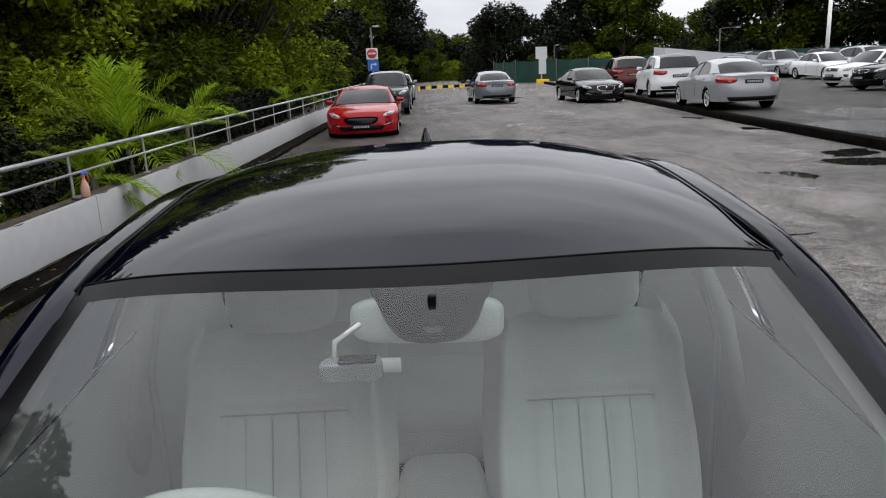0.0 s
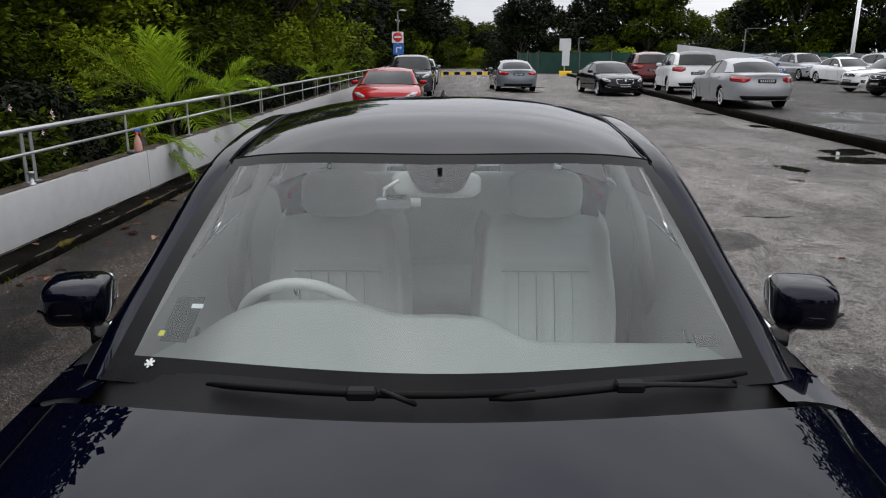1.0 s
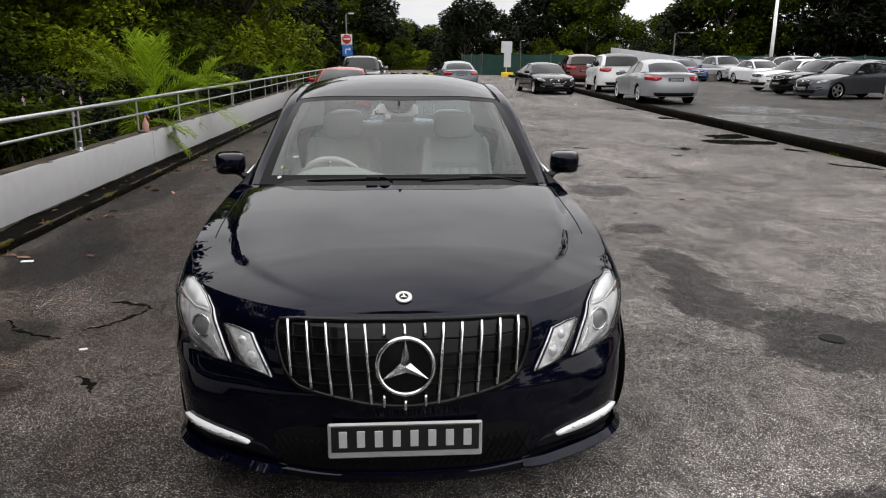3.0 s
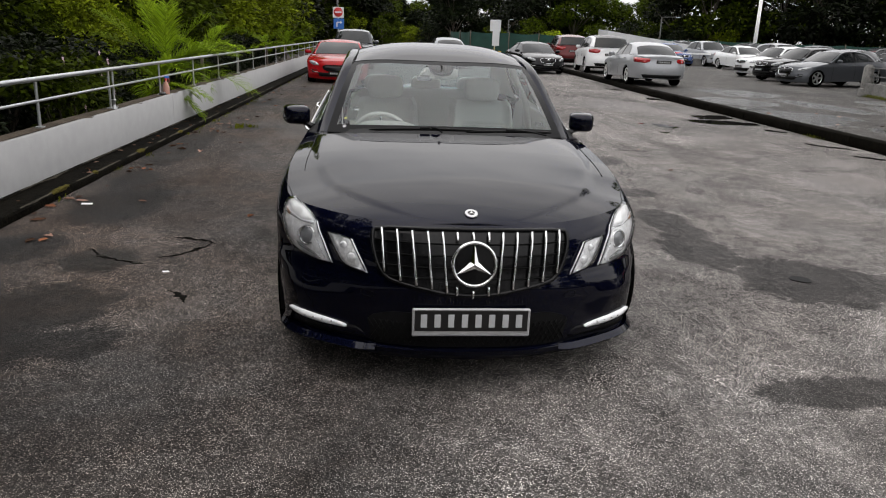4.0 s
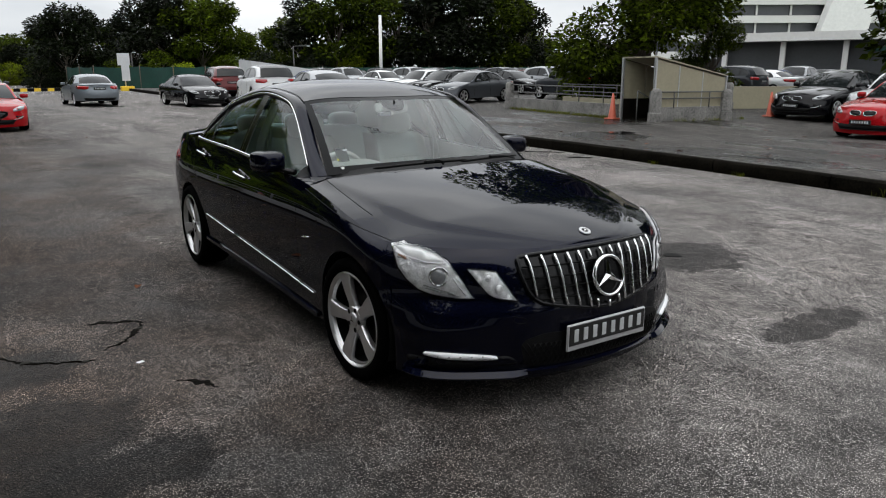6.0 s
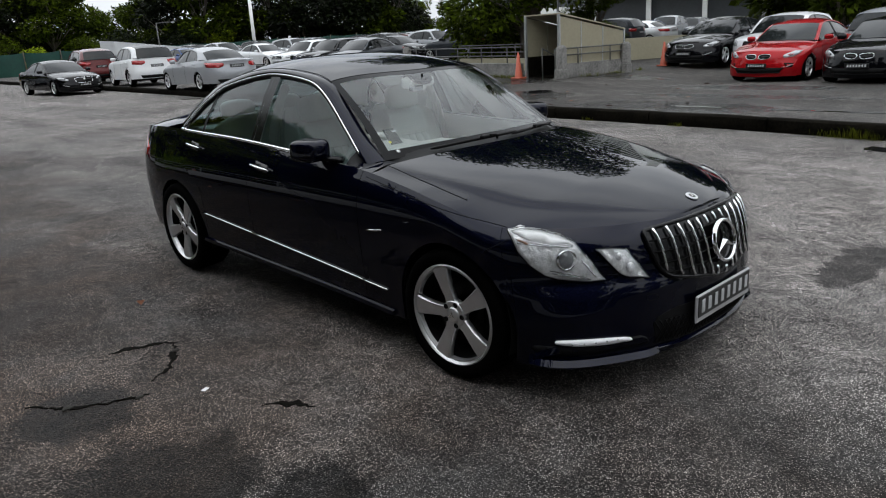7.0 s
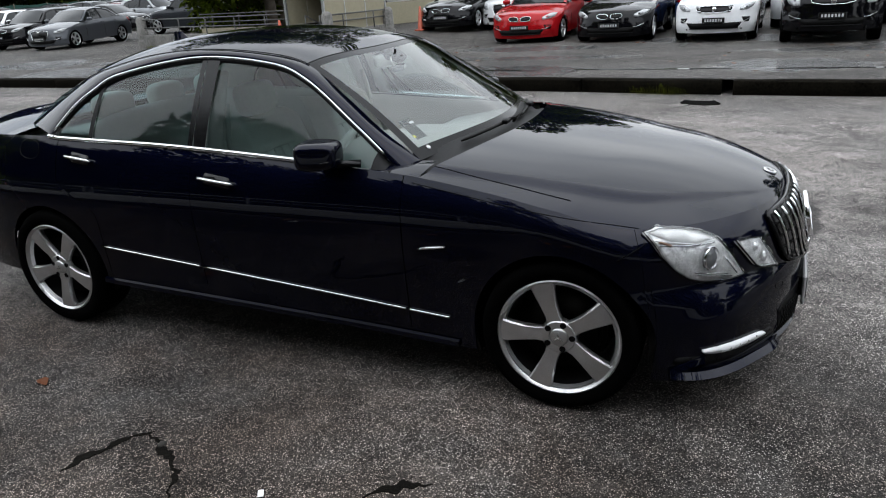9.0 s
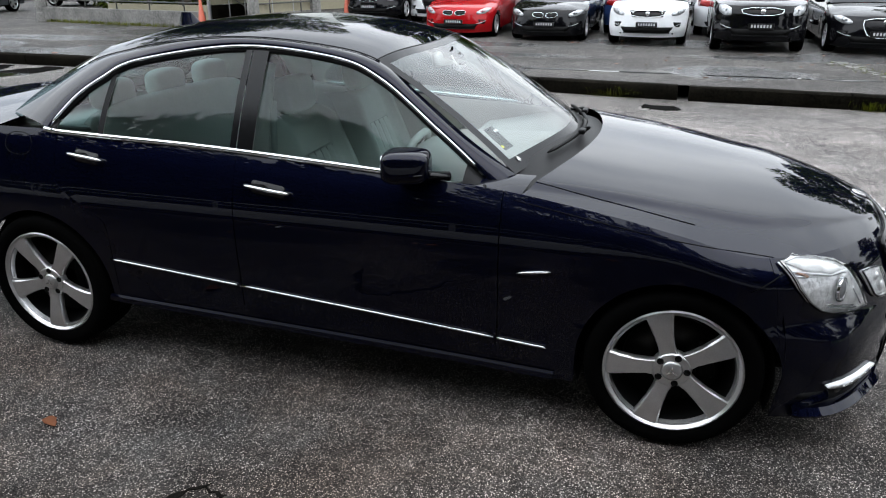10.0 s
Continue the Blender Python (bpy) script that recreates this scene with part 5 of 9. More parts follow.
        # fuel flap outline on the driver's side
        if sd == 0:
            fl = round_poly([(2.895, 0.955), (3.045, 0.965), (3.04, 1.06), (2.89, 1.052)], 2)
            pts = [cast(bvh, view, y, z, 0.0006)[0] for y, z in densify(fl, 0.02)]
            Soup().tube(pts, 0.0022, 4, closed=True).make("fuel_flap_gap", M["black"], car)
        # seam from the headlamp to the wheel arch, and the crease on the front wing
        pts = [cast(bvh, view, y, z, 0.0004)[0] for y, z in [(-0.335 + 0.02 * k, 0.755 - 0.012 * k) for k in range(6)]]
        Soup().tube(pts, 0.0022, 4).make("bumper_seam", M["black"], car)
        pts = [cast(bvh, view, y, z, 0.0004)[0] for y, z in [(-0.30 + 0.049 * k, 0.800 + 0.0075 * k) for k in range(20)]]
        Soup().tube(pts, 0.002, 4).make("wing_seam", M["black"], car)
        # tail lamp
        tl = laid([(3.40, 0.905), (3.62, 0.985), (3.86, 0.985), (3.88, 0.80), (3.62, 0.80), (3.45, 0.85)], bvh, view, 0.004, 0.015, 0.05, 1)
        tl.make("tail_lamp", M["tail_red"], car, "red tail lamp")

    # door mirrors
    for sd in (-1, 1):
        mir = pillow((sd * 0.972, 1.035, 1.062), (0.172, 0.185, 0.124), 0.50, (18, 28), pose(0, 0, 0, 0, 0, sd * -10))
        mir.v = [(x * (1 - 0.25 * max(0.0, 1.06 - y) * 0.4), y, z - 0.35 * max(0.0, 1.03 - y) * max(0.0, z - 1.06)) for x, y, z in mir.v]
        mo = mir.make("door_mirror", M["navy"], car, "dark blue folding door mirror")
        pillow((sd * 0.975, 1.118, 1.062), (0.138, 0.018, 0.096), 0.45, (8, 20), pose(0, 0, 0, 0, 0, sd * -10)).make("mirror_glass", M["mirror"], mo)
        Soup().tube([(sd * 0.850, 0.90, 1.0), (sd * 0.885, 0.96, 1.008), (sd * 0.95, 1.01, 1.022)], [0.03, 0.026, 0.03], 8, flat=0.6).make("mirror_foot", M["gloss_black"], mo)
        Soup().tube([(sd * (0.930 + 0.024 * k), 0.942 + 0.004 * (k - 2) ** 2, 1.045) for k in range(6)], 0.006, 6, flat=0.7).make("mirror_indicator", M["gloss_black"], mo)

    # wheels
    for sd in (-1, 1):
        wheel(car, sd * 0.835, 0.0, 0.333, 0.333, 0.255, 0.235, sd, True, M["alloy"], 3.0)
        wheel(car, sd * 0.862, 2.895, 0.340, 0.337, 0.255, 0.240, sd, True, M["alloy"], 0.0, 5, -0.30)
    under_body(S, P).make("under_body", M["black"], car)

    # cowl and wipers
    cw = []
    for t in np.linspace(-1, 1, 41):
        yb = S.hood_end - S.hood_bow * (1 - t * t)
        x = t * 0.80
        zf = S.hood_c(yb) + (S.top(S.hood_end) - S.hood_c(yb)) * abs(t) ** 2.3
        g = np.array(at(0.5 + t * 0.5, 0.07))
        cw.append([(x, yb - 0.03, zf - 0.014), (x, yb + 0.012, zf - 0.022), tuple(g * np.array((1, 1, 1)) + np.array((0, 0, -0.004)))])
    Soup().grid(np.array(cw)).make("cowl_panel", M["trim"], car)
    spot = lambda x, v: at(0.5 + x / 1.46, v)
    for (x0, v0), (x1, v1), (xb0, vb0), (xb1, vb1) in (((-0.04, 0.0), (-0.10, 0.03), (-0.47, 0.016), (0.19, 0.028)), ((0.62, 0.0), (0.36, 0.03), (0.10, 0.012), (0.66, 0.036))):
        wp = new("wiper")
        wp.parent = car
        tagged(wp, "black windscreen wiper resting on the glass")
        off = np.array((0, -0.030, 0.016))
        arm_ = [spot(x0, v0) + off * 0.8, (spot(x0, v0) + spot(x1, v1)) / 2 + off * 1.9, spot(x1, v1) + off * 1.6]
        Soup().tube(rail(arm_, 10), 0.009, 6, flat=0.6).make("wiper_arm", M["trim"], wp)
        bl = [spot(xb0 + (xb1 - xb0) * t, vb0 + (vb1 - vb0) * t) + off * (0.75 + 0.35 * math.sin(math.pi * t)) for t in np.linspace(0, 1, 15)]
        Soup().tube(bl, [0.005] + [0.0105] * 13 + [0.006], 6, flat=0.8).make("wiper_blade", M["black"], wp)
        c = (np.array(bl[7]) + off * 0.5)
        Soup().box(c, (0.06, 0.03, 0.022), bev=0.005).make("wiper_clip", M["trim"], wp, smooth=False)

    # papers behind the glass and the aerial
    def stuck(name, u, v, w, h, mat, label, rot=0.0, lift=-0.006):
        p = at(u, v)
        ex = at(u + 0.02, v) - at(u - 0.02, v)
        ey = at(u, v + 0.04) - at(u, v - 0.04)
        ex, ey = ex / np.linalg.norm(ex), ey / np.linalg.norm(ey)
        nn = np.cross(ex, ey)
        ex, ey = ex * math.cos(rot) + ey * math.sin(rot), ey * math.cos(rot) - ex * math.sin(rot)
        s = Soup()
        vs_ = []
        for k in (0, 0.0015):
            for i, j in ((-1, -1), (1, -1), (1, 1), (-1, 1)):
                vs_.append(p + nn * (lift + k) + ex * i * w / 2 + ey * j * h / 2)
        s.add(vs_, [(0, 1, 2, 3), (4, 5, 6, 7), (0, 1, 5, 4), (1, 2, 6, 5), (2, 3, 7, 6), (3, 0, 4, 7)])
        return s.make(name, mat, car, label, smooth=False)
    stuck("permit_card", 0.085, 0.22, 0.070, 0.125, M["green_tag"], "dark green parking permit card")
    stuck("permit_tag", 0.104, 0.265, 0.030, 0.012, M["sticker"], "small white tag", 0, -0.003)
    stuck("permit_tag", 0.062, 0.165, 0.014, 0.014, M["yellow_tag"], "small yellow tag", 0, -0.003)
    for r in (0.5, 1.5, 2.6):
        stuck("star_sticker", 0.068, 0.062, 0.024, 0.005, M["sticker"], "white star sticker", r, 0.003)
    stuck("corner_sticker", 0.92, 0.15, 0.06, 0.035, M["cabin_dark"], "small dark sticker", 0, -0.003)
    fin = []
    for k in range(8):
        t = k / 7
        w_, y0, y1 = 0.028 * (1 - t) + 0.004, 2.52 + 0.075 * t, 2.68 - 0.02 * t
        z = 1.462 + 0.075 * t
        fin.append([(w_ * math.cos(a), (y0 + y1) / 2 + (y1 - y0) / 2 * math.sin(a), z) for a in np.linspace(0, 2 * math.pi, 15)])
    Soup().grid(np.array(fin)).make("aerial_fin", M["navy"], car)
    return car, S, P, at, roof, strip, bvh


saloon, SHAPE, FLANK, GLASS_AT, ROOF, STRIP, SKIN = dark_saloon()

# ---- the saloon's cabin ----
def inside(car):
    # headliner, pillar covers, door cards, floor
    r = ROOF.copy()
    r[:, :, 2] -= 0.022
    Soup().grid(r, flip=True).make("headliner", M["headliner"], car)
    for sd in (0, 1):
        q = STRIP.copy()
        q[:, :, 0] += 0.026
        q[:, :, 2] -= 0.022
        s = Soup().grid(q)
        if sd:
            s.v = [(-x, y, z) for x, y, z in s.v]
        s.make("pillar_cover", M["headliner"], car)
        sg = 1 if sd else -1
        d = []
        for y in np.linspace(0.62, 2.75, 30):
            z1 = SHAPE.top(y) - 0.004
            d.append([(sg * 0.80, y, 0.36), (sg * 0.80, y, 0.62), (sg * 0.76, y, 0.70), (sg * 0.79, y, 0.80), (sg * 0.825, y, z1 - 0.04), (sg * 0.865, y, z1)])
        Soup().grid(np.array(d), flip=sd == 0).make("door_card", M["dash"], car)
        Soup().tube([(sg * 0.785, 1.25 + 0.02 * k, 0.83 + 0.012 * math.sin(k)) for k in range(8)], 0.008, 6).make("inner_handle", M["chrome"], car)
        Soup().tube([(sg * 0.80, 1.80, 0.75), (sg * 0.72, 1.80, 1.12), (sg * 0.60, 1.81, 1.37)], [0.05, 0.045, 0.04], 8, flat=0.6).make("belt_pillar_cover", M["headliner"], car)
        Soup().tube([(sg * 0.70, 1.755, 0.62), (sg * 0.70, 1.75, 1.05), (sg * 0.66, 1.76, 1.22)], 0.022, 4, flat=0.12).make("seat_belt", M["dash"], car)
    Soup().box((0, 1.75, 0.36), (1.6, 2.6, 0.04)).make("cabin_floor", M["cabin_dark"], car, smooth=False)
    Soup().box((0, 3.02, 1.03), (1.36, 0.5, 0.03), bev=0.01).make("parcel_shelf", M["dash"], car, smooth=False)

    # seats
    def seat(x, y, tag):
        lean = pose(0, 0, 0, -20, 0, 0)
        back = new("front_seat")
        back.parent = car
        tagged(back, "pale grey fluted leather front seat with headrest")
        pillow((x, y + 0.02, 0.60), (0.54, 0.56, 0.17), 0.5).make("seat_cushion", M["leather"], back)
        b = Soup()
        n = 44
        rows = []
        for t in np.linspace(0, 1, 26):
            w = 0.268 * (0.94 + 0.06 * math.sin(math.pi * min(1, t * 1.3)))
            if t > 0.86:
                w *= math.sqrt(max(0.0, 1 - ((t - 0.86) / 0.14) ** 2 * 0.22))
            row = []
            for u in np.linspace(-1, 1, n):
                zz = 0.60 + 0.525 * t
                yy = y + 0.30 + 0.215 * t
                bol = 0.055 * max(0.0, (abs(u) - 0.64) / 0.22) ** 1.5 if abs(u) < 0.86 else 0.055 - 0.14 * ((abs(u) - 0.86) / 0.14) ** 2
                flute = 0.0
                if abs(u) < 0.61 and t < 0.64:
                    ph = (u + 0.61) / 1.22 * 5
                    flute = 0.017 * abs(math.sin(math.pi * ph)) ** 0.45
                elif abs(u) < 0.61 and t < 0.66:
                    flute = 0.0
                else:
                    flute = 0.017 if abs(u) < 0.9 else 0.0
                end = 0.05 * max(0.0, (t - 0.92) / 0.08) ** 2
                row.append((x + u * w, yy - bol - flute + end, zz))
            rows.append(row)
        b.grid(np.array(rows), flip=True, rim=0.0)
        br = b.make("backrest", M["leather"], back)
        for k in range(6):
            u = -0.61 + 1.22 * k / 5
            pts = []
            for t in np.linspace(0.02, 0.64, 14):
                w = 0.268 * (0.94 + 0.06 * math.sin(math.pi * min(1, t * 1.3)))
                pts.append((x + u * w, y + 0.30 + 0.215 * t - 0.0075, 0.60 + 0.525 * t))
            Soup().tube(pts, 0.0028, 5).make("seat_seam", M["seam"], br)
        Soup().tube([(x + u * 0.262, y + 0.30 + 0.215 * 0.645 - 0.0085, 0.60 + 0.525 * 0.645) for u in np.linspace(-0.61, 0.61, 14)], 0.0028, 5).make("seat_seam", M["seam"], br)
        pillow((x, y + 0.48, 0.86), (0.50, 0.10, 0.52), 0.5, m=lean).make("seat_shell", M["leather"], back)
        hr = pillow((x, y + 0.53, 1.205), (0.275, 0.115, 0.175), 0.55, (14, 22), pose(0, 0, 0, -10, 0, 0)).make("headrest", M["leather"], back)
        for k in (-0.06, 0.06):
            Soup().tube([(x + k, y + 0.53, 1.08), (x + k, y + 0.53, 1.16)], 0.006, 6).make("headrest_post", M["chrome"], hr)
    seat(-0.375, 1.28, 0)
    seat(0.375, 1.28, 1)
    bench = new("rear_seat")
    bench.parent = car
    tagged(bench, "pale grey leather rear bench")
    pillow((0, 2.38, 0.62), (1.36, 0.55, 0.2), 0.4).make("bench_cushion", M["leather"], bench)
    pillow((0, 2.72, 0.86), (1.36, 0.20, 0.56), 0.4, m=pose(0, 0, 0, -18, 0, 0)).make("bench_back", M["leather"], bench)
    for x in (-0.42, 0, 0.42):
        pillow((x, 2.82, 1.165), (0.27, 0.12, 0.15), 0.6).make("headrest", M["leather"], bench)
    # dash, wheel, console
    rows = []
    for t in np.linspace(-1, 1, 61):
        x = t * 0.745
        yb = 0.535 + 0.115 * t * t
        hood = math.exp(-((x + 0.37) / 0.20) ** 4)
        mid = 0.5 * (math.tanh((0.19 - x) / 0.06) + 1) * 0.5 * (math.tanh((x + 0.66) / 0.05) + 1)
        z0 = 1.0
        far = 1.15 + 0.03 * mid
        row = [(x, yb, 0.945), (x, yb + 0.015, 0.970), (x, yb + 0.12, 0.972 + 0.016 * mid), (x, yb + 0.26, 0.942 + 0.048 * mid + 0.026 * hood), (x, far - 0.10, 0.914 + 0.072 * mid + 0.044 * hood), (x, far - 0.02, 0.900 + 0.073 * mid + 0.046 * hood), (x, far, 0.880 + 0.060 * mid + 0.038 * hood), (x, far - 0.03, 0.87), (x, far - 0.02, 0.78), (x, far - 0.10, 0.60)]
        rows.append(row)
    R = np.array(rows)
    Soup().grid(R, flip=False).make("dashboard", M["dash"], car, "pale grey dashboard")
    Soup().add([(-0.13, 0.615, 0.993), (0.10, 0.615, 0.993), (0.075, 0.70, 0.995), (-0.10, 0.70, 0.995)], [(0, 1, 2, 3)]).make("speaker_grille", M["headliner"], car, smooth=False)
    Soup().tube([(-0.135 + 0.03 * k, 0.60, 0.988) for k in range(9)], 0.006, 6).make("demist_vent", M["cabin_dark"], car)
    sw = new("steering_wheel")
    sw.parent = car
    tagged(sw, "pale grey steering wheel")
    m = pose(-0.41, 1.245, 0.900, -62, 0, 0)
    ring = [tuple(m @ Vector((0.188 * math.cos(t), 0.188 * math.sin(t), 0))) for t in np.linspace(0, 2 * math.pi, 40, endpoint=False)]
    Soup().tube(ring, 0.0165, 10, closed=True).make("rim", M["leather"], sw)
    pillow(tuple(m @ Vector((0, 0, -0.02))), (0.17, 0.06, 0.14), 0.6, m=pose(0, 0, 0, 28, 0, 0)).make("wheel_boss", M["leather"], sw)
    for a in (0.0, math.pi, -math.pi / 2):
        Soup().tube([tuple(m @ Vector((0.06 * math.cos(a), 0.06 * math.sin(a), -0.015))), tuple(m @ Vector((0.18 * math.cos(a), 0.18 * math.sin(a), 0)))], 0.018, 6, flat=0.5).make("wheel_spoke", M["chrome"], sw)
    pillow((0, 1.45, 0.60), (0.24, 0.9, 0.28), 0.35).make("centre_console", M["dash"], car)
    # rear view mirror and the little camera beside it
    rv = new("inner_mirror")
    rv.parent = car
    tagged(rv, "pale grey interior mirror")
    pillow((-0.01, 1.180, 1.350), (0.25, 0.05, 0.075), 0.5, m=pose(0, 0, 0, -8, 0, -6)).make("mirror_case", M["dash"], rv)
    Soup().tube([(0, 1.10, 1.365), (0, 1.14, 1.34)], 0.014, 8).make("mirror_stalk", M["cabin_dark"], rv)
    dc = new("dash_camera")
    dc.parent = car
    tagged(dc, "silver and black dashboard camera on the windscreen")
    pillow((-0.122, 1.070, 1.318), (0.095, 0.035, 0.030), 0.35).make("camera_case", M["lamp_glass"], dc)
    Soup().box((-0.112, 1.060, 1.336), (0.055, 0.026, 0.006), bev=0.002).make("camera_pad", M["black"], dc, smooth=False)
    Soup().spin([(-0.018, 0.011), (0.018, 0.011)], 14, "x", (-0.068, 1.070, 1.320), cap=True).make("camera_lens", M["headliner"], dc)
    Soup().tube([(-0.147, 1.075, 1.333), (-0.147, 1.09, 1.352), (-0.11, 1.115, 1.370)], 0.0045, 6).make("camera_arm", M["headliner"], dc)


inside(saloon)

# ---- ground, wall, kerbs ----
KERB = C((-14, 6.25), (-3, 7.00), (0, 7.20), (3, 7.54), (8, 7.82), (14, 8.02), (20, 8.28), (24, 8.60), (38, 9.40), (50, 10.0), (70, 11.0))


def deck_z(x, y=0.0):
    """Height of the raised deck, which drains away from its kerb, less so beyond the stairs."""
    low = max(-0.03, 0.19 - 0.024 * (x - 7.4))
    t = min(1.0, max(0.0, (y - 6.5) / 3.5))
    return low + (0.185 - low) * t * t * (3 - 2 * t)


def sheet(name, xs, ys, z, mat, label, wob=0.0):
    s = Soup()
    P = np.array([[(x, y, z + wob * noise.noise(Vector((x * 0.3, y * 0.3, 0)))) for y in ys] for x in xs])
    s.grid(P)
    o = s.make(name, mat, None, label)
    return tagged(o, label, "ground", kind="structure")


tagged(sheet("ground", np.linspace(-900, 900, 25), np.linspace(-900, 900, 25), -0.15, M["grass"], "grass and earth far around the car park"), "", "ground")
tagged(sheet("verge", np.linspace(-30, -3.75, 24), np.linspace(-16, 70, 60), 0.06, M["soil"], "dark leaf litter of the verge behind the wall", 0.12), "", "ground")
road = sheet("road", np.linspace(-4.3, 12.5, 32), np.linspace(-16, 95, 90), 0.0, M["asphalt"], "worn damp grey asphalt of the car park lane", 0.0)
road.data.polygons.foreach_set("use_smooth", np.full(len(road.data.polygons), False, dtype=bool))
dk = Soup()
ys = np.concatenate([np.linspace(-14, 40, 55), np.linspace(42, 62, 8)])
dk.grid(np.array([[(x, y, deck_z(x, y)) for x in (KERB(y) + 0.14, 11.4, 13.0, 14.6, 16.2, 16.57, 24.0, 40.0, 75.0)] for y in ys]), flip=True)
tagged(dk.make("deck", M["slab"], None, "raised damp parking deck behind the kerb"), "", "pavement", kind="structure")


def kerb_stones():
    k = tagged(new("kerb"), "old mossy dark concrete kerb stones along the raised deck", "kerb", kind="structure")
    y = -14.17
    i = 0
    while y < 62:
        L = 2.0 if y < 40 else 4.0
        gap = 0.02
        y1 = y + L - gap
        prof = [(0.02, -0.05), (0.0, 0.02), (-0.012, 0.12), (0.0, 0.175), (0.03, 0.197), (0.16, 0.197), (0.19, 0.18), (0.19, -0.05)]
        rows = []
        for t in np.linspace(0, 1, 7):
            yy = y + (y1 - y) * t
            rows.append([(KERB(yy) + px + 0.012 * noise.noise(Vector((yy * 2, px * 9, pz * 7))), yy, pz + 0.010 * noise.noise(Vector((yy * 1.3, i, 3)))) for px, pz in prof])
        s = Soup().grid(np.array(rows), flip=True)
        n = len(prof)
        s.f.append(tuple(range(n)))
        s.f.append(tuple(6 * n + j for j in range(n - 1, -1, -1)))
        o = flat_normals(s.make("kerb_stone", M["concrete_wet_void"], k), 40)
        y += L + (0.13 if abs(y + L + 0.17) < 0.05 else 0.0)
        i += 1


kerb_stones()

# parapet wall with its low plinth strip
WX = -3.50
# the wall stands at a slight angle to the car
WALL_AT = pose(-0.225, 0, 0, 0, 0, -1.28)


def wall_x(y, off=0.0):
    """x of the wall's inner face at y, plus an offset into the lane."""
    return WX - 0.225 + 0.0223 * y + off


def parapet():
    w = tagged(new("parapet_wall"), "pale grey rendered concrete parapet wall with weathered top", "wall", kind="structure")
    w.matrix_basis = WALL_AT
    y = -16.0
    while y < 92:
        L = 12.0
        rows = []
        for yy in np.linspace(y, y + L - 0.012, 25):
            top = 0.555 + 0.006 * noise.noise(Vector((yy * 0.8, 0, 0)))
            rows.append([(WX + 0.002, yy, -0.05), (WX, yy, 0.12), (WX, yy, top - 0.02), (WX - 0.015, yy, top), (WX - 0.19, yy, top + 0.005), (WX - 0.21, yy, top - 0.02), (WX - 0.21, yy, -0.4)])
        s = Soup().grid(np.array(rows))
        s.f.append(tuple(range(6, -1, -1)))
        flat_normals(s.make("wall_panel", M["concrete"], w), 40)
        cap = []
        for yy in np.linspace(y, y + L - 0.012, 49):
            top = 0.555 + 0.006 * noise.noise(Vector((yy * 0.8, 0, 0)))
            e = 0.012 + 0.028 * abs(noise.noise(Vector((yy * 2.2, 3, 0)))) + 0.02 * noise.noise(Vector((yy * 9, 5, 0)))
            cap.append([(WX + 0.003 if e > 0.022 else WX - 0.02 - e, yy, top + (0.001 - e * 0.5 if e > 0.022 else 0.004)), (WX - 0.018 - e * 0.3, yy, top + 0.005), (WX - 0.10, yy, top + 0.008), (WX - 0.185, yy, top + 0.009)])
        Soup().grid(np.array(cap)).make("wall_top_dirt", M["wall_dirt"], w)
        y += L
    return w


wall = parapet()
pl = Soup()
rows = []
for yy in np.concatenate([np.arange(-16, -1, 0.4), np.arange(-1, 14, 0.06), np.arange(14, 92, 0.4)]):
    nz = lambda f, c: noise.noise(Vector((yy * f, c, 0)))
    k = 0.008 * nz(1.5, 4)
    rows.append([(WX + 0.001, yy, 0.092 + 0.006 * nz(3, 1)), (WX + 0.030 + 0.004 * nz(6, 2), yy, 0.088 + 0.006 * nz(7, 2)), (WX + 0.038, yy, 0.072 + 0.005 * nz(8, 9)), (WX + 0.15, yy, 0.070 + 0.006 * nz(9, 3)), (WX + 0.275 + k, yy, 0.076 + 0.005 * nz(6, 5)), (WX + 0.302 + k + 0.007 * nz(8, 6), yy, 0.072 + 0.006 * nz(5, 7)), (WX + 0.314 + k + 0.006 * nz(11, 8), yy, 0.055), (WX + 0.318 + k, yy, -0.02)])
pl.grid(np.array(rows), flip=True)
flat_normals(pl.make("plinth", M["concrete_wet_void"], None), 30)
bpy.data.objects["plinth"].matrix_basis = WALL_AT
tagged(bpy.data.objects["plinth"], "damp mossy concrete plinth along the foot of the wall", "kerb", kind="structure")
M["worn_edge"] = plain("worn_kerb_edge", (0.048, 0.042, 0.032), 0.85, vary=0.8, scale=9, bump=0.5, bump_scale=60, sheen=0.1)
M["moss"] = plain("dry_moss", (0.070, 0.060, 0.016), 0.9, vary=0.7, scale=14, bump=0.9, bump_scale=90, sheen=0.03)


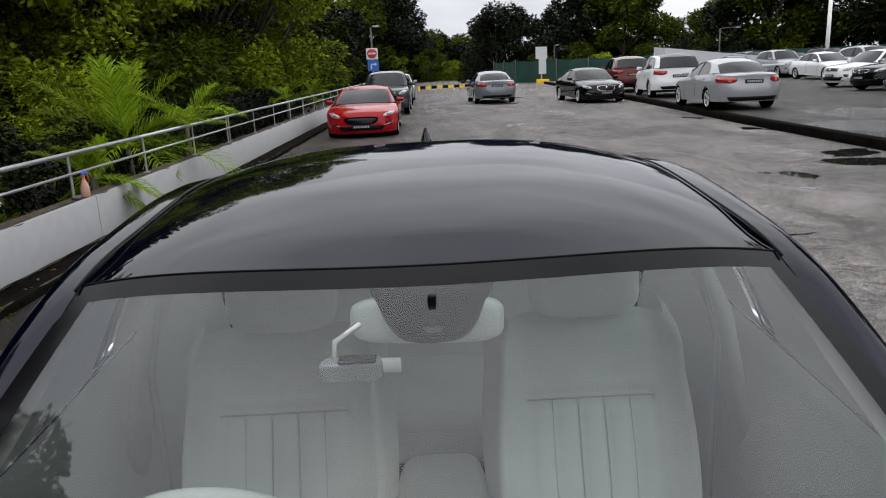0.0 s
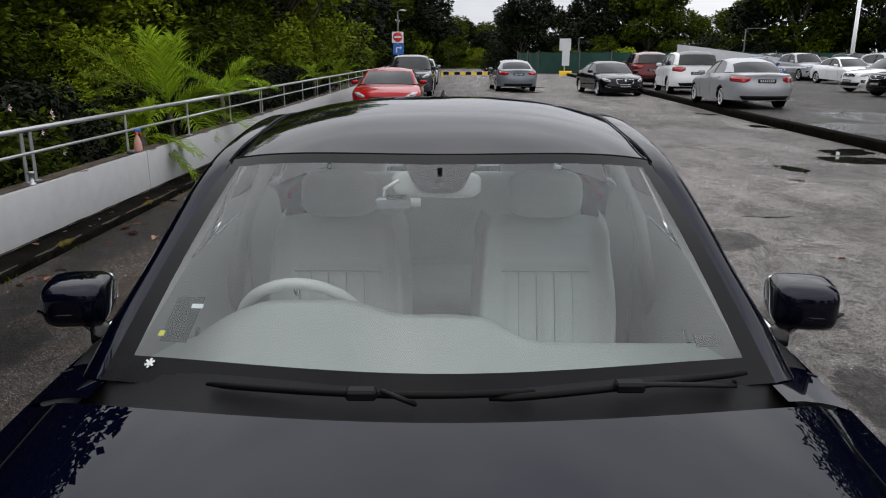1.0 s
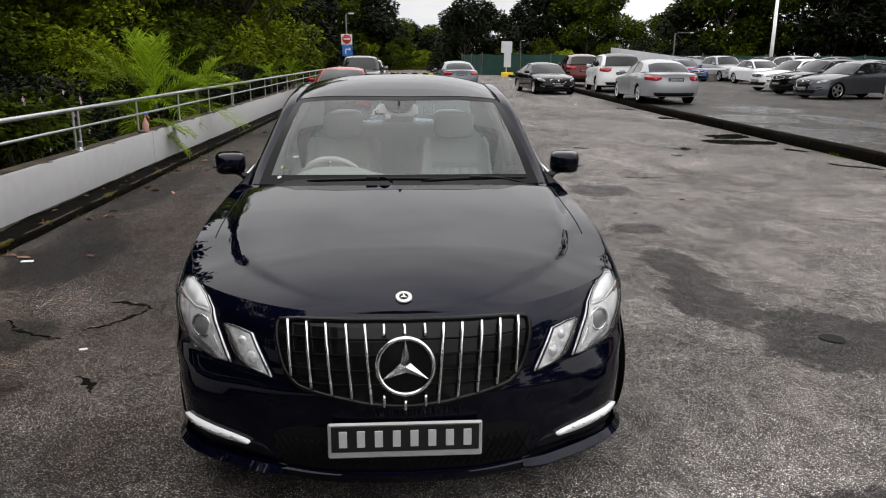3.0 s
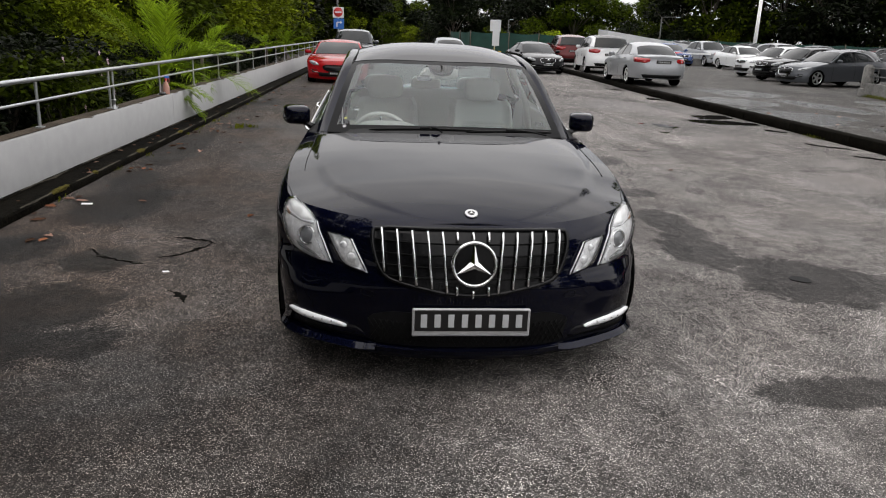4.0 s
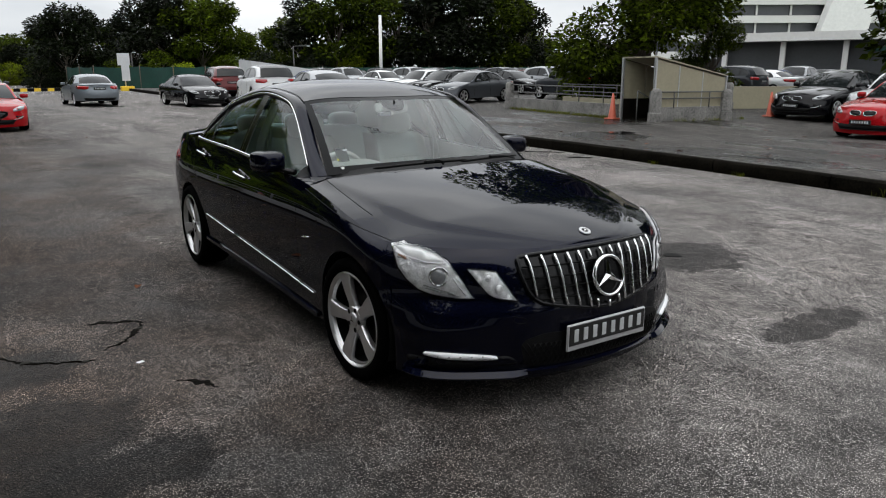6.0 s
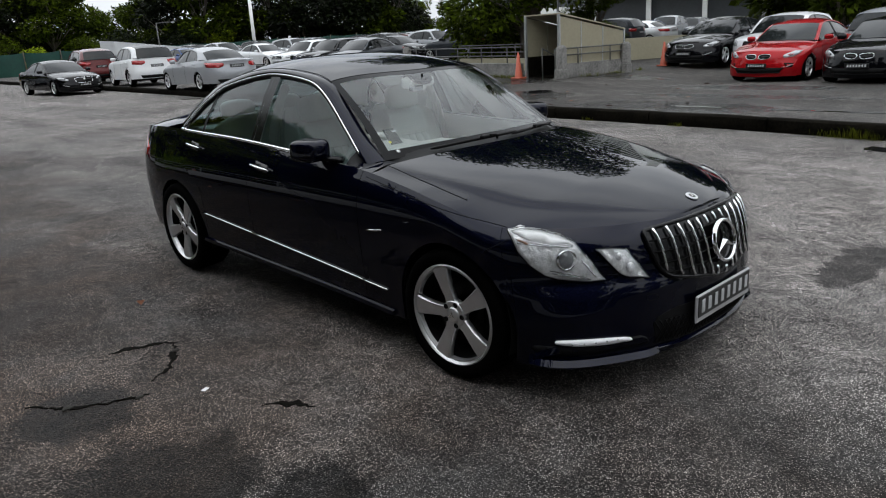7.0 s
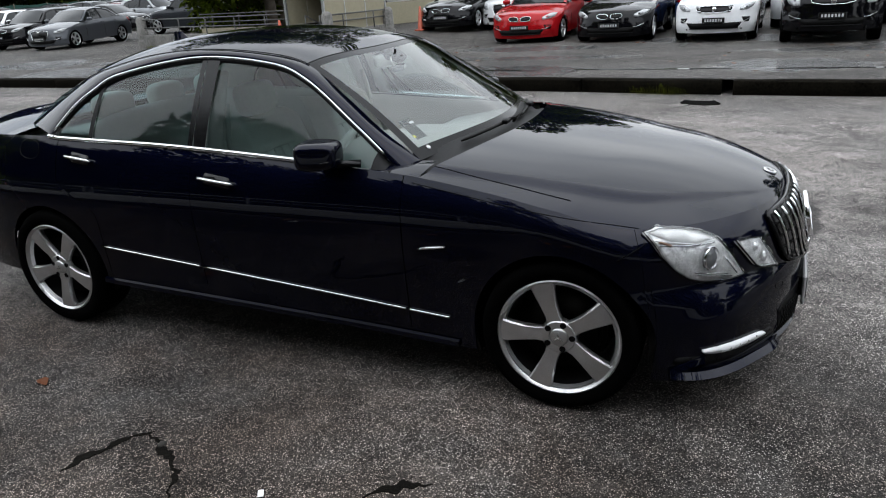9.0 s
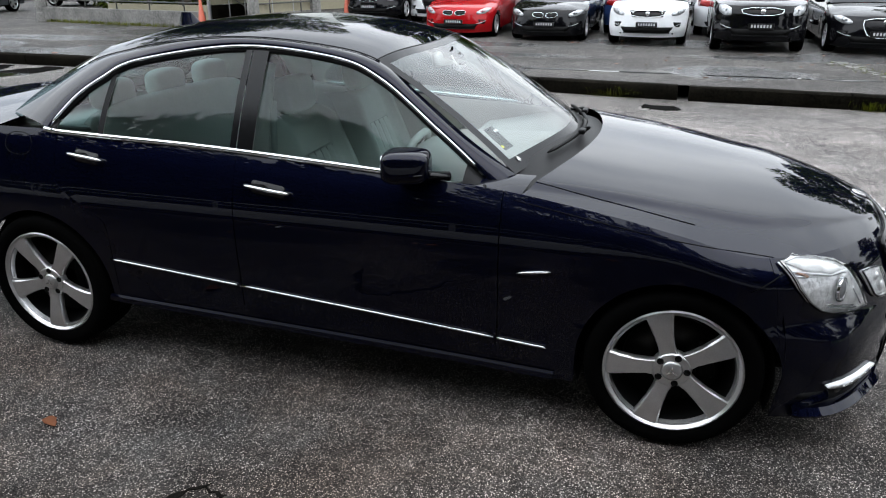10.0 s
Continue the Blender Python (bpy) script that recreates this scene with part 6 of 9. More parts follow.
def plinth_wear():
    """Worn pale stretches of the plinth's two edges, and cushions of moss."""
    rnd = random.Random(71)
    base = bpy.data.objects["plinth"]
    for x, z, w in ((WX + 0.294, 0.076, 0.013), (WX + 0.024, 0.090, 0.008)):
        y = -3.0
        while y < 16:
            L = rnd.uniform(0.12, 1.6)
            rows = []
            for t in np.linspace(0, 1, 14):
                yy = y + t * L
                q = w * math.sin(math.pi * t) ** 0.5 * (0.55 + 0.6 * abs(noise.noise(Vector((yy * 11, x, 0))))) + 0.001
                k = 0.008 * noise.noise(Vector((yy * 1.5, 4, 0)))
                rows.append([(x + k - q, yy, z + 0.001), (x + k, yy, z + 0.007), (x + k + q, yy, z - 0.004), (x + k + q * 1.2, yy, z - 0.02)])
            Soup().grid(np.array(rows), flip=True).make("worn_edge", M["worn_edge"], base)
            y += L + rnd.uniform(0.05, 0.6)
    for y, L in ((0.15, 0.16), (1.02, 0.24), (1.60, 0.12), (3.05, 0.42), (3.9, 0.14), (5.4, 0.30), (7.2, 0.25)):
        m = pillow((WX + 0.290, y, 0.066), (0.052, L, 0.050), 0.8, (10, 26))
        m.v = [(a + 0.016 * noise.noise(Vector((a * 40, b * 40, c * 40))), b, c + 0.014 * noise.noise(Vector((b * 45, c * 45, a * 45)))) for a, b, c in m.v]
        m.make("moss_cushion", M["moss"], base, "yellowish dry moss")


plinth_wear()


def railing():
    r = thing("railing", "galvanised steel pipe railing on top of the wall", "railing", at=WALL_AT, kind="structure")
    posts = [5.69 + 2.02 * k for k in range(-10, 40)]
    for k, y in enumerate(posts):
        twin = (k - 10) % 4 == 0
        for dy in ((-0.07, 0.07) if twin else (0.0,)):
            s = Soup().box((WX - 0.10, y + dy, 0.56 + 0.235), (0.016, 0.046, 0.47), bev=0.004)
            s.box((WX - 0.10, y + dy, 0.568), (0.06, 0.09, 0.014))
            s.make("post", M["steel"], r, smooth=False)
    y0, y1 = posts[0], posts[-1]
    for z, rad in ((1.036, 0.024), (0.825, 0.015)):
        yy = y0
        while yy < y1 - 0.1:
            ye = min(yy + 2.02 * 4, y1)
            Soup().tube([(WX - 0.10, yy - 0.06, z), (WX - 0.10, (yy + ye) / 2, z), (WX - 0.10, ye - 0.075, z)], rad, 10).make("rail_pipe", M["steel"], r)
            yy = ye
    return r


railing()

# ---- the other cars ----
PAINTS = {}


def coat(color, flake=0.3):
    k = (color, flake)
    if k not in PAINTS:
        PAINTS[k] = paint("car_paint", color, flake, 0.35)
    return PAINTS[k]


SHAPES = {"sedan": sedan_shape, "suv": suv_shape, "hatch": hatch_shape}


def parked(name, kind, color, x, y, heading, label, group="parked cars", z=0.0, scale=(1.0, 1.0, 1.0), grille="bar", roof=None, flake=0.3, rim=0.21, lamp="slim"):
    """A parked car. heading 0 faces down the lane towards -y; its local origin is its front axle on the ground."""
    S = SHAPES[kind]()
    body = coat(color, flake)
    sx, sy, sz = scale
    sz *= 0.95 if kind == "sedan" else 1.0
    car = thing(name, label, "car", group, pose(x, y, z, 0, 0, heading))
    fit = Matrix.Diagonal((sx, sy, sz, 1))
    st, P = side_points(S, False)
    bod = Soup().grid(P, flip=True).mirror()
    bod.grid(cover(S, P, -2.0, S.hood_end, S.hood_c, S.hood_bow, 13), flip=True)
    bod.grid(cover(S, P, S.deck_start, 9.0, S.deck_c, 0.0, 11, front=False), flip=True)
    A, B, strip, lower, upper, rlow, rup, roof_p = cabin(S, False)
    shell = Soup()
    shell.v, shell.f = list(bod.v), list(bod.f)
    bvh = BVHTree.FromPolygons([Vector(v) for v in shell.v], shell.f)
    put = lambda s, nm, mat, lab="": s.moved(fit).make(nm, mat, car, lab)
    put(bod, "body", body)
    for sd in (0, 1):
        s = Soup().grid(strip, flip=True)
        if sd:
            s.v = [(-q[0], q[1], q[2]) for q in s.v]
            s.f = [q[::-1] for q in s.f]
        put(s, "roof_pillar", body)
    put(Soup().grid(roof_p), "roof", roof or body)
    put(Soup().grid(pane(lower, upper, 11, 5, 0.02)), "windscreen", M["bg_glass"], "dark reflecting windscreen")
    put(Soup().grid(pane(rlow, rup, 11, 5, 0.02)), "rear_window", M["bg_glass"])
    for a, b in S.win:
        for sd in (0, 1):
            s = Soup().grid(side_window(S, P, B, a, b, 7, 4), flip=True)
            if sd:
                s.v = [(-q[0], q[1], q[2]) for q in s.v]
            put(s, "side_window", M["bg_glass"])
    for sd in (0, 1):
        trim = Soup().grid(side_window(S, P, B, S.win[0][0] - 0.09, S.win[2][1] + 0.04, 18, 3, 0.022), flip=True)
        if sd:
            trim.v = [(-q[0], q[1], q[2]) for q in trim.v]
        put(trim, "window_frame", M["trim"])
    # lamps, grille, intake, plate
    zl = S.top(-0.6)
    if lamp == "slim":
        poly = [(-0.40, zl - 0.01), (-0.20, zl + 0.0), (-0.02, zl - 0.05), (0.10, zl - 0.10), (0.10, zl - 0.16), (-0.10, zl - 0.15), (-0.26, zl - 0.09)]
    else:
        poly = [(-0.36, zl - 0.005), (-0.15, zl), (0.02, zl - 0.05), (0.06, zl - 0.19), (-0.10, zl - 0.20), (-0.26, zl - 0.14)]
    for sd in (0, 1):
        lampm = laid(poly, bvh, "corner", 0.008, 0.03, 0.07, 1)
        if sd:
            lampm.v = [(-q[0], q[1], q[2]) for q in lampm.v]
            lampm.f = [f[::-1] for f in lampm.f]
        put(lampm, "headlamp", M["bg_lamp"])
        spot = cast(bvh, "corner", -0.08, zl - 0.09, 0.012)[0]
        sp = pillow(spot, (0.05, 0.03, 0.05), 1.0, (6, 8))
        if sd:
            sp.v = [(-q[0], q[1], q[2]) for q in sp.v]
        put(sp, "lamp_projector", M["lamp_glass"])
    zt = zl - 0.045
    gm = M["gloss_black"]
    if grille == "kidney":
        for sd in (-1, 1):
            g = put(laid([(sd * 0.025, zt - 0.03), (sd * 0.26, zt - 0.02), (sd * 0.31, zt - 0.06), (sd * 0.26, zt - 0.135), (sd * 0.035, zt - 0.145)], bvh, "front", 0.01, 0.03, 0.08, 1), "grille", gm)
            ed = [cast(bvh, "front", a, b, 0.014)[0] for a, b in densify(round_poly([(sd * 0.025, zt - 0.03), (sd * 0.26, zt - 0.02), (sd * 0.31, zt - 0.06), (sd * 0.26, zt - 0.135), (sd * 0.035, zt - 0.145)], 1), 0.06)]
            put(Soup().tube(ed, 0.006, 5, closed=True), "grille_rim", M["chrome"])
    else:
        gp = {"bar": [(-0.42, zt), (0.42, zt), (0.36, zt - 0.14), (-0.36, zt - 0.14)],
              "oval": [(-0.44, zt - 0.13), (-0.30, zt - 0.09), (0.30, zt - 0.09), (0.44, zt - 0.13), (0.40, zt - 0.25), (0.25, zt - 0.31), (-0.25, zt - 0.31), (-0.40, zt - 0.25)],
              "shield": [(-0.36, zt), (0.36, zt), (0.38, zt - 0.16), (0.26, zt - 0.38), (-0.26, zt - 0.38), (-0.38, zt - 0.16)],
              "tall": [(-0.34, zt + 0.01), (0.34, zt + 0.01), (0.36, zt - 0.10), (0.27, zt - 0.22), (-0.27, zt - 0.22), (-0.36, zt - 0.10)]}[grille]
        put(laid(gp, bvh, "front", 0.008, 0.03, 0.08, 1), "grille", gm)
        ed = [cast(bvh, "front", a, b, 0.012)[0] for a, b in densify(round_poly(gp, 1), 0.08)]
        put(Soup().tube(ed, 0.010, 5, closed=True), "grille_rim", M["chrome"] if grille != "oval" else M["black"])
        if grille in ("bar", "tall", "shield"):
            em = Soup().spin([(0, 0.05), (-0.012, 0.04), (-0.012, 0.0)], 12, "y").moved(Matrix.Translation(cast(bvh, "front", 0, zt - 0.07, 0.03)[0]))
            put(em, "round_badge", M["chrome"])
    zi = S.low(-0.8) + 0.10
    put(laid([(-0.62, zi + 0.13), (0.62, zi + 0.13), (0.52, zi), (-0.52, zi)], bvh, "front", 0.006, 0.02, 0.1, 1), "air_intake", M["black"])
    for sd in (-1, 1):
        put(laid([(sd * 0.60, zi + 0.24), (sd * 0.78, zi + 0.23), (sd * 0.76, zi + 0.13), (sd * 0.66, zi + 0.13)], bvh, "front", 0.006, 0.02, 0.1, 1), "bumper_vent", M["black"])
        put(Soup().tube([cast(bvh, "front", sd * a, zi + b, 0.012)[0] for a, b in ((0.56, 0.135), (0.66, 0.15), (0.78, 0.20))], 0.007, 5), "bumper_trim", M["alloy"])
    put(Soup().tube([cast(bvh, "front", a, zi + 0.005, 0.012)[0] for a in np.linspace(-0.54, 0.54, 9)], 0.010, 5), "front_lip", M["trim"])
    zp = zi + 0.19 if grille not in ("oval",) else zi + 0.11
    pf = Soup().box((0, cast(bvh, "front", 0, zp)[0].y - 0.018, zp), (0.50, 0.02, 0.11), bev=0.004)
    pob = put(pf, "number_plate", M["plate"], "black number plate with pale bars")
    for k in range(7):
        bar = Soup().box((-0.18 + 0.06 * k, cast(bvh, "front", 0, zp)[0].y - 0.030, zp), (0.034, 0.004, 0.06)).moved(fit)
        bar.make("plate_bar", M["plate_ink"], pob, smooth=False)
    # tail
    zr = S.top(3.6)
    tp = [(0.44, zr - 0.09), (0.88, zr - 0.06), (0.90, zr - 0.22), (0.60, zr - 0.25), (0.46, zr - 0.20)]
    for sd in (-1, 1):
        put(laid([(sd * a, b) for a, b in tp], bvh, "back", 0.008, 0.03, 0.07, 1), "tail_lamp", M["tail_red"], "red tail lamp")
    zq = zr - 0.20 if kind == "sedan" else zr - 0.30
    pr = Soup().box((0, cast(bvh, "back", 0, zq)[0].y + 0.016, zq), (0.50, 0.02, 0.11), bev=0.004)
    pob = put(pr, "number_plate", M["plate"])
    for k in range(7):
        bar = Soup().box((-0.18 + 0.06 * k, cast(bvh, "back", 0, zq)[0].y + 0.028, zq), (0.034, 0.004, 0.06)).moved(fit)
        bar.make("plate_bar", M["plate_ink"], pob, smooth=False)
    put(laid([(-0.70, S.low(3.9) + 0.14), (0.70, S.low(3.9) + 0.14), (0.62, S.low(3.9) + 0.02), (-0.62, S.low(3.9) + 0.02)], bvh, "back", 0.006, 0.02, 0.12, 1), "rear_diffuser", M["trim"])
    for sd in (-1, 1):
        m_ = pillow((sd * 0.99, 0.93, S.top(0.9) + 0.075), (0.22, 0.13, 0.14), 0.6, (7, 10))
        put(m_, "door_mirror", body)
        for v, yy in (("left" if sd < 0 else "right", 1.72), ("left" if sd < 0 else "right", 2.6)):
            p = cast(bvh, v, yy, S.top(yy) - 0.13, 0.02)[0]
            put(Soup().tube([p + Vector((0, -0.1, 0)), p + Vector((0, 0.1, 0.006))], 0.013, 5), "door_handle", body)
        for yy in (0.70, 1.82):
            pts = [cast(bvh, "left" if sd < 0 else "right", yy, z_, 0.002)[0] for z_ in np.linspace(S.low(yy) + 0.08, S.top(yy) - 0.01, 6)]
            put(Soup().tube(pts, 0.004, 4), "door_gap", M["black"])
        for yc_, r_, z_ in S.arches:
            R = min(z_ * 1.0, r_ - 0.03)
            wheel(car, sd * 0.82 * sx, yc_ * sy, R, R, R * 0.70, 0.22, sd, False, M["alloy"], 0.0, 5)
    put(under_body(S, P), "under_body", M["black"])
    return car


def front_at(kind, x, y, heading, dy=0.87):
    """The front axle's place for a car whose nose is at x, y."""
    a = radians(heading)
    return x - math.sin(a) * dy, y + math.cos(a) * dy


RED = (0.30, 0.006, 0.009)
BLACK = (0.0025, 0.0025, 0.0035)
SILVER = (0.31, 0.32, 0.335)
GREY = (0.075, 0.08, 0.09)
WHITE = (0.72, 0.73, 0.74)
DARK = (0.03, 0.033, 0.038)


def lane_cars():
    x, y = front_at("sedan", -1.48, 19.45, 0)
    parked("coupe_car", "sedan", RED, x, y, 0, "red low sports coupe with black oval grille", scale=(1.02, 0.98, 0.90), grille="oval", flake=0.1)
    parked("suv_car", "suv", DARK, -1.22, 29.6, -1, "dark grey sport utility car parked behind the red coupe", scale=(1.0, 1.0, 1.0), grille="bar")
    parked("saloon_car", "sedan", GREY, -1.1, 36.2, 0, "grey saloon car parked along the wall", scale=(0.97, 0.95, 1.0))
    parked("saloon_car", "sedan", SILVER, -1.0, 42.2, 0, "silver saloon car parked along the wall", scale=(0.97, 0.95, 1.02))
    x, y = front_at("sedan", 7.75, 30.2, 4)
    parked("saloon_car", "sedan", BLACK, x, y, 4, "black luxury saloon with bright mesh grille beside the kerb", scale=(1.02, 1.04, 0.98), grille="tall")
    parked("saloon_car", "sedan", (0.17, 0.19, 0.21), 3.52, 37.6, 182, "grey-blue saloon seen from behind with red tail lamps", scale=(1.0, 1.0, 1.0))
    parked("saloon_car", "sedan", SILVER, 9.41, 23.9, 177, "silver saloon with red tail lamps parked on the deck", z=deck_z(9.41, 23.9), scale=(0.98, 0.95, 0.98))
    parked("suv_car", "suv", WHITE, 10.35, 31.5, 174, "white sport utility car with black roof parked on the deck", z=deck_z(10.35, 31.5), scale=(1.02, 0.96, 0.98), roof=M["gloss_black"], flake=0.0)
    parked("suv_car", "suv", (0.10, 0.018, 0.018), 10.45, 38.0, 174, "dark red sport utility car parked on the deck", z=deck_z(10.45, 38.0), scale=(1, 1, 0.98))


def deck_cars():
    f = front_at
    a = -91
    for nm, kind, col, x, y, lab, gr, sc, fl in (
            ("saloon_car", "sedan", RED, 15.3, 5.50, "deep red saloon with chrome twin grille facing the lane", "kidney", (1.0, 1.0, 1.0), 0.3),
            ("saloon_car", "sedan", BLACK, 14.9, 3.10, "black saloon with chrome twin grille facing the lane", "kidney", (1.0, 1.0, 0.99), 0.2),
            ("hatchback_car", "hatch", WHITE, 14.4, 0.68, "white hatchback with narrow dark grille", "bar", (0.95, 0.98, 0.98), 0.0),
            ("suv_car", "suv", BLACK, 13.0, -1.60, "black sport utility car with chrome grille bar", "bar", (0.98, 0.98, 1.0), 0.2),
            ("saloon_car", "sedan", BLACK, 13.3, -3.90, "black saloon with spindle grille", "shield", (1.0, 0.98, 1.0), 0.2),
            ("saloon_car", "sedan", BLACK, 18.4, 9.10, "black saloon beside a traffic cone", "kidney", (1.0, 1.03, 1.0), 0.2),
            ("suv_car", "suv", WHITE, 19.2, 7.30, "white sport utility car with tall dark grille", "shield", (1.0, 0.98, 0.96), 0.0)):
        ax, ay = f(kind, x, y, a)
        parked(nm, kind, col, ax, ay, a, lab, "cars on the deck", deck_z(ax, ay), sc, gr, flake=fl, lamp="block" if kind == "suv" else "slim")
    a = -80
    for nm, kind, col, x, y, lab, gr, sc in (
            ("hatchback_car", "hatch", WHITE, 17.0, 30.3, "white hatchback parked in a row", "bar", (0.95, 0.95, 0.98)),
            ("hatchback_car", "hatch", BLACK, 16.2, 26.9, "black hatchback parked in a row", "bar", (0.95, 0.97, 0.98)),
            ("saloon_car", "sedan", GREY, 15.6, 23.9, "dark grey saloon parked in a row", "shield", (0.96, 0.93, 0.97))):
        ax, ay = f(kind, x, y, a)
        parked(nm, kind, col, ax, ay, a, lab, "cars on the deck", deck_z(ax, ay), sc, gr)


lane_cars()
deck_cars()


def far_rows():
    rnd = random.Random(5)
    cols = [WHITE, SILVER, GREY, BLACK, DARK, (0.07, 0.008, 0.010), (0.03, 0.06, 0.17), (0.30, 0.31, 0.32)]
    names = ["white", "silver", "grey", "black", "charcoal", "red", "blue", "light grey"]
    protos = []
    for i in range(8):
        kind = ("sedan", "suv", "hatch")[i % 3]
        c = parked({"sedan": "saloon_car", "suv": "suv_car", "hatch": "hatchback_car"}[kind], kind, cols[i], 22.0 + i * 2.6, 38 + (i % 2) * 0.3, 2 + rnd.uniform(-2, 2), names[i] + " car in the crowded far rows of the deck", "far parked cars", deck_z(22.0, 38.0), (0.97, 0.96, 0.98), "bar")
        protos.append(c)
    spots = []
    for x0, y0, n, dx, dy, h in ((22, 31.5, 8, 2.7, -0.2, 3), (23.5, 25.0, 6, 2.7, -0.3, 183), (20, 44.5, 9, 2.7, 0.0, 2), (24, 51, 9, 2.8, 0, 2), (20.9, 6.0, 5, 0.1, -2.45, 92), (26.6, 4.2, 5, 0.2, -2.5, -86), (30.0, 6, 6, 0.3, -2.6, 94), (34, 22, 4, 2.8, 0, -80), (37.5, 10.0, 7, 0.4, -2.7, -86)):
        for i in range(n):
            spots.append((x0 + dx * i, y0 + dy * i, h + rnd.uniform(-3, 3)))
    for x, y, h in spots:
        p = rnd.choice(protos)
        copy_thing(p, pose(x, y, deck_z(x, y), 0, 0, h))


far_rows()

# ---- stair shelter, low walls, signs and far structures ----
def prism(pts, z0, z1):
    n = len(pts)
    s = Soup()
    s.add([(x, y, z0) for x, y in pts] + [(x, y, z1) for x, y in pts], [tuple(range(n - 1, -1, -1)), tuple(range(n, 2 * n))] + [(i, (i + 1) % n, n + (i + 1) % n, n + i) for i in range(n)])
    return s


def beam(a, b, w, h, bev=0.004):
    """A straight bar of rectangular section between two points."""
    a, b = Vector(a), Vector(b)
    d = b - a
    m = d.to_track_quat("Y", "Z").to_matrix().to_4x4()
    s = Soup().box((0, 0, 0), (w, d.length, h), bev=bev)
    return s.moved(Matrix.Translation((a + b) / 2) @ m)


def pillar(parent, x, y, h, mat=None):
    s = Soup().spin([(-0.10, 0.21), (0.42, 0.20), (0.44, 0.165), (h - 0.12, 0.155), (h - 0.05, 0.13), (h, 0.07), (h, 0.0)], 8, "z", (x, y, 0))
    return flat_normals(s.make("pillar", mat or M["concrete_old"], parent), 40)


def rails(parent, a, b, zs, n, post_h, z0):
    a, b = Vector(a), Vector(b)
    for z in zs:
        Soup().tube([(a.x, a.y, z), (b.x, b.y, z)], 0.020, 7).make("rail_pipe", M["dull_steel"], parent)
    for k in range(n):
        t = (k + 0.5) / n
        p = a.lerp(b, t)
        Soup().tube([(p.x, p.y, z0), (p.x, p.y, post_h)], 0.018, 6).make("post", M["dull_steel"], parent)


def stair_shelter():
    t = thing("stair_shelter", "cream sheet-metal stair shelter with sloping roof and old concrete walls", "shelter")
    A, B, Cc = Vector((14.30, 12.0)), Vector((14.12, 10.65)), Vector((16.45, 10.02))
    D = A + (Cc - B)
    zb, zf, zr = -0.05, 1.94, 1.42
    # corner posts
    for p, h in ((A, zf), (B, zf), (Cc, zr), (D, zr)):
        beam((p.x, p.y, zb), (p.x, p.y, h), 0.07, 0.07).make("post", M["steel"], t, smooth=False)
    # right-hand flank in three sheets, its low wall and rails
    for k in range(3):
        a, b = B.lerp(Cc, k / 3), B.lerp(Cc, (k + 1) / 3 - 0.006)
        za, zb2 = zf + (zr - zf) * k / 3 - 0.04, zf + (zr - zf) * (k + 1) / 3 - 0.04
        s = Soup()
        n = Vector((-(b - a).y, (b - a).x)).normalized() * 0.015
        vs = [(a.x, a.y, 0.55), (b.x, b.y, 0.55), (b.x, b.y, zb2), (a.x, a.y, za)]
        s.add([(x + n.x, y + n.y, z) for x, y, z in vs] + [(x - n.x, y - n.y, z) for x, y, z in vs], [(0, 1, 2, 3), (7, 6, 5, 4), (0, 4, 5, 1), (1, 5, 6, 2), (2, 6, 7, 3), (3, 7, 4, 0)])
        s.make("side_sheet", M["cream"], t, smooth=False)
        a2, b2 = A.lerp(D, k / 3), A.lerp(D, (k + 1) / 3 - 0.006)
        s2 = Soup().add([(a2.x, a2.y, 0.78), (b2.x, b2.y, 0.78), (b2.x, b2.y, zb2), (a2.x, a2.y, za), (a2.x + 0.02, a2.y + 0.02, 0.78), (b2.x + 0.02, b2.y + 0.02, 0.78), (b2.x + 0.02, b2.y + 0.02, zb2), (a2.x + 0.02, a2.y + 0.02, za)], [(0, 1, 2, 3), (7, 6, 5, 4), (0, 4, 5, 1), (1, 5, 6, 2), (2, 6, 7, 3), (3, 7, 4, 0)])
        s2.make("side_sheet", M["cream"], t, smooth=False)
        beam((b.x, b.y, 0.5), (b.x, b.y, zb2), 0.04, 0.04).make("batten", M["steel"], t, smooth=False)
    roof_ = Soup()
    e = (A - B).normalized() * 0.06
    q = [B - e, A + e, D + e, Cc - e]
    zz = [zf, zf, zr, zr]
    roof_.add([(p.x, p.y, z) for p, z in zip(q, zz)] + [(p.x, p.y, z + 0.035) for p, z in zip(q, zz)], [(3, 2, 1, 0), (4, 5, 6, 7), (0, 1, 5, 4), (1, 2, 6, 5), (2, 3, 7, 6), (3, 0, 4, 7)])
    roof_.make("roof_sheet", M["cream"], t, smooth=False)
    beam((D.x, D.y, 1.1), (Cc.x, Cc.y, 1.1), 0.03, 0.62).make("end_sheet", M["cream"], t, smooth=False)
    # near-black panels paint the shade of the stairwell below the sheets
    beam((D.x, D.y, 0.37), (Cc.x, Cc.y, 0.37), 0.05, 0.84).make("stair_wall", M["concrete_wet_void"], t, smooth=False)
    beam((A.x, A.y, 0.36), (D.x, D.y, 0.36), 0.05, 0.82).make("stair_wall", M["concrete_wet_void"], t, smooth=False)
    beam((B.x + 0.1, B.y + 0.05, 0.36), (Cc.x, Cc.y + 0.05, 0.36), 0.03, 0.82).make("stair_wall", M["concrete_wet_void"], t, smooth=False)
    o = (Cc - B).normalized()
    nn = Vector((o.y, -o.x)) * 0.10
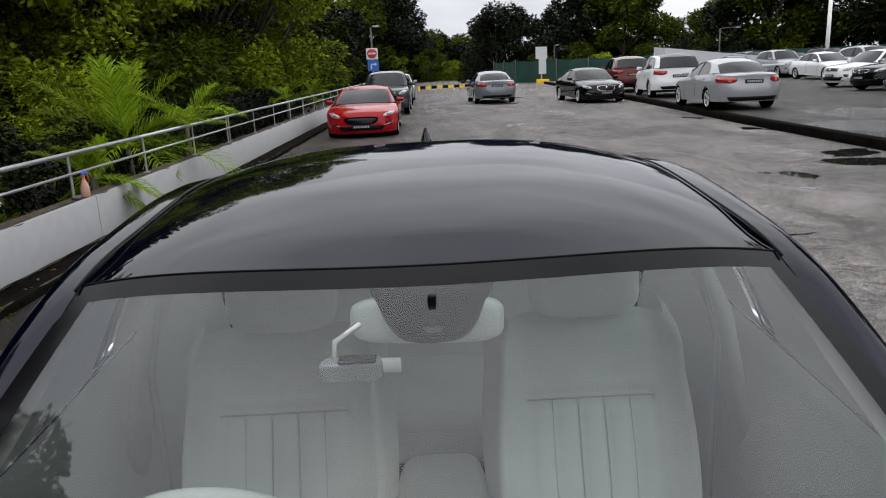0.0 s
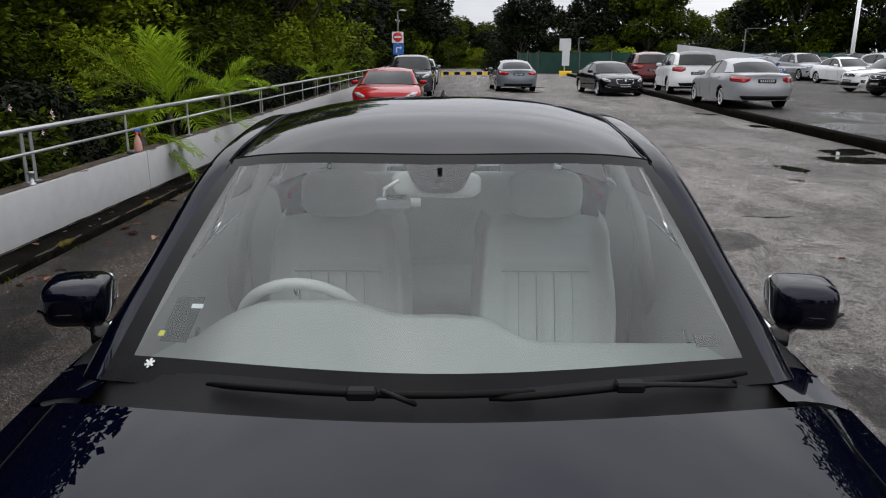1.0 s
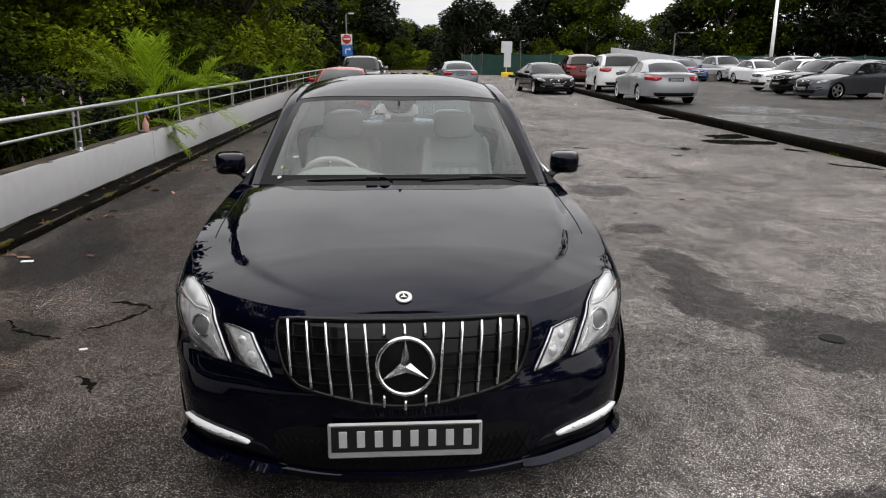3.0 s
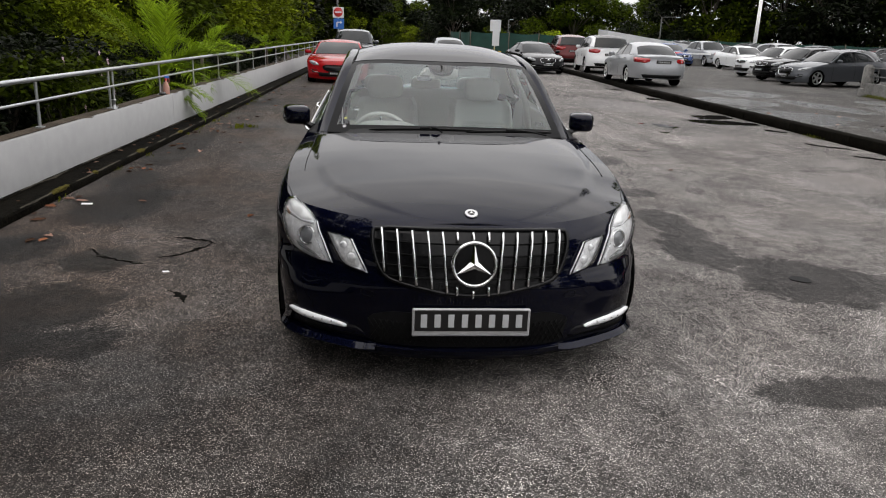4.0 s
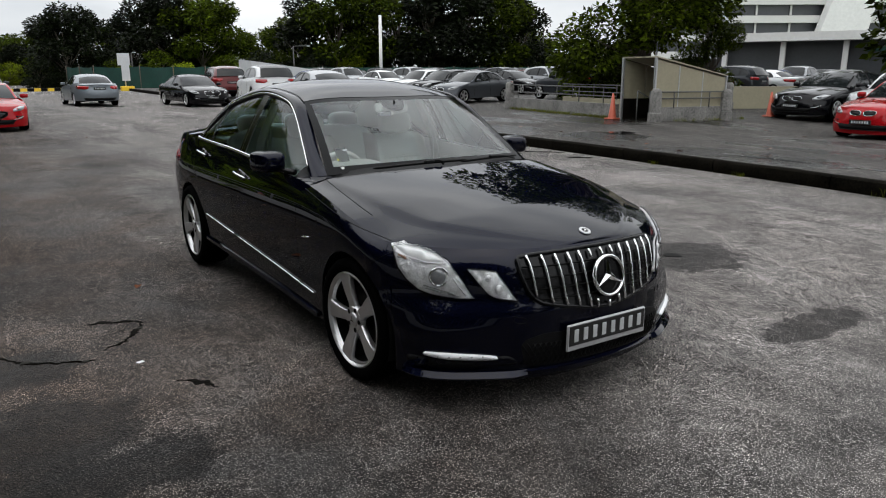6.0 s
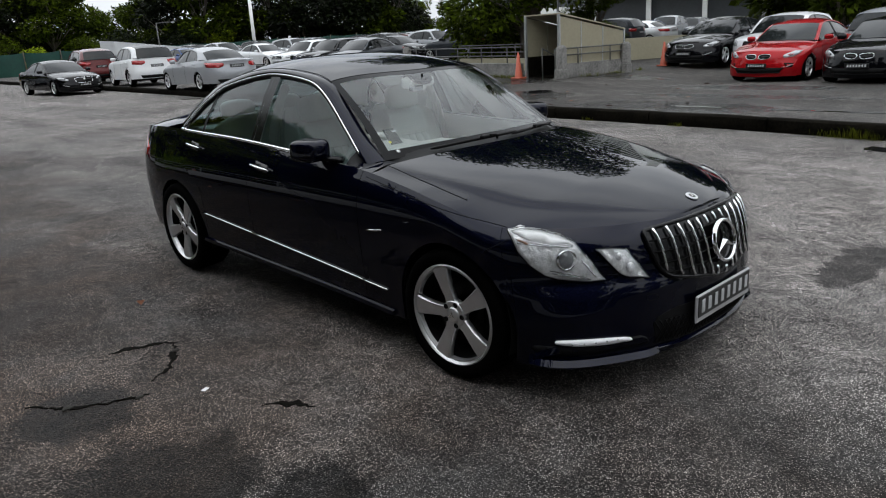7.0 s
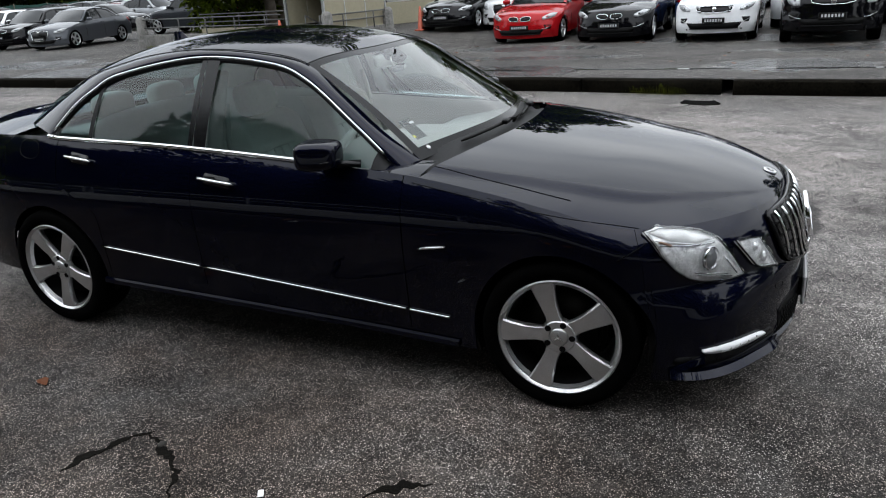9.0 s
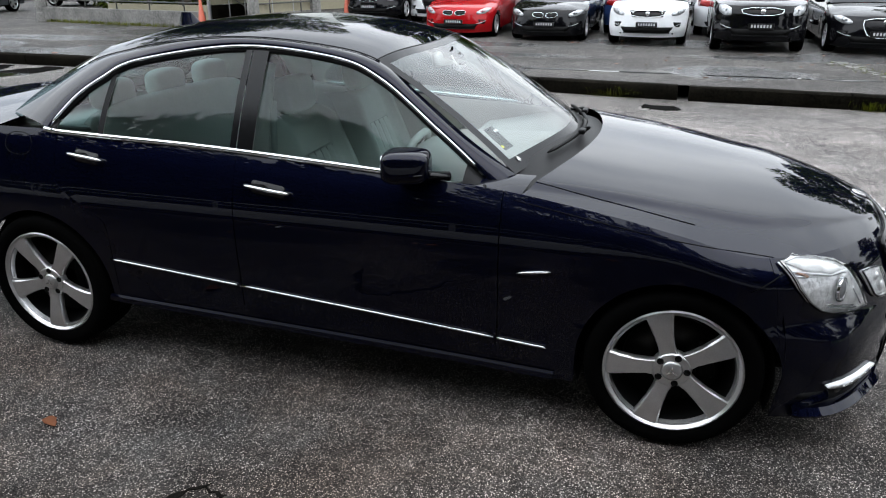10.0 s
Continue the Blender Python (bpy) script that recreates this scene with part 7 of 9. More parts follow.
    prism([(B.x + nn.x, B.y + nn.y), (Cc.x + nn.x, Cc.y + nn.y), (Cc.x - nn.x * 0.4, Cc.y - nn.y * 0.4), (B.x - nn.x * 0.4, B.y - nn.y * 0.4)], -0.10, 0.58).make("low_wall", M["concrete_old"], t, smooth=False)
    rails(t, (B.x + nn.x, B.y + nn.y, 0), (Cc.x + nn.x, Cc.y + nn.y, 0), (0.82, 1.0), 2, 1.0, 0.55)
    pillar(t, B.x + nn.x, B.y + nn.y, 1.10)
    pillar(t, Cc.x + nn.x, Cc.y + nn.y, 1.06)
    # stairwell: flat near-black slabs stand in for its shade; and its hand rail
    for k in range(7):
        c = (A + B) / 2 + o * (0.2 + 0.25 * k)
        Soup().box((c.x, c.y, deck_z(c.x, c.y) + 0.012 - 0.002 * k), (0.3, 1.5, 0.02), pose(0, 0, 0, 0, 0, math.degrees(math.atan2(o.y, o.x)))).make("step", M["concrete_wet_void"], t, smooth=False)
    m0 = (A * 0.45 + B * 0.55)
    for f, z in ((0.12, 1.0), (0.12, 0.72), (0.5, 1.02)):
        m0 = A * f + B * (1 - f)
        Soup().tube([(m0.x, m0.y, z), (m0.x + o.x * 1.5, m0.y + o.y * 1.5, z - 0.75)], 0.018, 6).make("hand_rail", M["dull_steel"], t)
        Soup().tube([(m0.x, m0.y, 0.1), (m0.x, m0.y, z)], 0.018, 6).make("rail_post", M["dull_steel"], t)
    Soup().box((14.42, 10.90, 2.20), (0.46, 0.03, 0.36), pose(0, 0, 0, 0, 0, 40)).make("sign_board", M["facade_dark"], t, "dark green board with two unreadable lines", smooth=False)
    for z in (2.27, 2.15):
        Soup().box((14.408, 10.884, z), (0.32, 0.012, 0.05), pose(0, 0, 0, 0, 0, 40)).make("sign_line", M["sticker"], t, smooth=False)
    beam((14.42, 10.92, 1.86), (14.42, 10.92, 2.1), 0.04, 0.04).make("sign_post", M["steel"], t, smooth=False)
    # long low wall with rails beside the stairwell
    w = thing("stair_parapet", "old concrete low wall with steel rails round the stairwell", "wall", kind="structure")
    E = Vector((15.5, 18.7))
    d = (E - A).normalized()
    n2 = Vector((d.y, -d.x)) * 0.10
    s0 = A + d * 0.25
    prism([(s0.x + n2.x, s0.y + n2.y), (E.x + n2.x, E.y + n2.y), (E.x - n2.x, E.y - n2.y), (s0.x - n2.x, s0.y - n2.y)], -0.10, 0.60).make("low_wall", M["concrete_old"], w, smooth=False)
    rails(w, (s0.x, s0.y, 0), (E.x, E.y, 0), (0.82, 1.08), 5, 1.08, 0.58)
    pillar(w, E.x, E.y, 1.18)
    E2 = E + Vector((d.y, -d.x)) * 2.4
    A2 = D + d * 0.2
    prism([(A2.x, A2.y), (E2.x, E2.y), (E2.x + 0.2, E2.y), (A2.x + 0.2, A2.y)], -0.10, 0.60).make("low_wall", M["cream"], w, smooth=False)
    rails(w, (A2.x, A2.y, 0), (E2.x, E2.y, 0), (0.82, 1.08), 5, 1.08, 0.58)
    # the farther twin wall
    w2 = thing("far_parapet", "cream low wall with concrete pillars on the deck", "wall", kind="structure")
    prism([(22.0, 13.6), (27.0, 10.8), (27.1, 11.0), (22.1, 13.8)], -0.10, 1.0).make("low_wall", M["cream"], w2, smooth=False)
    pillar(w2, 22.0, 13.7, 1.15)
    pillar(w2, 27.0, 10.9, 1.15)


stair_shelter()


def cone(x, y, label):
    c = thing("traffic_cone", label, "traffic cone", "traffic cones", pose(x, y, deck_z(x, y)))
    Soup().box((0, 0, 0.02), (0.34, 0.34, 0.04), bev=0.012).make("base", M["orange"], c, smooth=False)
    Soup().spin([(0.04, 0.125), (0.06, 0.115), (0.75, 0.028), (0.76, 0.0)], 16, "z").make("body", M["orange"], c)


cone(13.96, 12.03, "faded orange traffic cone beside the stair shelter")
cone(18.9, 10.05, "faded orange traffic cone beside a parked black saloon")


def signs():
    s = thing("road_sign", "red no-entry sign above a blue arrow sign on a post", "sign", at=pose(-2.40, 42.8, 0))
    Soup().tube([(0, 0.03, -0.1), (0, 0.03, 2.98)], 0.04, 8).make("post", M["steel"], s)
    Soup().box((0, 0, 2.64), (0.66, 0.02, 0.62), bev=0.006).make("upper_panel", M["sticker"], s, smooth=False)
    Soup().spin([(-0.014, 0.27), (-0.020, 0.26), (-0.020, 0.0)], 28, "y", (0, 0, 2.66)).make("red_disc", M["red_sign"], s)
    Soup().box((0, -0.026, 2.66), (0.40, 0.008, 0.085)).make("white_bar", M["sticker"], s, smooth=False)
    Soup().box((0.03, 0, 1.99), (0.62, 0.02, 0.60), bev=0.006).make("lower_panel", M["blue_sign"], s, smooth=False)
    ar = Soup().box((-0.08, -0.016, 1.93), (0.07, 0.008, 0.26)).box((0.03, -0.016, 2.07), (0.22, 0.008, 0.07))
    ar.add([(0.12, -0.020, 2.17), (0.12, -0.020, 1.97), (0.25, -0.020, 2.07)], [(0, 1, 2)])
    ar.make("arrow", M["sticker"], s, smooth=False)
    g = thing("road_sign", "back of a tall grey sign panel on a post", "sign", at=pose(10.4, 61.6, 0))
    Soup().tube([(0, 0.04, -0.1), (0, 0.04, 2.9)], 0.05, 8).make("post", M["steel"], g)
    Soup().box((0.08, 0, 1.75), (0.62, 0.03, 1.9), bev=0.01).make("panel", M["roof_sheet"], g, smooth=False)
    Soup().box((0.0, 0.01, 2.50), (0.95, 0.03, 0.95), bev=0.01).make("panel", M["roof_sheet"], g, smooth=False)
    Soup().box((0.1, 0, 0.18), (1.0, 0.5, 0.4), bev=0.03).make("footing", M["yellow"], g, smooth=False)


signs()


def lamp_post(x, y, h, label, arm=0.6):
    t = thing("street_lamp", label, "street lamp", "street lamps", pose(x, y, 0))
    Soup().tube([(0, 0, -0.2), (0, 0, h * 0.5), (0, 0, h)], [0.09, 0.07, 0.05], 8).make("pole", M["dull_steel"], t)
    if arm:
        Soup().tube([(0, 0, h), (arm * 0.5, 0, h + 0.06), (arm, 0, h + 0.06)], 0.035, 6).make("arm", M["dull_steel"], t)
        pillow((arm, 0, h + 0.05), (0.42, 0.18, 0.10), 0.6, (8, 12)).make("lamp_head", M["steel"], t)


lamp_post(-2.62, 47, 4.3, "slender street lamp on the wall side", 0.3)
lamp_post(11.6, 90, 4.85, "slender grey street lamp beyond the lane", 0.3)
lamp_post(10.9, 110, 4.5, "slender grey street lamp beyond the lane", 0.3)
lamp_post(14.9, 80, 3.4, "slender grey street lamp by the netting", 0.3)
lamp_post(27.0, 66, 3.9, "tall street lamp at the edge of the wood", 1.6)
lamp_post(56, 62, 6.0, "tall street lamp at the edge of the wood", 0.4)
mast = thing("mast", "tall pale steel mast beyond the parked cars", "mast", at=pose(33.4, 60, 0))
Soup().tube([(0, 0, -0.2), (0, 0, 6.7)], [0.17, 0.14], 10).make("pole", M["white_paint"], mast)


def netting():
    f = thing("green_fence", "tall dark green netting fence at the end of the car park", "fence", kind="structure")
    pts = [(7.6, 72.5), (8.9, 66.5), (12, 63.5), (20, 62.5), (30.3, 60.5), (41, 58.5), (52, 56)]
    for (x0, y0), (x1, y1) in zip(pts, pts[1:]):
        n = max(1, int(math.hypot(x1 - x0, y1 - y0) / 2.6))
        for k in range(n):
            a, b = k / n, (k + 1) / n
            xa, ya, xb, yb = x0 + (x1 - x0) * a, y0 + (y1 - y0) * a, x0 + (x1 - x0) * b, y0 + (y1 - y0) * b
            rows = []
            for u in np.linspace(0, 1, 7):
                sag = 0.10 * math.sin(math.pi * u)
                rows.append([(xa + (xb - xa) * u + 0.08 * math.sin(u * 9 + k + v), ya + (yb - ya) * u + 0.10 * math.sin(u * 7 + v * 2), 0.05 + v * (1.95 - sag - 0.05)) for v in np.linspace(0, 1, 5)])
            Soup().grid(np.array(rows)).make("net_panel", M["green_net"], f)
            Soup().tube([(xa, ya + 0.05, -0.1), (xa, ya + 0.05, 2.05)], 0.04, 6).make("post", M["bark"], f)
    return f


netting()


def ramp_roof():
    t = thing("ramp_roof", "long low sloping grey-white roof of a covered ramp", "roof", kind="structure")
    a, b = Vector((16.8, 50)), Vector((25.4, 51.3))
    s = Soup()
    s.add([(a.x, a.y, 2.30), (b.x, b.y, 1.30), (b.x + 0.5, b.y + 4, 1.45), (a.x + 0.5, a.y + 4, 2.42), (a.x, a.y, 0.2), (b.x, b.y, 0.2), (a.x + 0.5, a.y + 4, 0.2), (b.x + 0.5, b.y + 4, 0.2)], [(0, 1, 2, 3), (4, 5, 1, 0), (6, 4, 0, 3), (5, 7, 2, 1), (7, 6, 3, 2)])
    s.make("ramp_shell", M["roof_sheet"], t, smooth=False)
    prism([(20.0, 45.0), (34, 44.4), (34, 44.7), (20.0, 45.3)], 0, 0.66).make("low_wall", M["concrete_old"], t, smooth=False)
    bar = thing("boom_barrier", "long white boom barrier with red bands above the low wall", "barrier", at=pose(18.9, 44.0, 0))
    for k in range(10):
        Soup().box((0.6 + 1.1 * k, 0, 0.98), (1.08, 0.06, 0.10), bev=0.01).make("boom_band", M["sticker"] if k % 3 else M["red_sign"], bar, smooth=False)
    Soup().box((0, 0, 0.5), (0.35, 0.35, 1.1), bev=0.04).make("housing", M["white_paint"], bar, smooth=False)
    prism([(7.2, 69.5), (9.8, 68.5), (10.9, 71.5), (7.6, 73.5)], -0.1, 0.55).make("ramp_shell", M["concrete_old"], t, smooth=False)


ramp_roof()


def end_barrier():
    b = thing("height_barrier", "yellow and black striped barrier across the lane end", "barrier", at=pose(1.2, 57, 0))
    for k in range(12):
        Soup().box((-0.7 + 0.43 * k, 0, 0.28), (0.42, 0.12, 0.22)).make("stripe", M["yellow"] if k % 2 else M["black"], b, smooth=False)
    for x in (-1.0, 4.3):
        Soup().box((x, 0, 0.18), (0.18, 0.18, 0.42)).make("post", M["yellow"], b, smooth=False)
    w = thing("warning_light", "white round warning light on a post", "light", at=pose(10.4, 72, -0.1))
    Soup().tube([(0, 0, -0.1), (0, 0, 1.0)], 0.08, 8).make("post", M["white_paint"], w)
    Soup().spin([(0.0, 0.32), (-0.06, 0.30), (-0.06, 0.2), (0.0, 0.18)], 20, "y", (0, 0, 1.25)).make("ring", M["sticker"], w)


end_barrier()


def tower():
    t = thing("office_block", "large pale office block with banded floors and a slanting white pier", "building", at=pose(138.0, 74.8, 0, 0, 0, -35))
    for k in range(11):
        Soup().box((0, 0, 4.2 + 3.1 * k), (74, 16, 1.25)).make("floor_band", M["facade"], t, smooth=False)
        Soup().box((0, 0.6, 5.9 + 3.1 * k), (73.4, 15, 2.2)).make("window_band", M["facade_dark"], t, smooth=False)
        for i in range(12):
            Soup().box((-34 + 6.1 * i, -7.2, 5.9 + 3.1 * k), (0.28, 0.3, 1.85)).make("mullion", M["facade"], t, smooth=False)
    Soup().box((0, 1.5, 1.6), (70, 13, 4.4)).make("ground_floor", M["facade_dark"], t, smooth=False)
    pier = Soup().add([(-8, -10.4, 0), (1.0, -10.4, 0), (12.0, -10.4, 50), (7.2, -10.4, 50), (-8, -8.2, 0), (1.0, -8.2, 0), (12.0, -8.2, 50), (7.2, -8.2, 50)], [(0, 1, 2, 3), (7, 6, 5, 4), (0, 4, 5, 1), (1, 5, 6, 2), (2, 6, 7, 3), (3, 7, 4, 0)])
    pier.make("slanting_pier", M["white_paint"], t, smooth=False)
    lo = thing("low_block", "low pale building with flat canopy behind the car park", "building", at=pose(68, 22, 0, 0, 0, -70))
    Soup().box((0, 0, 2.0), (40, 10, 4.0)).make("wall", M["facade_dark"], lo, smooth=False)
    Soup().box((0, -0.5, 4.3), (42, 13, 0.7)).make("canopy", M["facade"], lo, smooth=False)
    for i in range(9):
        Soup().box((-19 + 4.75 * i, -6.0, 2.0), (0.4, 0.4, 4.0)).make("column", M["facade"], lo, smooth=False)
    sh = thing("shelter_roof", "long flat green-edged shelter roof over the far parking rows", "shelter", at=pose(46.0, 2.0, 0, 0, 0, -86))
    Soup().box((0, 0, 2.75), (34, 6.0, 0.22)).make("roof_sheet", M["green_net"], sh, smooth=False)
    for i in range(7):
        Soup().tube([(-15 + 5 * i, -2.6, 0), (-15 + 5 * i, -2.6, 2.7)], 0.07, 8).make("post", M["steel"], sh)


tower()


def bottle_on_wall():
    b = thing("spray_bottle", "salmon plastic spray bottle with coloured trigger on the wall", "bottle", at=pose(wall_x(7.97, -0.06), 7.97, 0.558, 0, 0, 30))
    Soup().spin([(0.0, 0.0), (0.0, 0.045), (0.01, 0.05), (0.10, 0.048), (0.15, 0.034), (0.19, 0.017), (0.21, 0.016)], 20, "z").make("body", M["bottle"], b)
    Soup().spin([(0.205, 0.019), (0.235, 0.019), (0.24, 0.0)], 14, "z").make("cap", M["red_sign"], b)
    Soup().box((0.015, 0, 0.255), (0.075, 0.026, 0.032), bev=0.006).make("trigger_head", M["blue_sign"], b, smooth=False)
    Soup().tube([(0.035, 0, 0.24), (0.05, 0, 0.20), (0.045, 0, 0.17)], 0.006, 6).make("trigger", M["red_sign"], b)
    c = thing("rag", "crumpled dark rag on the wall top", "rag", at=pose(wall_x(7.79, -0.07), 7.79, 0.57))
    pillow((0, 0, 0.01), (0.10, 0.16, 0.045), 0.8, (7, 12)).make("cloth", M["cabin_dark"], c)
    for s_ in c.children:
        for v in s_.data.vertices:
            v.co.z += 0.012 * noise.noise(v.co * 40)
            v.co.x += 0.015 * noise.noise(v.co * 25)
    s = thing("pipe_stub", "short steel pipe stub on the wall top", "pipe", at=pose(wall_x(5.68, -0.05), 5.68, 0.555))
    Soup().spin([(0.0, 0.035), (0.02, 0.035), (0.02, 0.02), (0.10, 0.02), (0.10, 0.028), (0.12, 0.028), (0.12, 0.0)], 12, "z").make("stub", M["steel"], s)


bottle_on_wall()

# ---- plants ----
def leaf_cloud(rnd, blobs, count, size, droop=0.3):
    """Leaves scattered through and over clumps: blobs are (x, y, z, radius)."""
    vs, fs = [], []
    tot = sum(b[3] ** 2 for b in blobs)
    for bx, by, bz, br in blobs:
        for _ in range(int(count * br * br / tot)):
            u = rnd.gauss(0, 1), rnd.gauss(0, 1), rnd.gauss(0, 1)
            l = math.sqrt(u[0] ** 2 + u[1] ** 2 + u[2] ** 2) + 1e-6
            rr = br * (0.55 + 0.5 * rnd.random() ** 0.6)
            d = (u[0] / l, u[1] / l, u[2] / l)
            p = Vector((bx + d[0] * rr, by + d[1] * rr, bz + d[2] * rr * 0.8))
            s = size * rnd.uniform(0.6, 1.4)
            t = Vector((d[0] + rnd.gauss(0, 0.6), d[1] + rnd.gauss(0, 0.6), d[2] * 0.4 - droop + rnd.gauss(0, 0.4))).normalized()
            w = t.cross(Vector((rnd.gauss(0, 1), rnd.gauss(0, 1), 1.4))).normalized()
            n = t.cross(w)
            o = len(vs)
            vs += [p, p + t * s * 0.5 + w * s * 0.27 + n * s * 0.06, p + t * s, p + t * s * 0.5 - w * s * 0.27 + n * s * 0.06]
            fs += [(o, o + 1, o + 2, o + 3)]
    return vs, fs


def tree_parts(seed, height, spread, leaf, count, mat, crown_from=0.25, lean=0.0, clumps=14, trunk=0.16, tight=1.0):
    rnd = random.Random(seed)
    s = Soup()
    top = Vector((lean, rnd.uniform(-0.3, 0.3), height * 0.72))
    pts = [Vector((0, 0, -0.3))]
    for k in range(1, 7):
        t = k / 6
        pts.append(Vector((top.x * t + rnd.uniform(-0.12, 0.12), top.y * t + rnd.uniform(-0.12, 0.12), top.z * t)))
    s.tube(pts, [trunk * (1.25 if i == 0 else 1 - 0.12 * i) for i in range(7)], 8)
    blobs = []
    for i in range(clumps):
        a = 2 * math.pi * (i / clumps + rnd.uniform(-0.05, 0.05)) * 2.4
        h = crown_from + (0.93 - crown_from) * ((i + rnd.random()) / clumps)
        r = spread * (0.45 + 0.55 * math.sin(math.pi * min(1, (h - crown_from) / (1 - crown_from) * 0.8 + 0.18))) * rnd.uniform(0.45, 1.0)
        c = Vector((math.cos(a) * r + top.x * h, math.sin(a) * r, height * h))
        base = pts[min(5, max(1, int(h * 6 * 0.8)))]
        m = (base + c) / 2 + Vector((0, 0, 0.25))
        s.tube([base, m, c], [trunk * 0.4, trunk * 0.25, trunk * 0.08], 5)
        blobs.append((c.x, c.y, c.z, spread * rnd.uniform(0.28, 0.5) * tight))
    blobs.append((top.x, top.y, height * 0.9, spread * 0.4))
    v, f = leaf_cloud(rnd, blobs, count, leaf)
    return s, v, f


PROTO = {}


def tree(key, x, y, z, turn, scale, label, spec):
    at = pose(x, y, z, 0, 0, turn)
    if key not in PROTO:
        seed, height, spread, leaf, count, mat, cf, clumps, trunk, tight = spec
        s, v, f = tree_parts(seed, height, spread, leaf, count, mat, cf, 0.3, clumps, trunk, tight)
        t = thing("tree", label, "tree", "trees around the car park", at)
        s.make("trunk", M["bark"], t)
        mesh_ob("crown", v, f, M[mat], t, smooth=False)
        PROTO[key] = t
        t.scale = (scale, scale, scale)
        return t
    t = copy_thing(PROTO[key], at)
    t.scale = (scale, scale, scale)
    return tagged(t, label)


SPECS = {
    "near_dark": (1, 4.2, 2.0, 0.105, 21000, "leaf_shaded", 0.02, 34, 0.08, 0.72),
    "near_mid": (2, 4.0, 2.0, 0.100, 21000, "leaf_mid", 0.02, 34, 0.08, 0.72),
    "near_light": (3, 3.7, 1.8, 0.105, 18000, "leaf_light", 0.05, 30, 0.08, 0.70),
    "bush_dark": (11, 4.2, 2.0, 0.24, 3600, "leaf_shaded", 0.02, 18, 0.10, 0.9),
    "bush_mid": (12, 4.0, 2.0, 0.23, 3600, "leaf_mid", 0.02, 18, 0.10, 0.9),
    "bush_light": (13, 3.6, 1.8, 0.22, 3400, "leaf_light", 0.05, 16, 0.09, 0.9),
    "tall_dark": (4, 12.0, 3.8, 0.50, 9500, "leaf_shaded", 0.03, 32, 0.22, 1.1),
    "tall_mid": (5, 11.0, 3.6, 0.46, 9000, "leaf_mid", 0.05, 32, 0.20, 1.05),
    "tall_open": (6, 13.0, 4.4, 0.46, 8500, "leaf_mid", 0.24, 24, 0.24, 0.95),
    "tall_over": (8, 13.5, 3.5, 0.26, 12000, "leaf_shaded", 0.34, 26, 0.20, 0.9),
    "tall_dense": (7, 15.0, 3.1, 0.20, 44000, "leaf_mid", 0.04, 48, 0.24, 1.05),
    "tall_crown": (10, 16.0, 6.2, 0.30, 24000, "leaf_mid", 0.46, 34, 0.24, 0.8),
    "tall_light": (9, 11.5, 3.0, 0.20, 16000, "leaf_light", 0.14, 36, 0.16, 0.75),
}
# the tree line beyond the car park: bearing, height angle, distance, kind
TREE_LINE = [(-9.5, 9.0, 66, "tall_dark"), (-7.6, 8.0, 72, "tall_dark"), (-5.8, 7.0, 78, "tall_mid"), (-4.2, 6.0, 86, "tall_dark"), (-2.8, 5.4, 92, "tall_mid"), (-1.5, 6.2, 98, "tall_dark"), (-0.3, 5.6, 104, "tall_dark"), (0.6, 4.2, 112, "tall_dark"), (1.9, 2.9, 118, "tall_mid"), (3.0, 2.5, 122, "tall_dark"), (4.2, 2.4, 122, "tall_mid"), (5.3, 2.7, 118, "tall_mid"), (6.4, 3.4, 100, "tall_dark"),
             (7.4, 4.2, 84, "tall_dark"), (8.7, 4.2, 86, "tall_dark"), (10.3, 3.1, 112, "tall_mid"), (11.6, 4.0, 110, "tall_dark"), (12.9, 5.0, 96, "tall_dark"), (14.5, 5.7, 92, "tall_dark"),
             (16.2, 5.6, 90, "tall_open"), (17.8, 4.9, 94, "tall_mid"), (19.7, 2.7, 118, "tall_mid"), (20.9, 3.1, 116, "tall_mid"), (22.3, 3.9, 104, "tall_mid"), (23.8, 5.4, 84, "tall_dark"),
             (26.0, 6.0, 82, "tall_mid"), (28.3, 6.2, 84, "tall_dark"), (30.6, 6.6, 82, "tall_open"), (33.0, 6.8, 80, "tall_dark"), (35.4, 6.6, 82, "tall_dark"), (37.8, 6.4, 84, "tall_mid"), (39.6, 5.4, 86, "tall_dark"), (41.0, 3.4, 100, "tall_mid")]


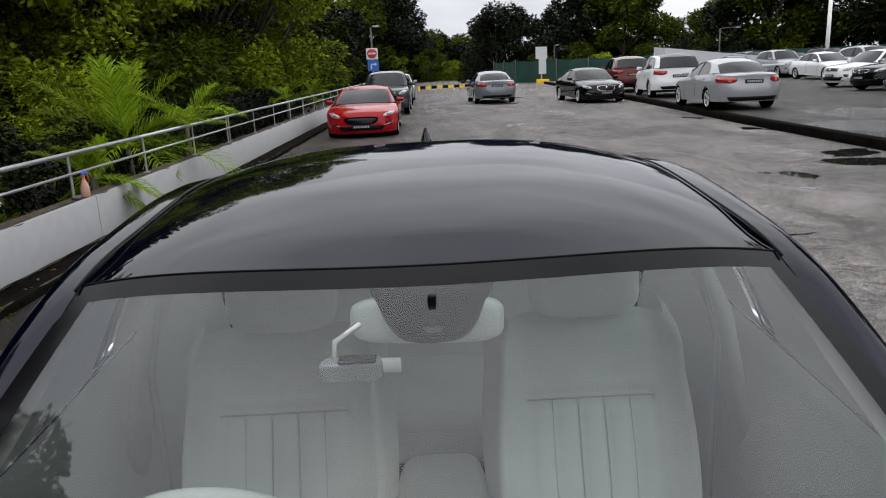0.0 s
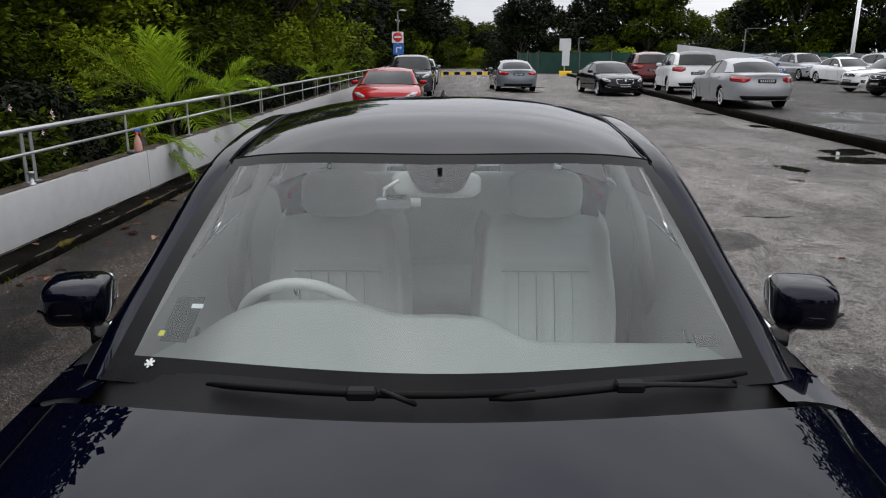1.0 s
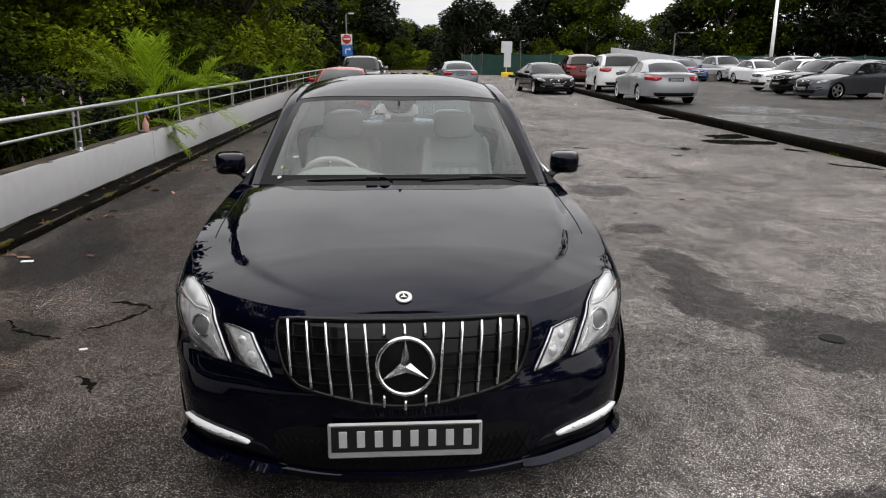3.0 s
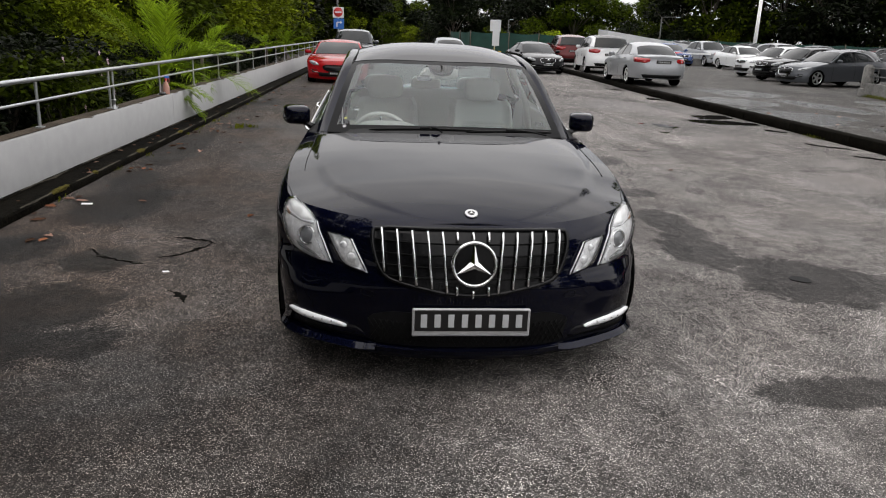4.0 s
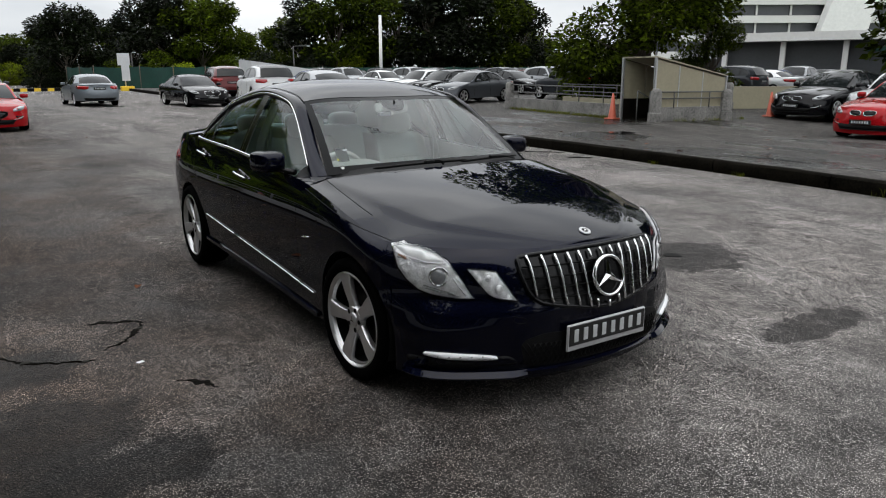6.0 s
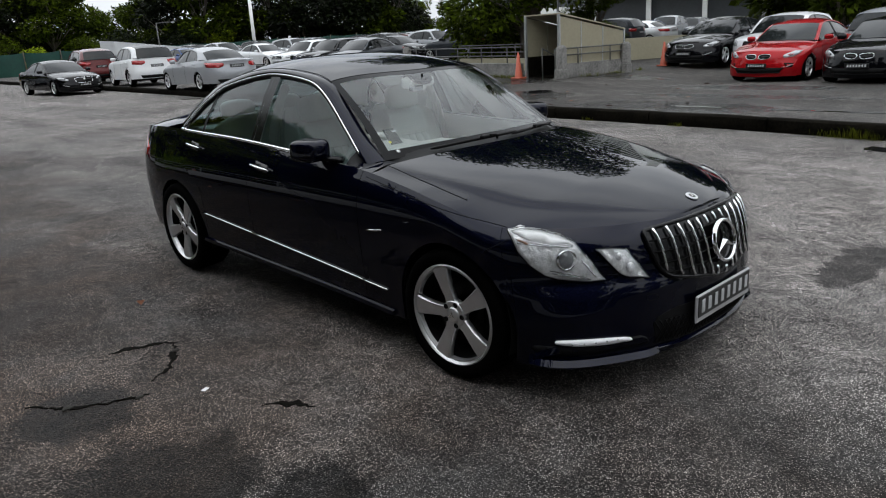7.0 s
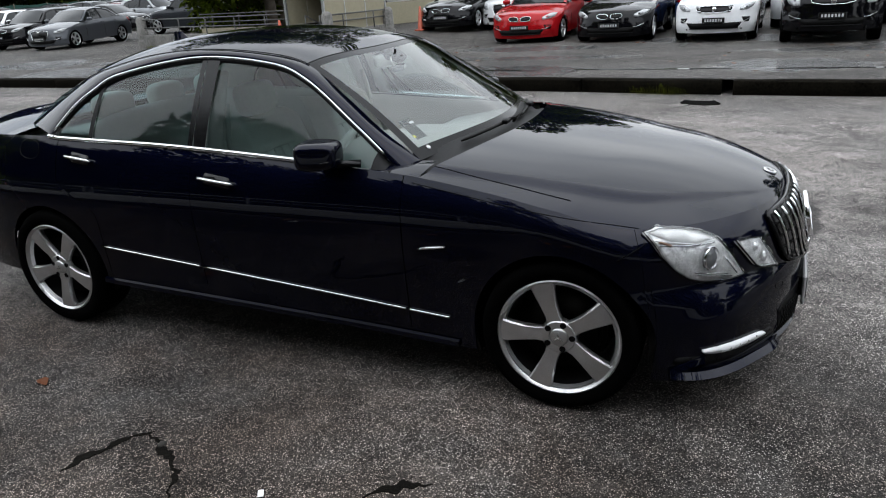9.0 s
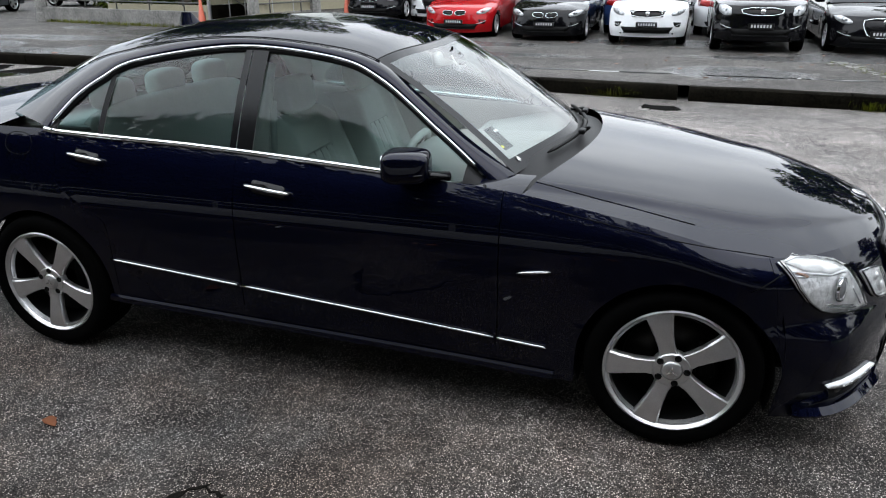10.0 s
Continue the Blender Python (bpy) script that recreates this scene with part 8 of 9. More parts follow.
def woods():
    rnd = random.Random(11)
    # thicket along the wall: bushes low and close, tall trees behind
    y = -14.0
    while y < 70:
        near = y < 40
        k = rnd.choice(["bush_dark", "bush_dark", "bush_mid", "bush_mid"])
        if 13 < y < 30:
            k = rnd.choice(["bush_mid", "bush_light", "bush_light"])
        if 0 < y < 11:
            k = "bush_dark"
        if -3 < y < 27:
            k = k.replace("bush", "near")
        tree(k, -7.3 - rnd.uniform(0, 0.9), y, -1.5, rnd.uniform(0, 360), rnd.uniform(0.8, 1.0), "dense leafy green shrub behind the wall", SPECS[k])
        y += 1.7 if near else 3.0
    y = -14.0
    while y < 75:
        k = rnd.choice(["bush_dark", "bush_dark", "bush_mid", "bush_light"])
        if 2 < y < 30:
            k = k.replace("bush", "near")
        tree(k, -9.2 - rnd.uniform(0, 1.5), y, 0.2, rnd.uniform(0, 360), rnd.uniform(1.5, 1.9) * (0.75 if -6 < y < 5 else 1.0), "dense tall shrub in the thicket", SPECS[k])
        y += 2.8
    y = -14.0
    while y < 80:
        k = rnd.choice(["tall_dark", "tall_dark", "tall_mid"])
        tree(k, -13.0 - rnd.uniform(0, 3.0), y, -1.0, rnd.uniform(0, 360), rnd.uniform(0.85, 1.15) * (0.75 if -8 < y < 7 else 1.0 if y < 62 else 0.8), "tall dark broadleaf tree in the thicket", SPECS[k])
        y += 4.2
    # added undergrowth: its near-black leaves paint the shade below the rails
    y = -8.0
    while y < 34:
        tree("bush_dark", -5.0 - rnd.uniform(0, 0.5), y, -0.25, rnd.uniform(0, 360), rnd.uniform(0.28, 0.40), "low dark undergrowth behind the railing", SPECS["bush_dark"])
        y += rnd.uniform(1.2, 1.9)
    # a tree leaning over the wall behind the view, and the belt that closes the place there
    for x, yy, k, sc in ((-7.0, -9.0, "tall_dark", 0.95), (-9.0, -15.5, "tall_mid", 1.1), (3, -34, "tall_dark", 1.0), (12, -36, "tall_mid", 1.0), (22, -33, "tall_dark", 1.1), (33, -30, "tall_dark", 1.0), (46, -26, "tall_mid", 1.0), (-6, -30, "tall_dark", 1.1), (58, -18, "tall_dark", 1.0)):
        tree(k, x, yy, -0.5, rnd.uniform(0, 360), sc, "tall broadleaf tree at the edge of the car park", SPECS[k])
    # the wood behind the car park
    tops = {"tall_dark": 12.4, "tall_mid": 11.4, "tall_open": 13.4}
    for deg, rise, d, k in TREE_LINE:
        a = radians(deg)
        sc = (1.6 + 0.5 + d * math.tan(radians(rise))) / tops[k]
        tree(k, -2.1 + d * math.sin(a), -3.6 + d * math.cos(a), -0.5, rnd.uniform(0, 360), sc, "tall broadleaf tree of the wood beyond the car park", SPECS[k])
    for deg in (42.2, 45.0, 48.0, 62.0, 65.0, 68.0):
        a = radians(deg)
        tree("tall_mid", 118 * math.sin(a), 118 * math.cos(a), -0.5, rnd.uniform(0, 360), 0.62, "distant tree of the wood beyond the car park", SPECS["tall_mid"])
    for i in range(26):
        b = radians(-4 + i * 2.6 + rnd.uniform(-1, 1))
        d = rnd.uniform(74, 84) + (26 if b < 0.07 else 0)
        k = rnd.choice(["bush_mid", "bush_dark", "bush_light"])
        if 0.88 < b < 1.06:
            continue
        tree(k, d * math.sin(b), d * math.cos(b), -0.4, rnd.uniform(0, 360), rnd.uniform(0.7, 1.05), "low shrub at the edge of the wood", SPECS[k])
    for x, yy, k, sc in ((-3.5, 96, "tall_mid", 0.62), (-0.5, 99, "tall_dark", 0.46), (2.5, 97, "tall_mid", 0.42), (5.5, 101, "tall_dark", 0.42), (8.0, 98, "tall_open", 0.36), (1.0, 92, "bush_mid", 0.9), (4.5, 93, "bush_light", 0.8), (7.5, 92, "bush_mid", 0.9), (-2.5, 91, "bush_light", 1.0)):
        tree(k, x, yy, -0.5, rnd.uniform(0, 360), sc, "leafy tree closing the end of the lane", SPECS[k])
    for x, yy, k, sc in ((34.0, 10.4, "tall_open", 0.95), (39.0, 8.5, "tall_open", 0.85), (42.5, 12.6, "tall_mid", 0.95), (30.0, 8.4, "tall_open", 0.72)):
        tree(k, x, yy, -0.3, rnd.uniform(0, 360), sc, "spreading tree among the far parked cars", SPECS[k])
    tree("tall_dense", 20.5, 17.1, -0.3, 40, 1.0, "large dense dark broadleaf tree behind the stair shelter", SPECS["tall_dense"])
    tree("tall_crown", 21.6, 17.4, -0.3, 0, 1.0, "broad-crowned dark tree behind the stair shelter", SPECS["tall_crown"])
    tree("tall_dense", 24.6, 16.6, -0.2, 150, 0.36, "small dense broadleaf tree behind the stair shelter", SPECS["tall_dense"])
    for x, yy, k, sc in ((28.5, -11.8, "tall_open", 0.95), (-10.2, 2.2, "tall_over", 0.82), (-9.2, 7.4, "tall_over", 0.6), (-10.0, -3.0, "tall_over", 1.0), (-7.6, 27.5, "tall_light", 1.0), (-7.2, 37.0, "tall_light", 1.25), (-7.0, 41.5, "bush_light", 1.2), (-7.4, 47.0, "bush_mid", 1.4), (-7.2, 53.0, "bush_light", 1.2), (-7.4, 33.5, "tall_light", 1.12), (-8.6, 21.0, "tall_light", 0.95)):
        tree(k, x, yy, -0.5, rnd.uniform(0, 360), sc, "tall broadleaf tree rising over the car park's edge", SPECS[k])
    tree("tall_mid", 33.0, 10.5, 0.0, 200, 0.55, "slender young tree among the parked cars", SPECS["tall_mid"])


woods()


# ---- palms by the wall ----
def frond(rnd, base, aim, length, droop, leaflets=34, width=0.40):
    """One feathered palm leaf: a bent rib with narrow leaflets on both sides."""
    a = Vector((math.cos(aim[0]) * math.cos(aim[1]), math.sin(aim[0]) * math.cos(aim[1]), math.sin(aim[1])))
    pts = []
    for k in range(9):
        t = k / 8
        p = Vector(base) + a * length * t
        p.z -= droop * length * t * t
        pts.append(p)
    s = Soup().tube(pts, [0.012 * (1 - 0.1 * k) for k in range(9)], 4)
    for k in range(leaflets):
        t = 0.14 + 0.86 * k / leaflets
        i = min(7, int(t * 8))
        p = pts[i].lerp(pts[i + 1], t * 8 - i)
        d = (pts[i + 1] - pts[i]).normalized()
        side = d.cross(Vector((0, 0, 1)))
        side = side.normalized() if side.length > 1e-4 else Vector((1, 0, 0))
        up = side.cross(d)
        L = width * (0.35 + 0.65 * math.sin(math.pi * min(1.0, t * 0.85 + 0.12))) * rnd.uniform(0.8, 1.15)
        for sd in (-1, 1):
            q = (side * sd * 0.60 + d * 0.85 + up * rnd.uniform(0.05, 0.40)).normalized()
            w = q.cross(up).normalized() * 0.0075
            m = p + q * L * 0.55 + up * 0.01
            e = p + q * L - Vector((0, 0, 0.10 * L + rnd.uniform(0, 0.05)))
            s.add([p - w * 0.5, p + w * 0.5, m + w, m - w, e], [(0, 1, 2, 3), (3, 2, 4)])
    return s


def palm(x, y, z, n, length, seed, label, low=0.15, stem=0.5):
    rnd = random.Random(seed)
    t = thing("palm", label, "palm", "palms behind the wall", pose(x, y, z))
    Soup().tube([(0, 0, -1.2), (0.02, 0, -0.4), (0, 0.02, 0.05)], [0.05, 0.045, 0.04], 8).make("stem", M["bark"], t)
    for k in range(n):
        az = 2 * math.pi * k / n * 1.618 * 1.0 + rnd.uniform(-0.3, 0.3)
        el = low + (1.15 - low) * rnd.random()
        L = length * rnd.uniform(0.75, 1.1)
        frond(rnd, (0, 0, 0), (az, el), L, rnd.uniform(0.12, 0.40) + 0.25 * (1 - el), 38, 0.56 * length / 1.8).make("frond", M["palm"], t, smooth=False)
    return t


palm(-4.60, 11.8, 0.72, 28, 1.95, 3, "bright green feathery palm leaning over the railing", 0.02)
palm(-3.92, 8.9, 0.62, 12, 0.80, 4, "small drooping palm hanging over the wall top", -0.4)
palm(-4.45, 14.4, 0.9, 11, 1.55, 5, "green feathery palm behind the railing")
palm(-4.5, 26.0, 0.9, 11, 1.4, 6, "green feathery palm behind the railing")
palm(-4.4, 32.0, 0.8, 9, 1.3, 8, "green feathery palm behind the railing")


def flowering_shrub():
    rnd = random.Random(21)
    t = thing("flowering_shrub", "low green shrub with small pale pink flowers behind the railing", "shrub", at=pose(-4.35, 6.6, 0.2))
    blobs = [(rnd.uniform(-0.3, 0.3), rnd.uniform(-1.3, 1.3), rnd.uniform(0.1, 0.75), rnd.uniform(0.25, 0.42)) for _ in range(11)]
    v, f = leaf_cloud(rnd, blobs, 3800, 0.09)
    s = Soup()
    for b in blobs:
        s.tube([(0, b[1] * 0.4, -1.0), (b[0] * 0.6, b[1] * 0.8, b[2] * 0.5), b[:3]], [0.02, 0.012, 0.005], 5)
    s.make("stem", M["bark"], t)
    mesh_ob("foliage", v, f, M["leaf_mid"], t, smooth=False)
    for k in range(9):
        b = rnd.choice(blobs)
        p = (b[0] + b[3] * 0.9, b[1] + rnd.uniform(-0.2, 0.2), b[2] + b[3] * rnd.uniform(0.3, 0.9))
        fl = Soup()
        for i in range(5):
            a = 2 * math.pi * i / 5
            fl.add([p, (p[0] + 0.01, p[1] + 0.028 * math.cos(a - 0.4), p[2] + 0.028 * math.sin(a - 0.4)), (p[0] + 0.016, p[1] + 0.036 * math.cos(a), p[2] + 0.036 * math.sin(a)), (p[0] + 0.01, p[1] + 0.028 * math.cos(a + 0.4), p[2] + 0.028 * math.sin(a + 0.4))], [(0, 1, 2, 3)])
        fl.make("flower", M["petal"], t, smooth=False)


M["petal"] = plain("pink_petal", (0.62, 0.42, 0.52), 0.6, vary=0.1)
flowering_shrub()

# ---- puddles, damp, cracks, litter ----
def ragged(poly, rnd, amp, passes=2):
    p = round_poly(poly, passes)
    p = densify(p, 0.08)
    return [(x + amp * noise.noise(Vector((x * 3.1, y * 3.1, 1))) + amp * 0.6 * noise.noise(Vector((x * 9, y * 9, 5))), y + amp * noise.noise(Vector((x * 3.1, y * 3.1, 9))) + amp * 0.6 * noise.noise(Vector((x * 9, y * 9, 14)))) for x, y in p]


def lying(name, poly, z, mat, label, category, thick=0.003):
    v, _, f, _, _, _ = delaunay_2d_cdt([Vector(p) for p in poly], [], [list(range(len(poly)))], 1, 1e-6)
    s = Soup().add([(p[0], p[1], z) for p in v], [tuple(q) for q in f])
    n = len(poly)
    o = len(s.v)
    s.v += [(x, y, z) for x, y in poly] + [(x, y, z - thick) for x, y in poly]
    s.f += [(o + i, o + (i + 1) % n, o + n + (i + 1) % n, o + n + i) for i in range(n)]
    ob = s.make(name, mat, None, "", smooth=False)
    return tagged(ob, label, category, kind="structure")


def oval(x0, y0, x1, y1, w):
    """An outline about the line between two points, w wide."""
    d = Vector((x1 - x0, y1 - y0))
    n = Vector((-d.y, d.x)).normalized() * w / 2
    c = Vector(((x0 + x1) / 2, (y0 + y1) / 2))
    return [tuple(c + d / 2 * math.cos(a) + n * math.sin(a)) for a in np.linspace(0, 2 * math.pi, 14, endpoint=False)]


def wet_ground():
    rnd = random.Random(3)
    for x0, y0, x1, y1, w in ((6.35, 11.45, 7.85, 11.0, 0.85), (7.0, 11.9, 7.85, 12.7, 0.7), (5.36, 10.6, 5.62, 9.85, 0.34), (7.72, 17.5, 8.1, 16.5, 0.40), (7.7, 21.3, 8.05, 20.6, 0.35), (6.62, 0.38, 6.45, -0.08, 0.42), (4.95, 9.35, 5.05, 9.1, 0.14), (3.5, 10.45, 3.7, 10.2, 0.14), (5.05, 10.7, 5.15, 10.5, 0.14), (7.42, 10.15, 7.63, 9.6, 0.22), (7.10, 8.15, 7.62, 7.4, 0.16), (7.15, 6.8, 7.45, 6.4, 0.16), (4.0, 38.9, 5.6, 38.6, 0.9), (3.0, 33.0, 4.6, 33.4, 0.5), (10.4, 9.0, 10.9, 8.4, 0.5)):
        z = 0.0050 if x0 < 8.3 else deck_z(x0, y0) + 0.004
        lying("puddle", ragged(oval(x0, y0, x1, y1, w), rnd, 0.20 if w > 0.3 else 0.08), z, M["water"], "still dark puddle lying on the ground", "puddle")
    # long wet seam in the deck
    for a, b in ((-3.6, -0.4), (-0.1, 2.4), (2.9, 4.6)):
        xs = lambda y: 8.62 + 0.03 * y
        lying("puddle", ragged([(xs(a), a), (xs(a) + 0.09, a + 0.05), (xs(b) + 0.09, b), (xs(b), b)], rnd, 0.05, 1), deck_z(8.62) + 0.006, M["water"], "water lying along a seam of the deck", "puddle")
    # oil stain
    lying("oil_stain", ragged(oval(2.60, 0.84, 2.70, 0.74, 0.10), rnd, 0.05), 0.0075, M["black"], "black oil stain on the asphalt", "stain")


wet_ground()


def cracks():
    rnd = random.Random(8)
    runs = [[(-1.98, 1.74), (-1.86, 1.72), (-1.72, 1.66), (-1.64, 1.58)], [(-1.66, 1.60), (-1.72, 1.46), (-1.80, 1.32), (-1.96, 1.20)],
            [(-2.50, 1.42), (-2.42, 1.32), (-2.33, 1.22), (-2.18, 1.13), (-2.03, 1.06)], [(-1.72, 0.52), (-1.62, 0.42), (-1.56, 0.30)], [(3.3, 6.9), (3.6, 6.85), (3.9, 6.9)]]
    for r in runs:
        p = rail([(x, y, 0) for x, y in r], 26)
        left, right = [], []
        for i, q in enumerate(p):
            d = p[min(i + 1, 25)] - p[max(i - 1, 0)]
            n = np.array((-d[1], d[0], 0)) / (np.linalg.norm(d) + 1e-9)
            w = (0.005 + 0.042 * abs(noise.noise(Vector((q[0] * 6, q[1] * 6, 2))))) * math.sin(math.pi * (i + 0.6) / 26.2)
            j = 0.020 * noise.noise(Vector((q[0] * 12, q[1] * 12, 7))) + 0.022 * noise.noise(Vector((q[0] * 31, q[1] * 31, 3)))
            left.append(tuple((q + n * (w + j))[:2]))
            right.append(tuple((q - n * (w - j))[:2]))
        lying("crack", left + right[::-1], 0.0032, M["pothole"], "dark ragged crack in the asphalt", "crack")
    for x, y, k in ((-2.36, 1.24, 1.0), (-1.70, 1.48, 0.9), (-2.08, 1.07, 0.7)):
        v = pillow((x, y, 0.003), (0.055 * k, 0.036 * k, 0.014), 0.7, (7, 10))
        v.v = [(a + 0.012 * noise.noise(Vector((a * 40, b * 40, c * 40))), b + 0.012 * noise.noise(Vector((b * 40, c * 40, a * 40))), c) for a, b, c in v.v]
        tagged(v.make("loose_stone", M["crumb"]), "small broken piece of grey asphalt", "stone", "loose stones")


M["crumb"] = plain("asphalt_crumb", (0.040, 0.038, 0.034), 0.85, sheen=0.1, vary=0.5, scale=30, bump=0.6, bump_scale=90)
M["pothole"] = plain("crack_dirt", (0.006, 0.0054, 0.0046), 0.9, sheen=0.03, vary=0.4, scale=20, bump=0.8, bump_scale=60)
cracks()


def litter():
    rnd = random.Random(14)
    p = thing("paper_scrap", "small white scrap of paper on the asphalt", "litter", at=pose(-1.822, 0.884, 0.006, 4, 6, 35))
    Soup().box((0, 0, 0), (0.045, 0.022, 0.004), bev=0.001).make("scrap", M["sticker"], p, smooth=False)
    p = thing("paper_scrap", "small white scrap of paper by the plinth", "litter", at=pose(-3.02, 2.82, 0.008, 3, 2, 10))
    Soup().box((0, 0, 0), (0.09, 0.04, 0.006), bev=0.001).make("scrap", M["sticker"], p, smooth=False)
    def leaf(x, y, z, s):
        a = rnd.uniform(0, 6.28)
        roll, bend, wide, seed = rnd.uniform(0.1, 0.75), rnd.uniform(-0.3, 0.45), rnd.uniform(0.65, 1.1), rnd.uniform(0, 90)
        rows = []
        for i in range(9):
            t = i / 8
            w = wide * 0.40 * math.sin(math.pi * min(1.0, t * 0.96 + 0.02)) ** 0.8 * (0.8 + 0.5 * noise.noise(Vector((t * 7, seed, 0))))
            row = []
            for e in (-1, -0.5, 0, 0.5, 1):
                u = (t - 0.5) * s
                v = e * w * s * (1 - 0.35 * roll * abs(e)) + bend * s * 0.35 * (t - 0.5) ** 2
                h = 0.004 + roll * abs(e) ** 1.5 * w * s + 0.10 * s * (t - 0.5) ** 2 + 0.10 * s * abs(noise.noise(Vector((t * 4, e * 2, seed))))
                row.append((x + u * math.cos(a) - v * math.sin(a), y + u * math.sin(a) + v * math.cos(a), z + h))
            rows.append(row)
        o = Soup().grid(np.array(rows)).make("fallen_leaf", M[rnd.choice(("dead_leaf", "pale_dead_leaf", "dark_dead_leaf", "dark_dead_leaf"))])
        tagged(o, "curled brown fallen leaf on the ground", "leaf", "fallen leaves")
    for _ in range(85):
        y = rnd.uniform(-2, 18)
        x = wall_x(y, 0.34) + abs(rnd.gauss(0, 0.26)) * (1.0 if y < 5 else 1.6)
        leaf(x, y, 0.0, rnd.uniform(0.05, 0.13))
    for _ in range(75):
        y = rnd.uniform(-3, 16)
        leaf(wall_x(y, rnd.uniform(0.06, 0.28)), y, 0.076, rnd.uniform(0.03, 0.08))
    for _ in range(70):
        x, y = rnd.uniform(8.2, 16), rnd.uniform(-4, 12)
        leaf(x, y, deck_z(x, y), rnd.uniform(0.06, 0.14))
    for _ in range(18):
        leaf(rnd.uniform(-2.8, 6), rnd.uniform(2, 22), 0.0, rnd.uniform(0.04, 0.10))
    for _ in range(42):
        y = rnd.uniform(-6.5, -2.0)
        x = 12.8 - 0.55 * (y + 3.6) + rnd.gauss(0, 0.16) - 1.2
        leaf(x, y, deck_z(x), rnd.uniform(0.05, 0.11))


litter()


def tufts():
    rnd = random.Random(31)
    vs, fs = [], []

    def tuft(x, y, z, n, h):
        for _ in range(n):
            a = rnd.uniform(0, 6.28)
            r = abs(rnd.gauss(0, 0.06))
            bx, by = x + r * math.cos(a), y + r * math.sin(a) * 2.2
            L = h * rnd.uniform(0.5, 1.2)
            lean = rnd.uniform(0.1, 0.7)
            b = rnd.uniform(0, 6.28)
            d = (math.cos(b) * lean * L, math.sin(b) * lean * L)
            w = 0.006
            o = len(vs)
            vs.extend([(bx - w, by, z), (bx + w, by, z), (bx + d[0] * 0.5 + w * 0.6, by + d[1] * 0.5, z + L * 0.65), (bx + d[0] * 0.5 - w * 0.6, by + d[1] * 0.5, z + L * 0.65), (bx + d[0], by + d[1], z + L * 0.85)])
            fs.extend([(o, o + 1, o + 2, o + 3), (o + 3, o + 2, o + 4)])

    for y, n, h in ((0.72, 90, 0.17), (1.05, 50, 0.12), (0.5, 40, 0.1), (-2.4, 90, 0.15), (-3.0, 80, 0.16), (-3.6, 70, 0.15), (3.4, 30, 0.08), (5.2, 30, 0.08), (9.0, 30, 0.08)):
        tuft(KERB(y) - 0.03, y, 0.0, n, h)
    for k in range(12):
        x = 8.5 + 0.25 * k
        tuft(x, -3.3 + 0.18 * (x - 8.4) + rnd.uniform(-0.15, 0.15), deck_z(x), 26, 0.06)
    tuft(-2.62, 8.5, 0.0, 60, 0.07)
    tuft(-2.45, 8.6, 0.0, 30, 0.05)
    for k in range(22):
        y = rnd.uniform(0, 24)
        tuft(wall_x(y, 0.32 + rnd.uniform(0, 0.03)), y, 0.0, 10, 0.04)
    for k in range(9):
        tuft(14.5 + 0.8 * rnd.random() + 0.24 * k, 10.36 - 0.25 * k * 0.24 + rnd.uniform(-0.12, 0.0), 0.18, 30, 0.11)
    for k in range(20):
        t = k / 20
        tuft(14.12 + 1.2 * t, 12.3 + 6.2 * t, 0.18, 50, 0.12)

    tagged(mesh_ob("weeds", vs, fs, M["weed"], smooth=False), "small green weeds growing at the foot of the kerbs", "weeds", kind="stuff")


M["weed"] = leaf_material("weed_leaf", (0.115, 0.130, 0.010))


tufts()


def settle(ob, lift):
    """Lets a flat thing follow the slope of the deck."""
    for v in ob.data.vertices:
        v.co.z = deck_z(v.co.x, v.co.y) + lift


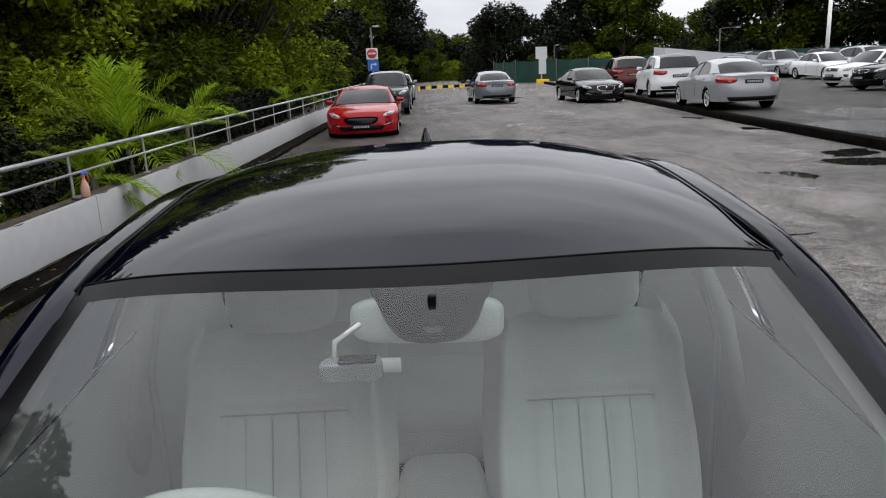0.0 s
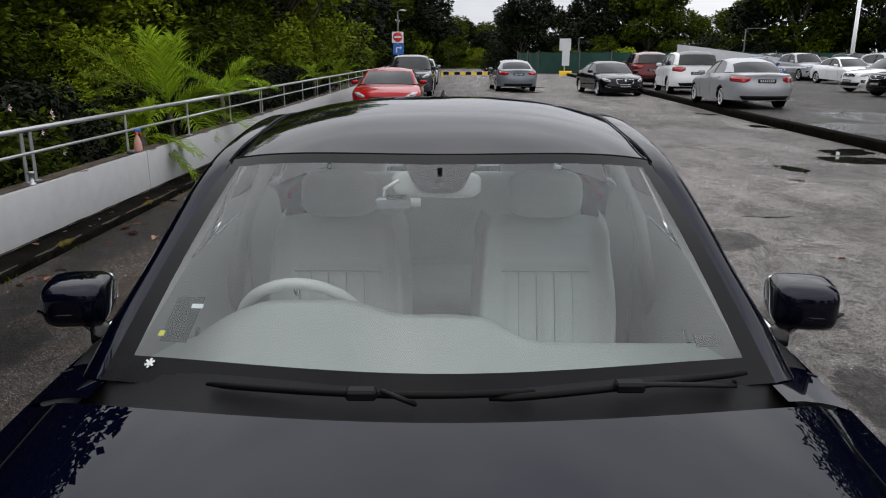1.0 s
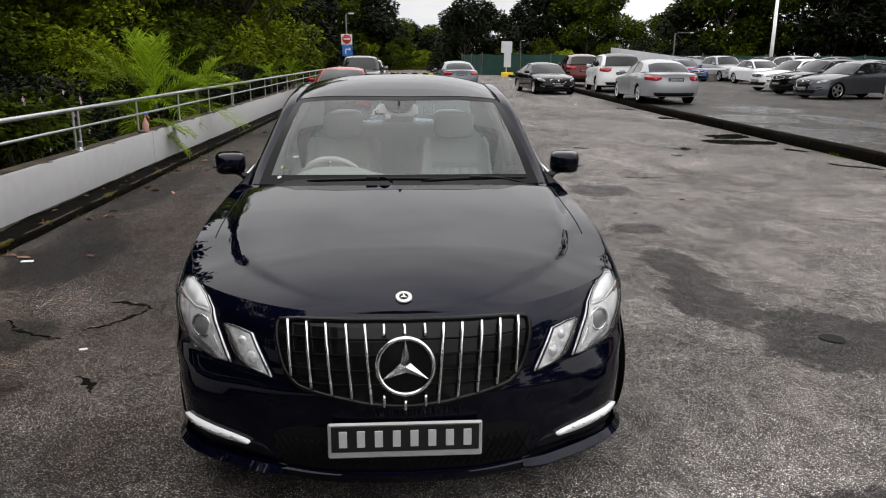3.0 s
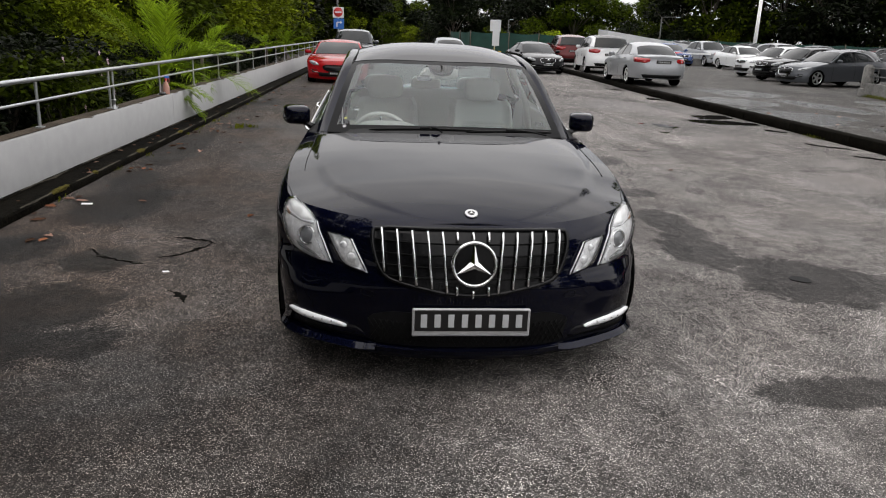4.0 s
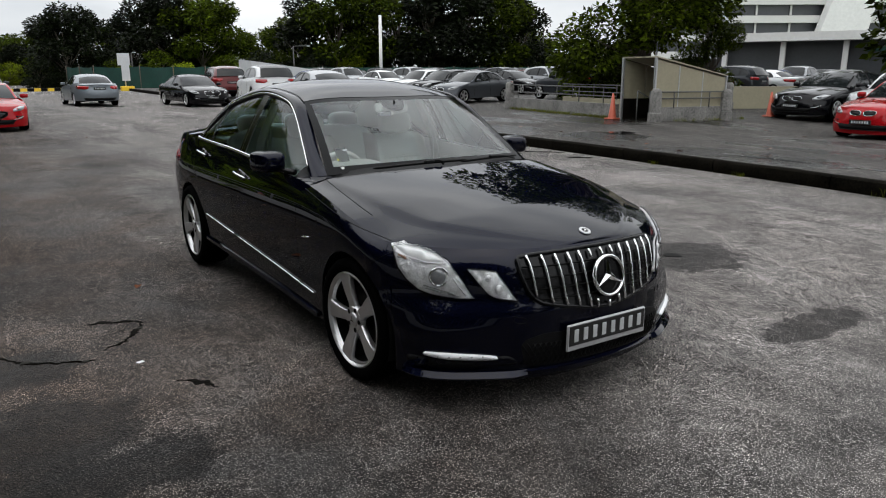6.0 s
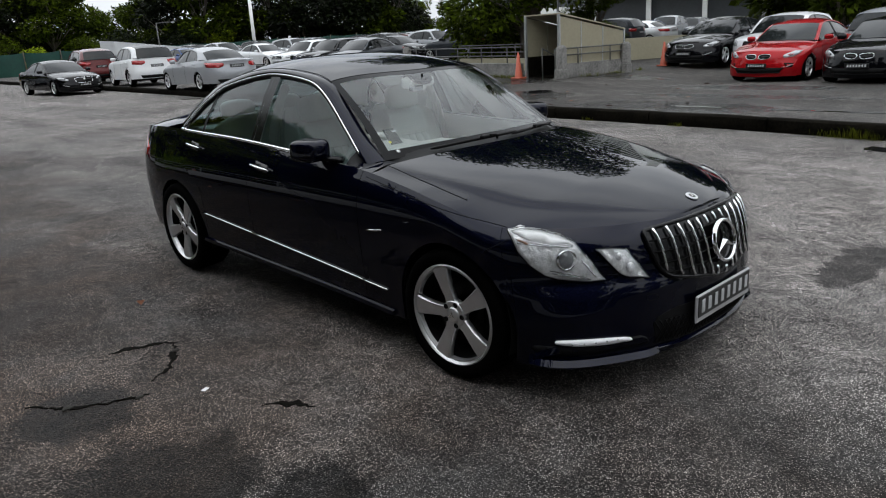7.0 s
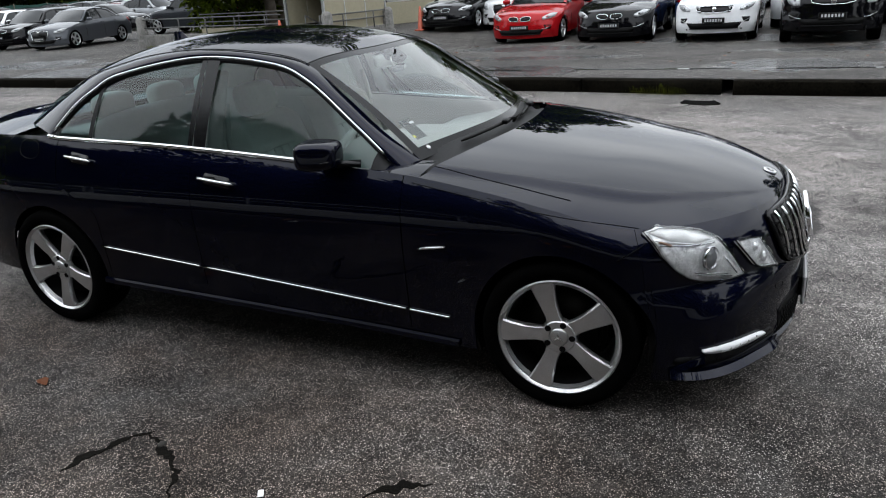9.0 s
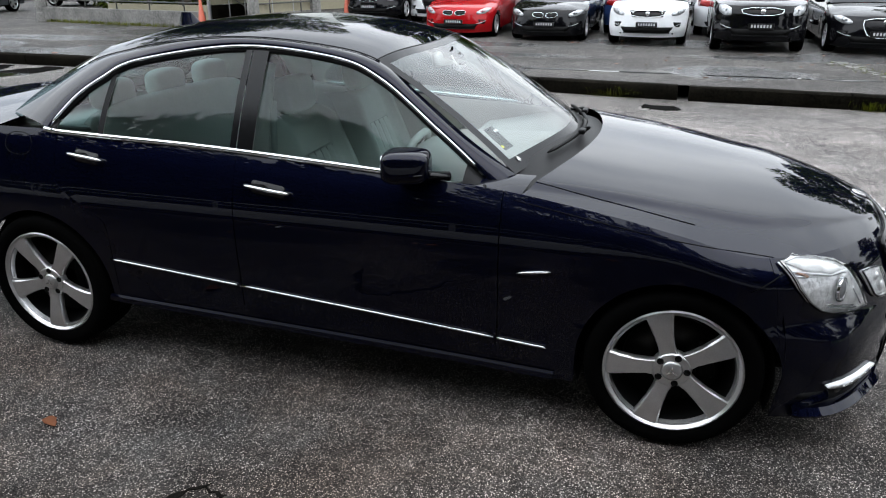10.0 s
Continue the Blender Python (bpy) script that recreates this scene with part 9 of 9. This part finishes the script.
def road_marks():
    def strip(pts, w, z, label):
        s = Soup()
        for (x0, y0), (x1, y1) in zip(pts, pts[1:]):
            d = Vector((x1 - x0, y1 - y0)).normalized()
            n = Vector((-d.y, d.x)) * w / 2
            s.add([(x0 + n.x, y0 + n.y, z), (x0 - n.x, y0 - n.y, z), (x1 - n.x, y1 - n.y, z), (x1 + n.x, y1 + n.y, z)], [(0, 1, 2, 3)])
            s.add([(x0 + n.x, y0 + n.y, z - 0.003), (x0 - n.x, y0 - n.y, z - 0.003), (x1 - n.x, y1 - n.y, z - 0.003), (x1 + n.x, y1 + n.y, z - 0.003)], [(3, 2, 1, 0)])
        ob = tagged(s.make("road_marking", M["road_white"], smooth=False), label, "road marking", kind="structure")
        if z > 0.01:
            settle(ob, 0.004)
    strip([(-1.0, 49.0), (9.6, 47.6)], 0.35, 0.004, "worn white line across the lane")
    strip([(-1.0, 62.0), (9.0, 61.0)], 0.35, 0.004, "worn white line across the lane")
    strip([(3.6, 40.5), (3.35, 36.5)], 0.3, 0.004, "worn white arrow shaft on the lane")
    a = Soup().add([(2.7, 37.0, 0.004), (4.0, 37.0, 0.004), (3.3, 34.2, 0.004)], [(0, 1, 2)])
    tagged(a.make("road_marking", M["road_white"], smooth=False), "worn white arrow head on the lane", "road marking", kind="structure")
    for y in (6.9, 3.35, 1.2, -0.9, -3.1, -5.4):
        strip([(13.2, y), (14.2, y - 0.02)], 0.10, deck_z(13.2) + 0.004, "short worn white bay line on the deck")
    # broken concrete strip across the deck
    rnd = random.Random(2)
    s = Soup()
    for k in range(46):
        t = k / 45
        x, y = 8.4 + 3.1 * t + rnd.gauss(0, 0.05), -3.3 + 0.55 * t + rnd.gauss(0, 0.09)
        s.box((0, 0, 0), (rnd.uniform(0.05, 0.17), rnd.uniform(0.04, 0.11), 0.016), Matrix.Translation((x, y, deck_z(x, y) + 0.006)) @ pose(0, 0, 0, rnd.uniform(-3, 3), rnd.uniform(-3, 3), rnd.uniform(0, 90)))
    tagged(s.make("broken_strip", M["concrete_old"], smooth=False), "crumbling pale concrete strip across the deck", "strip", kind="structure")


road_marks()
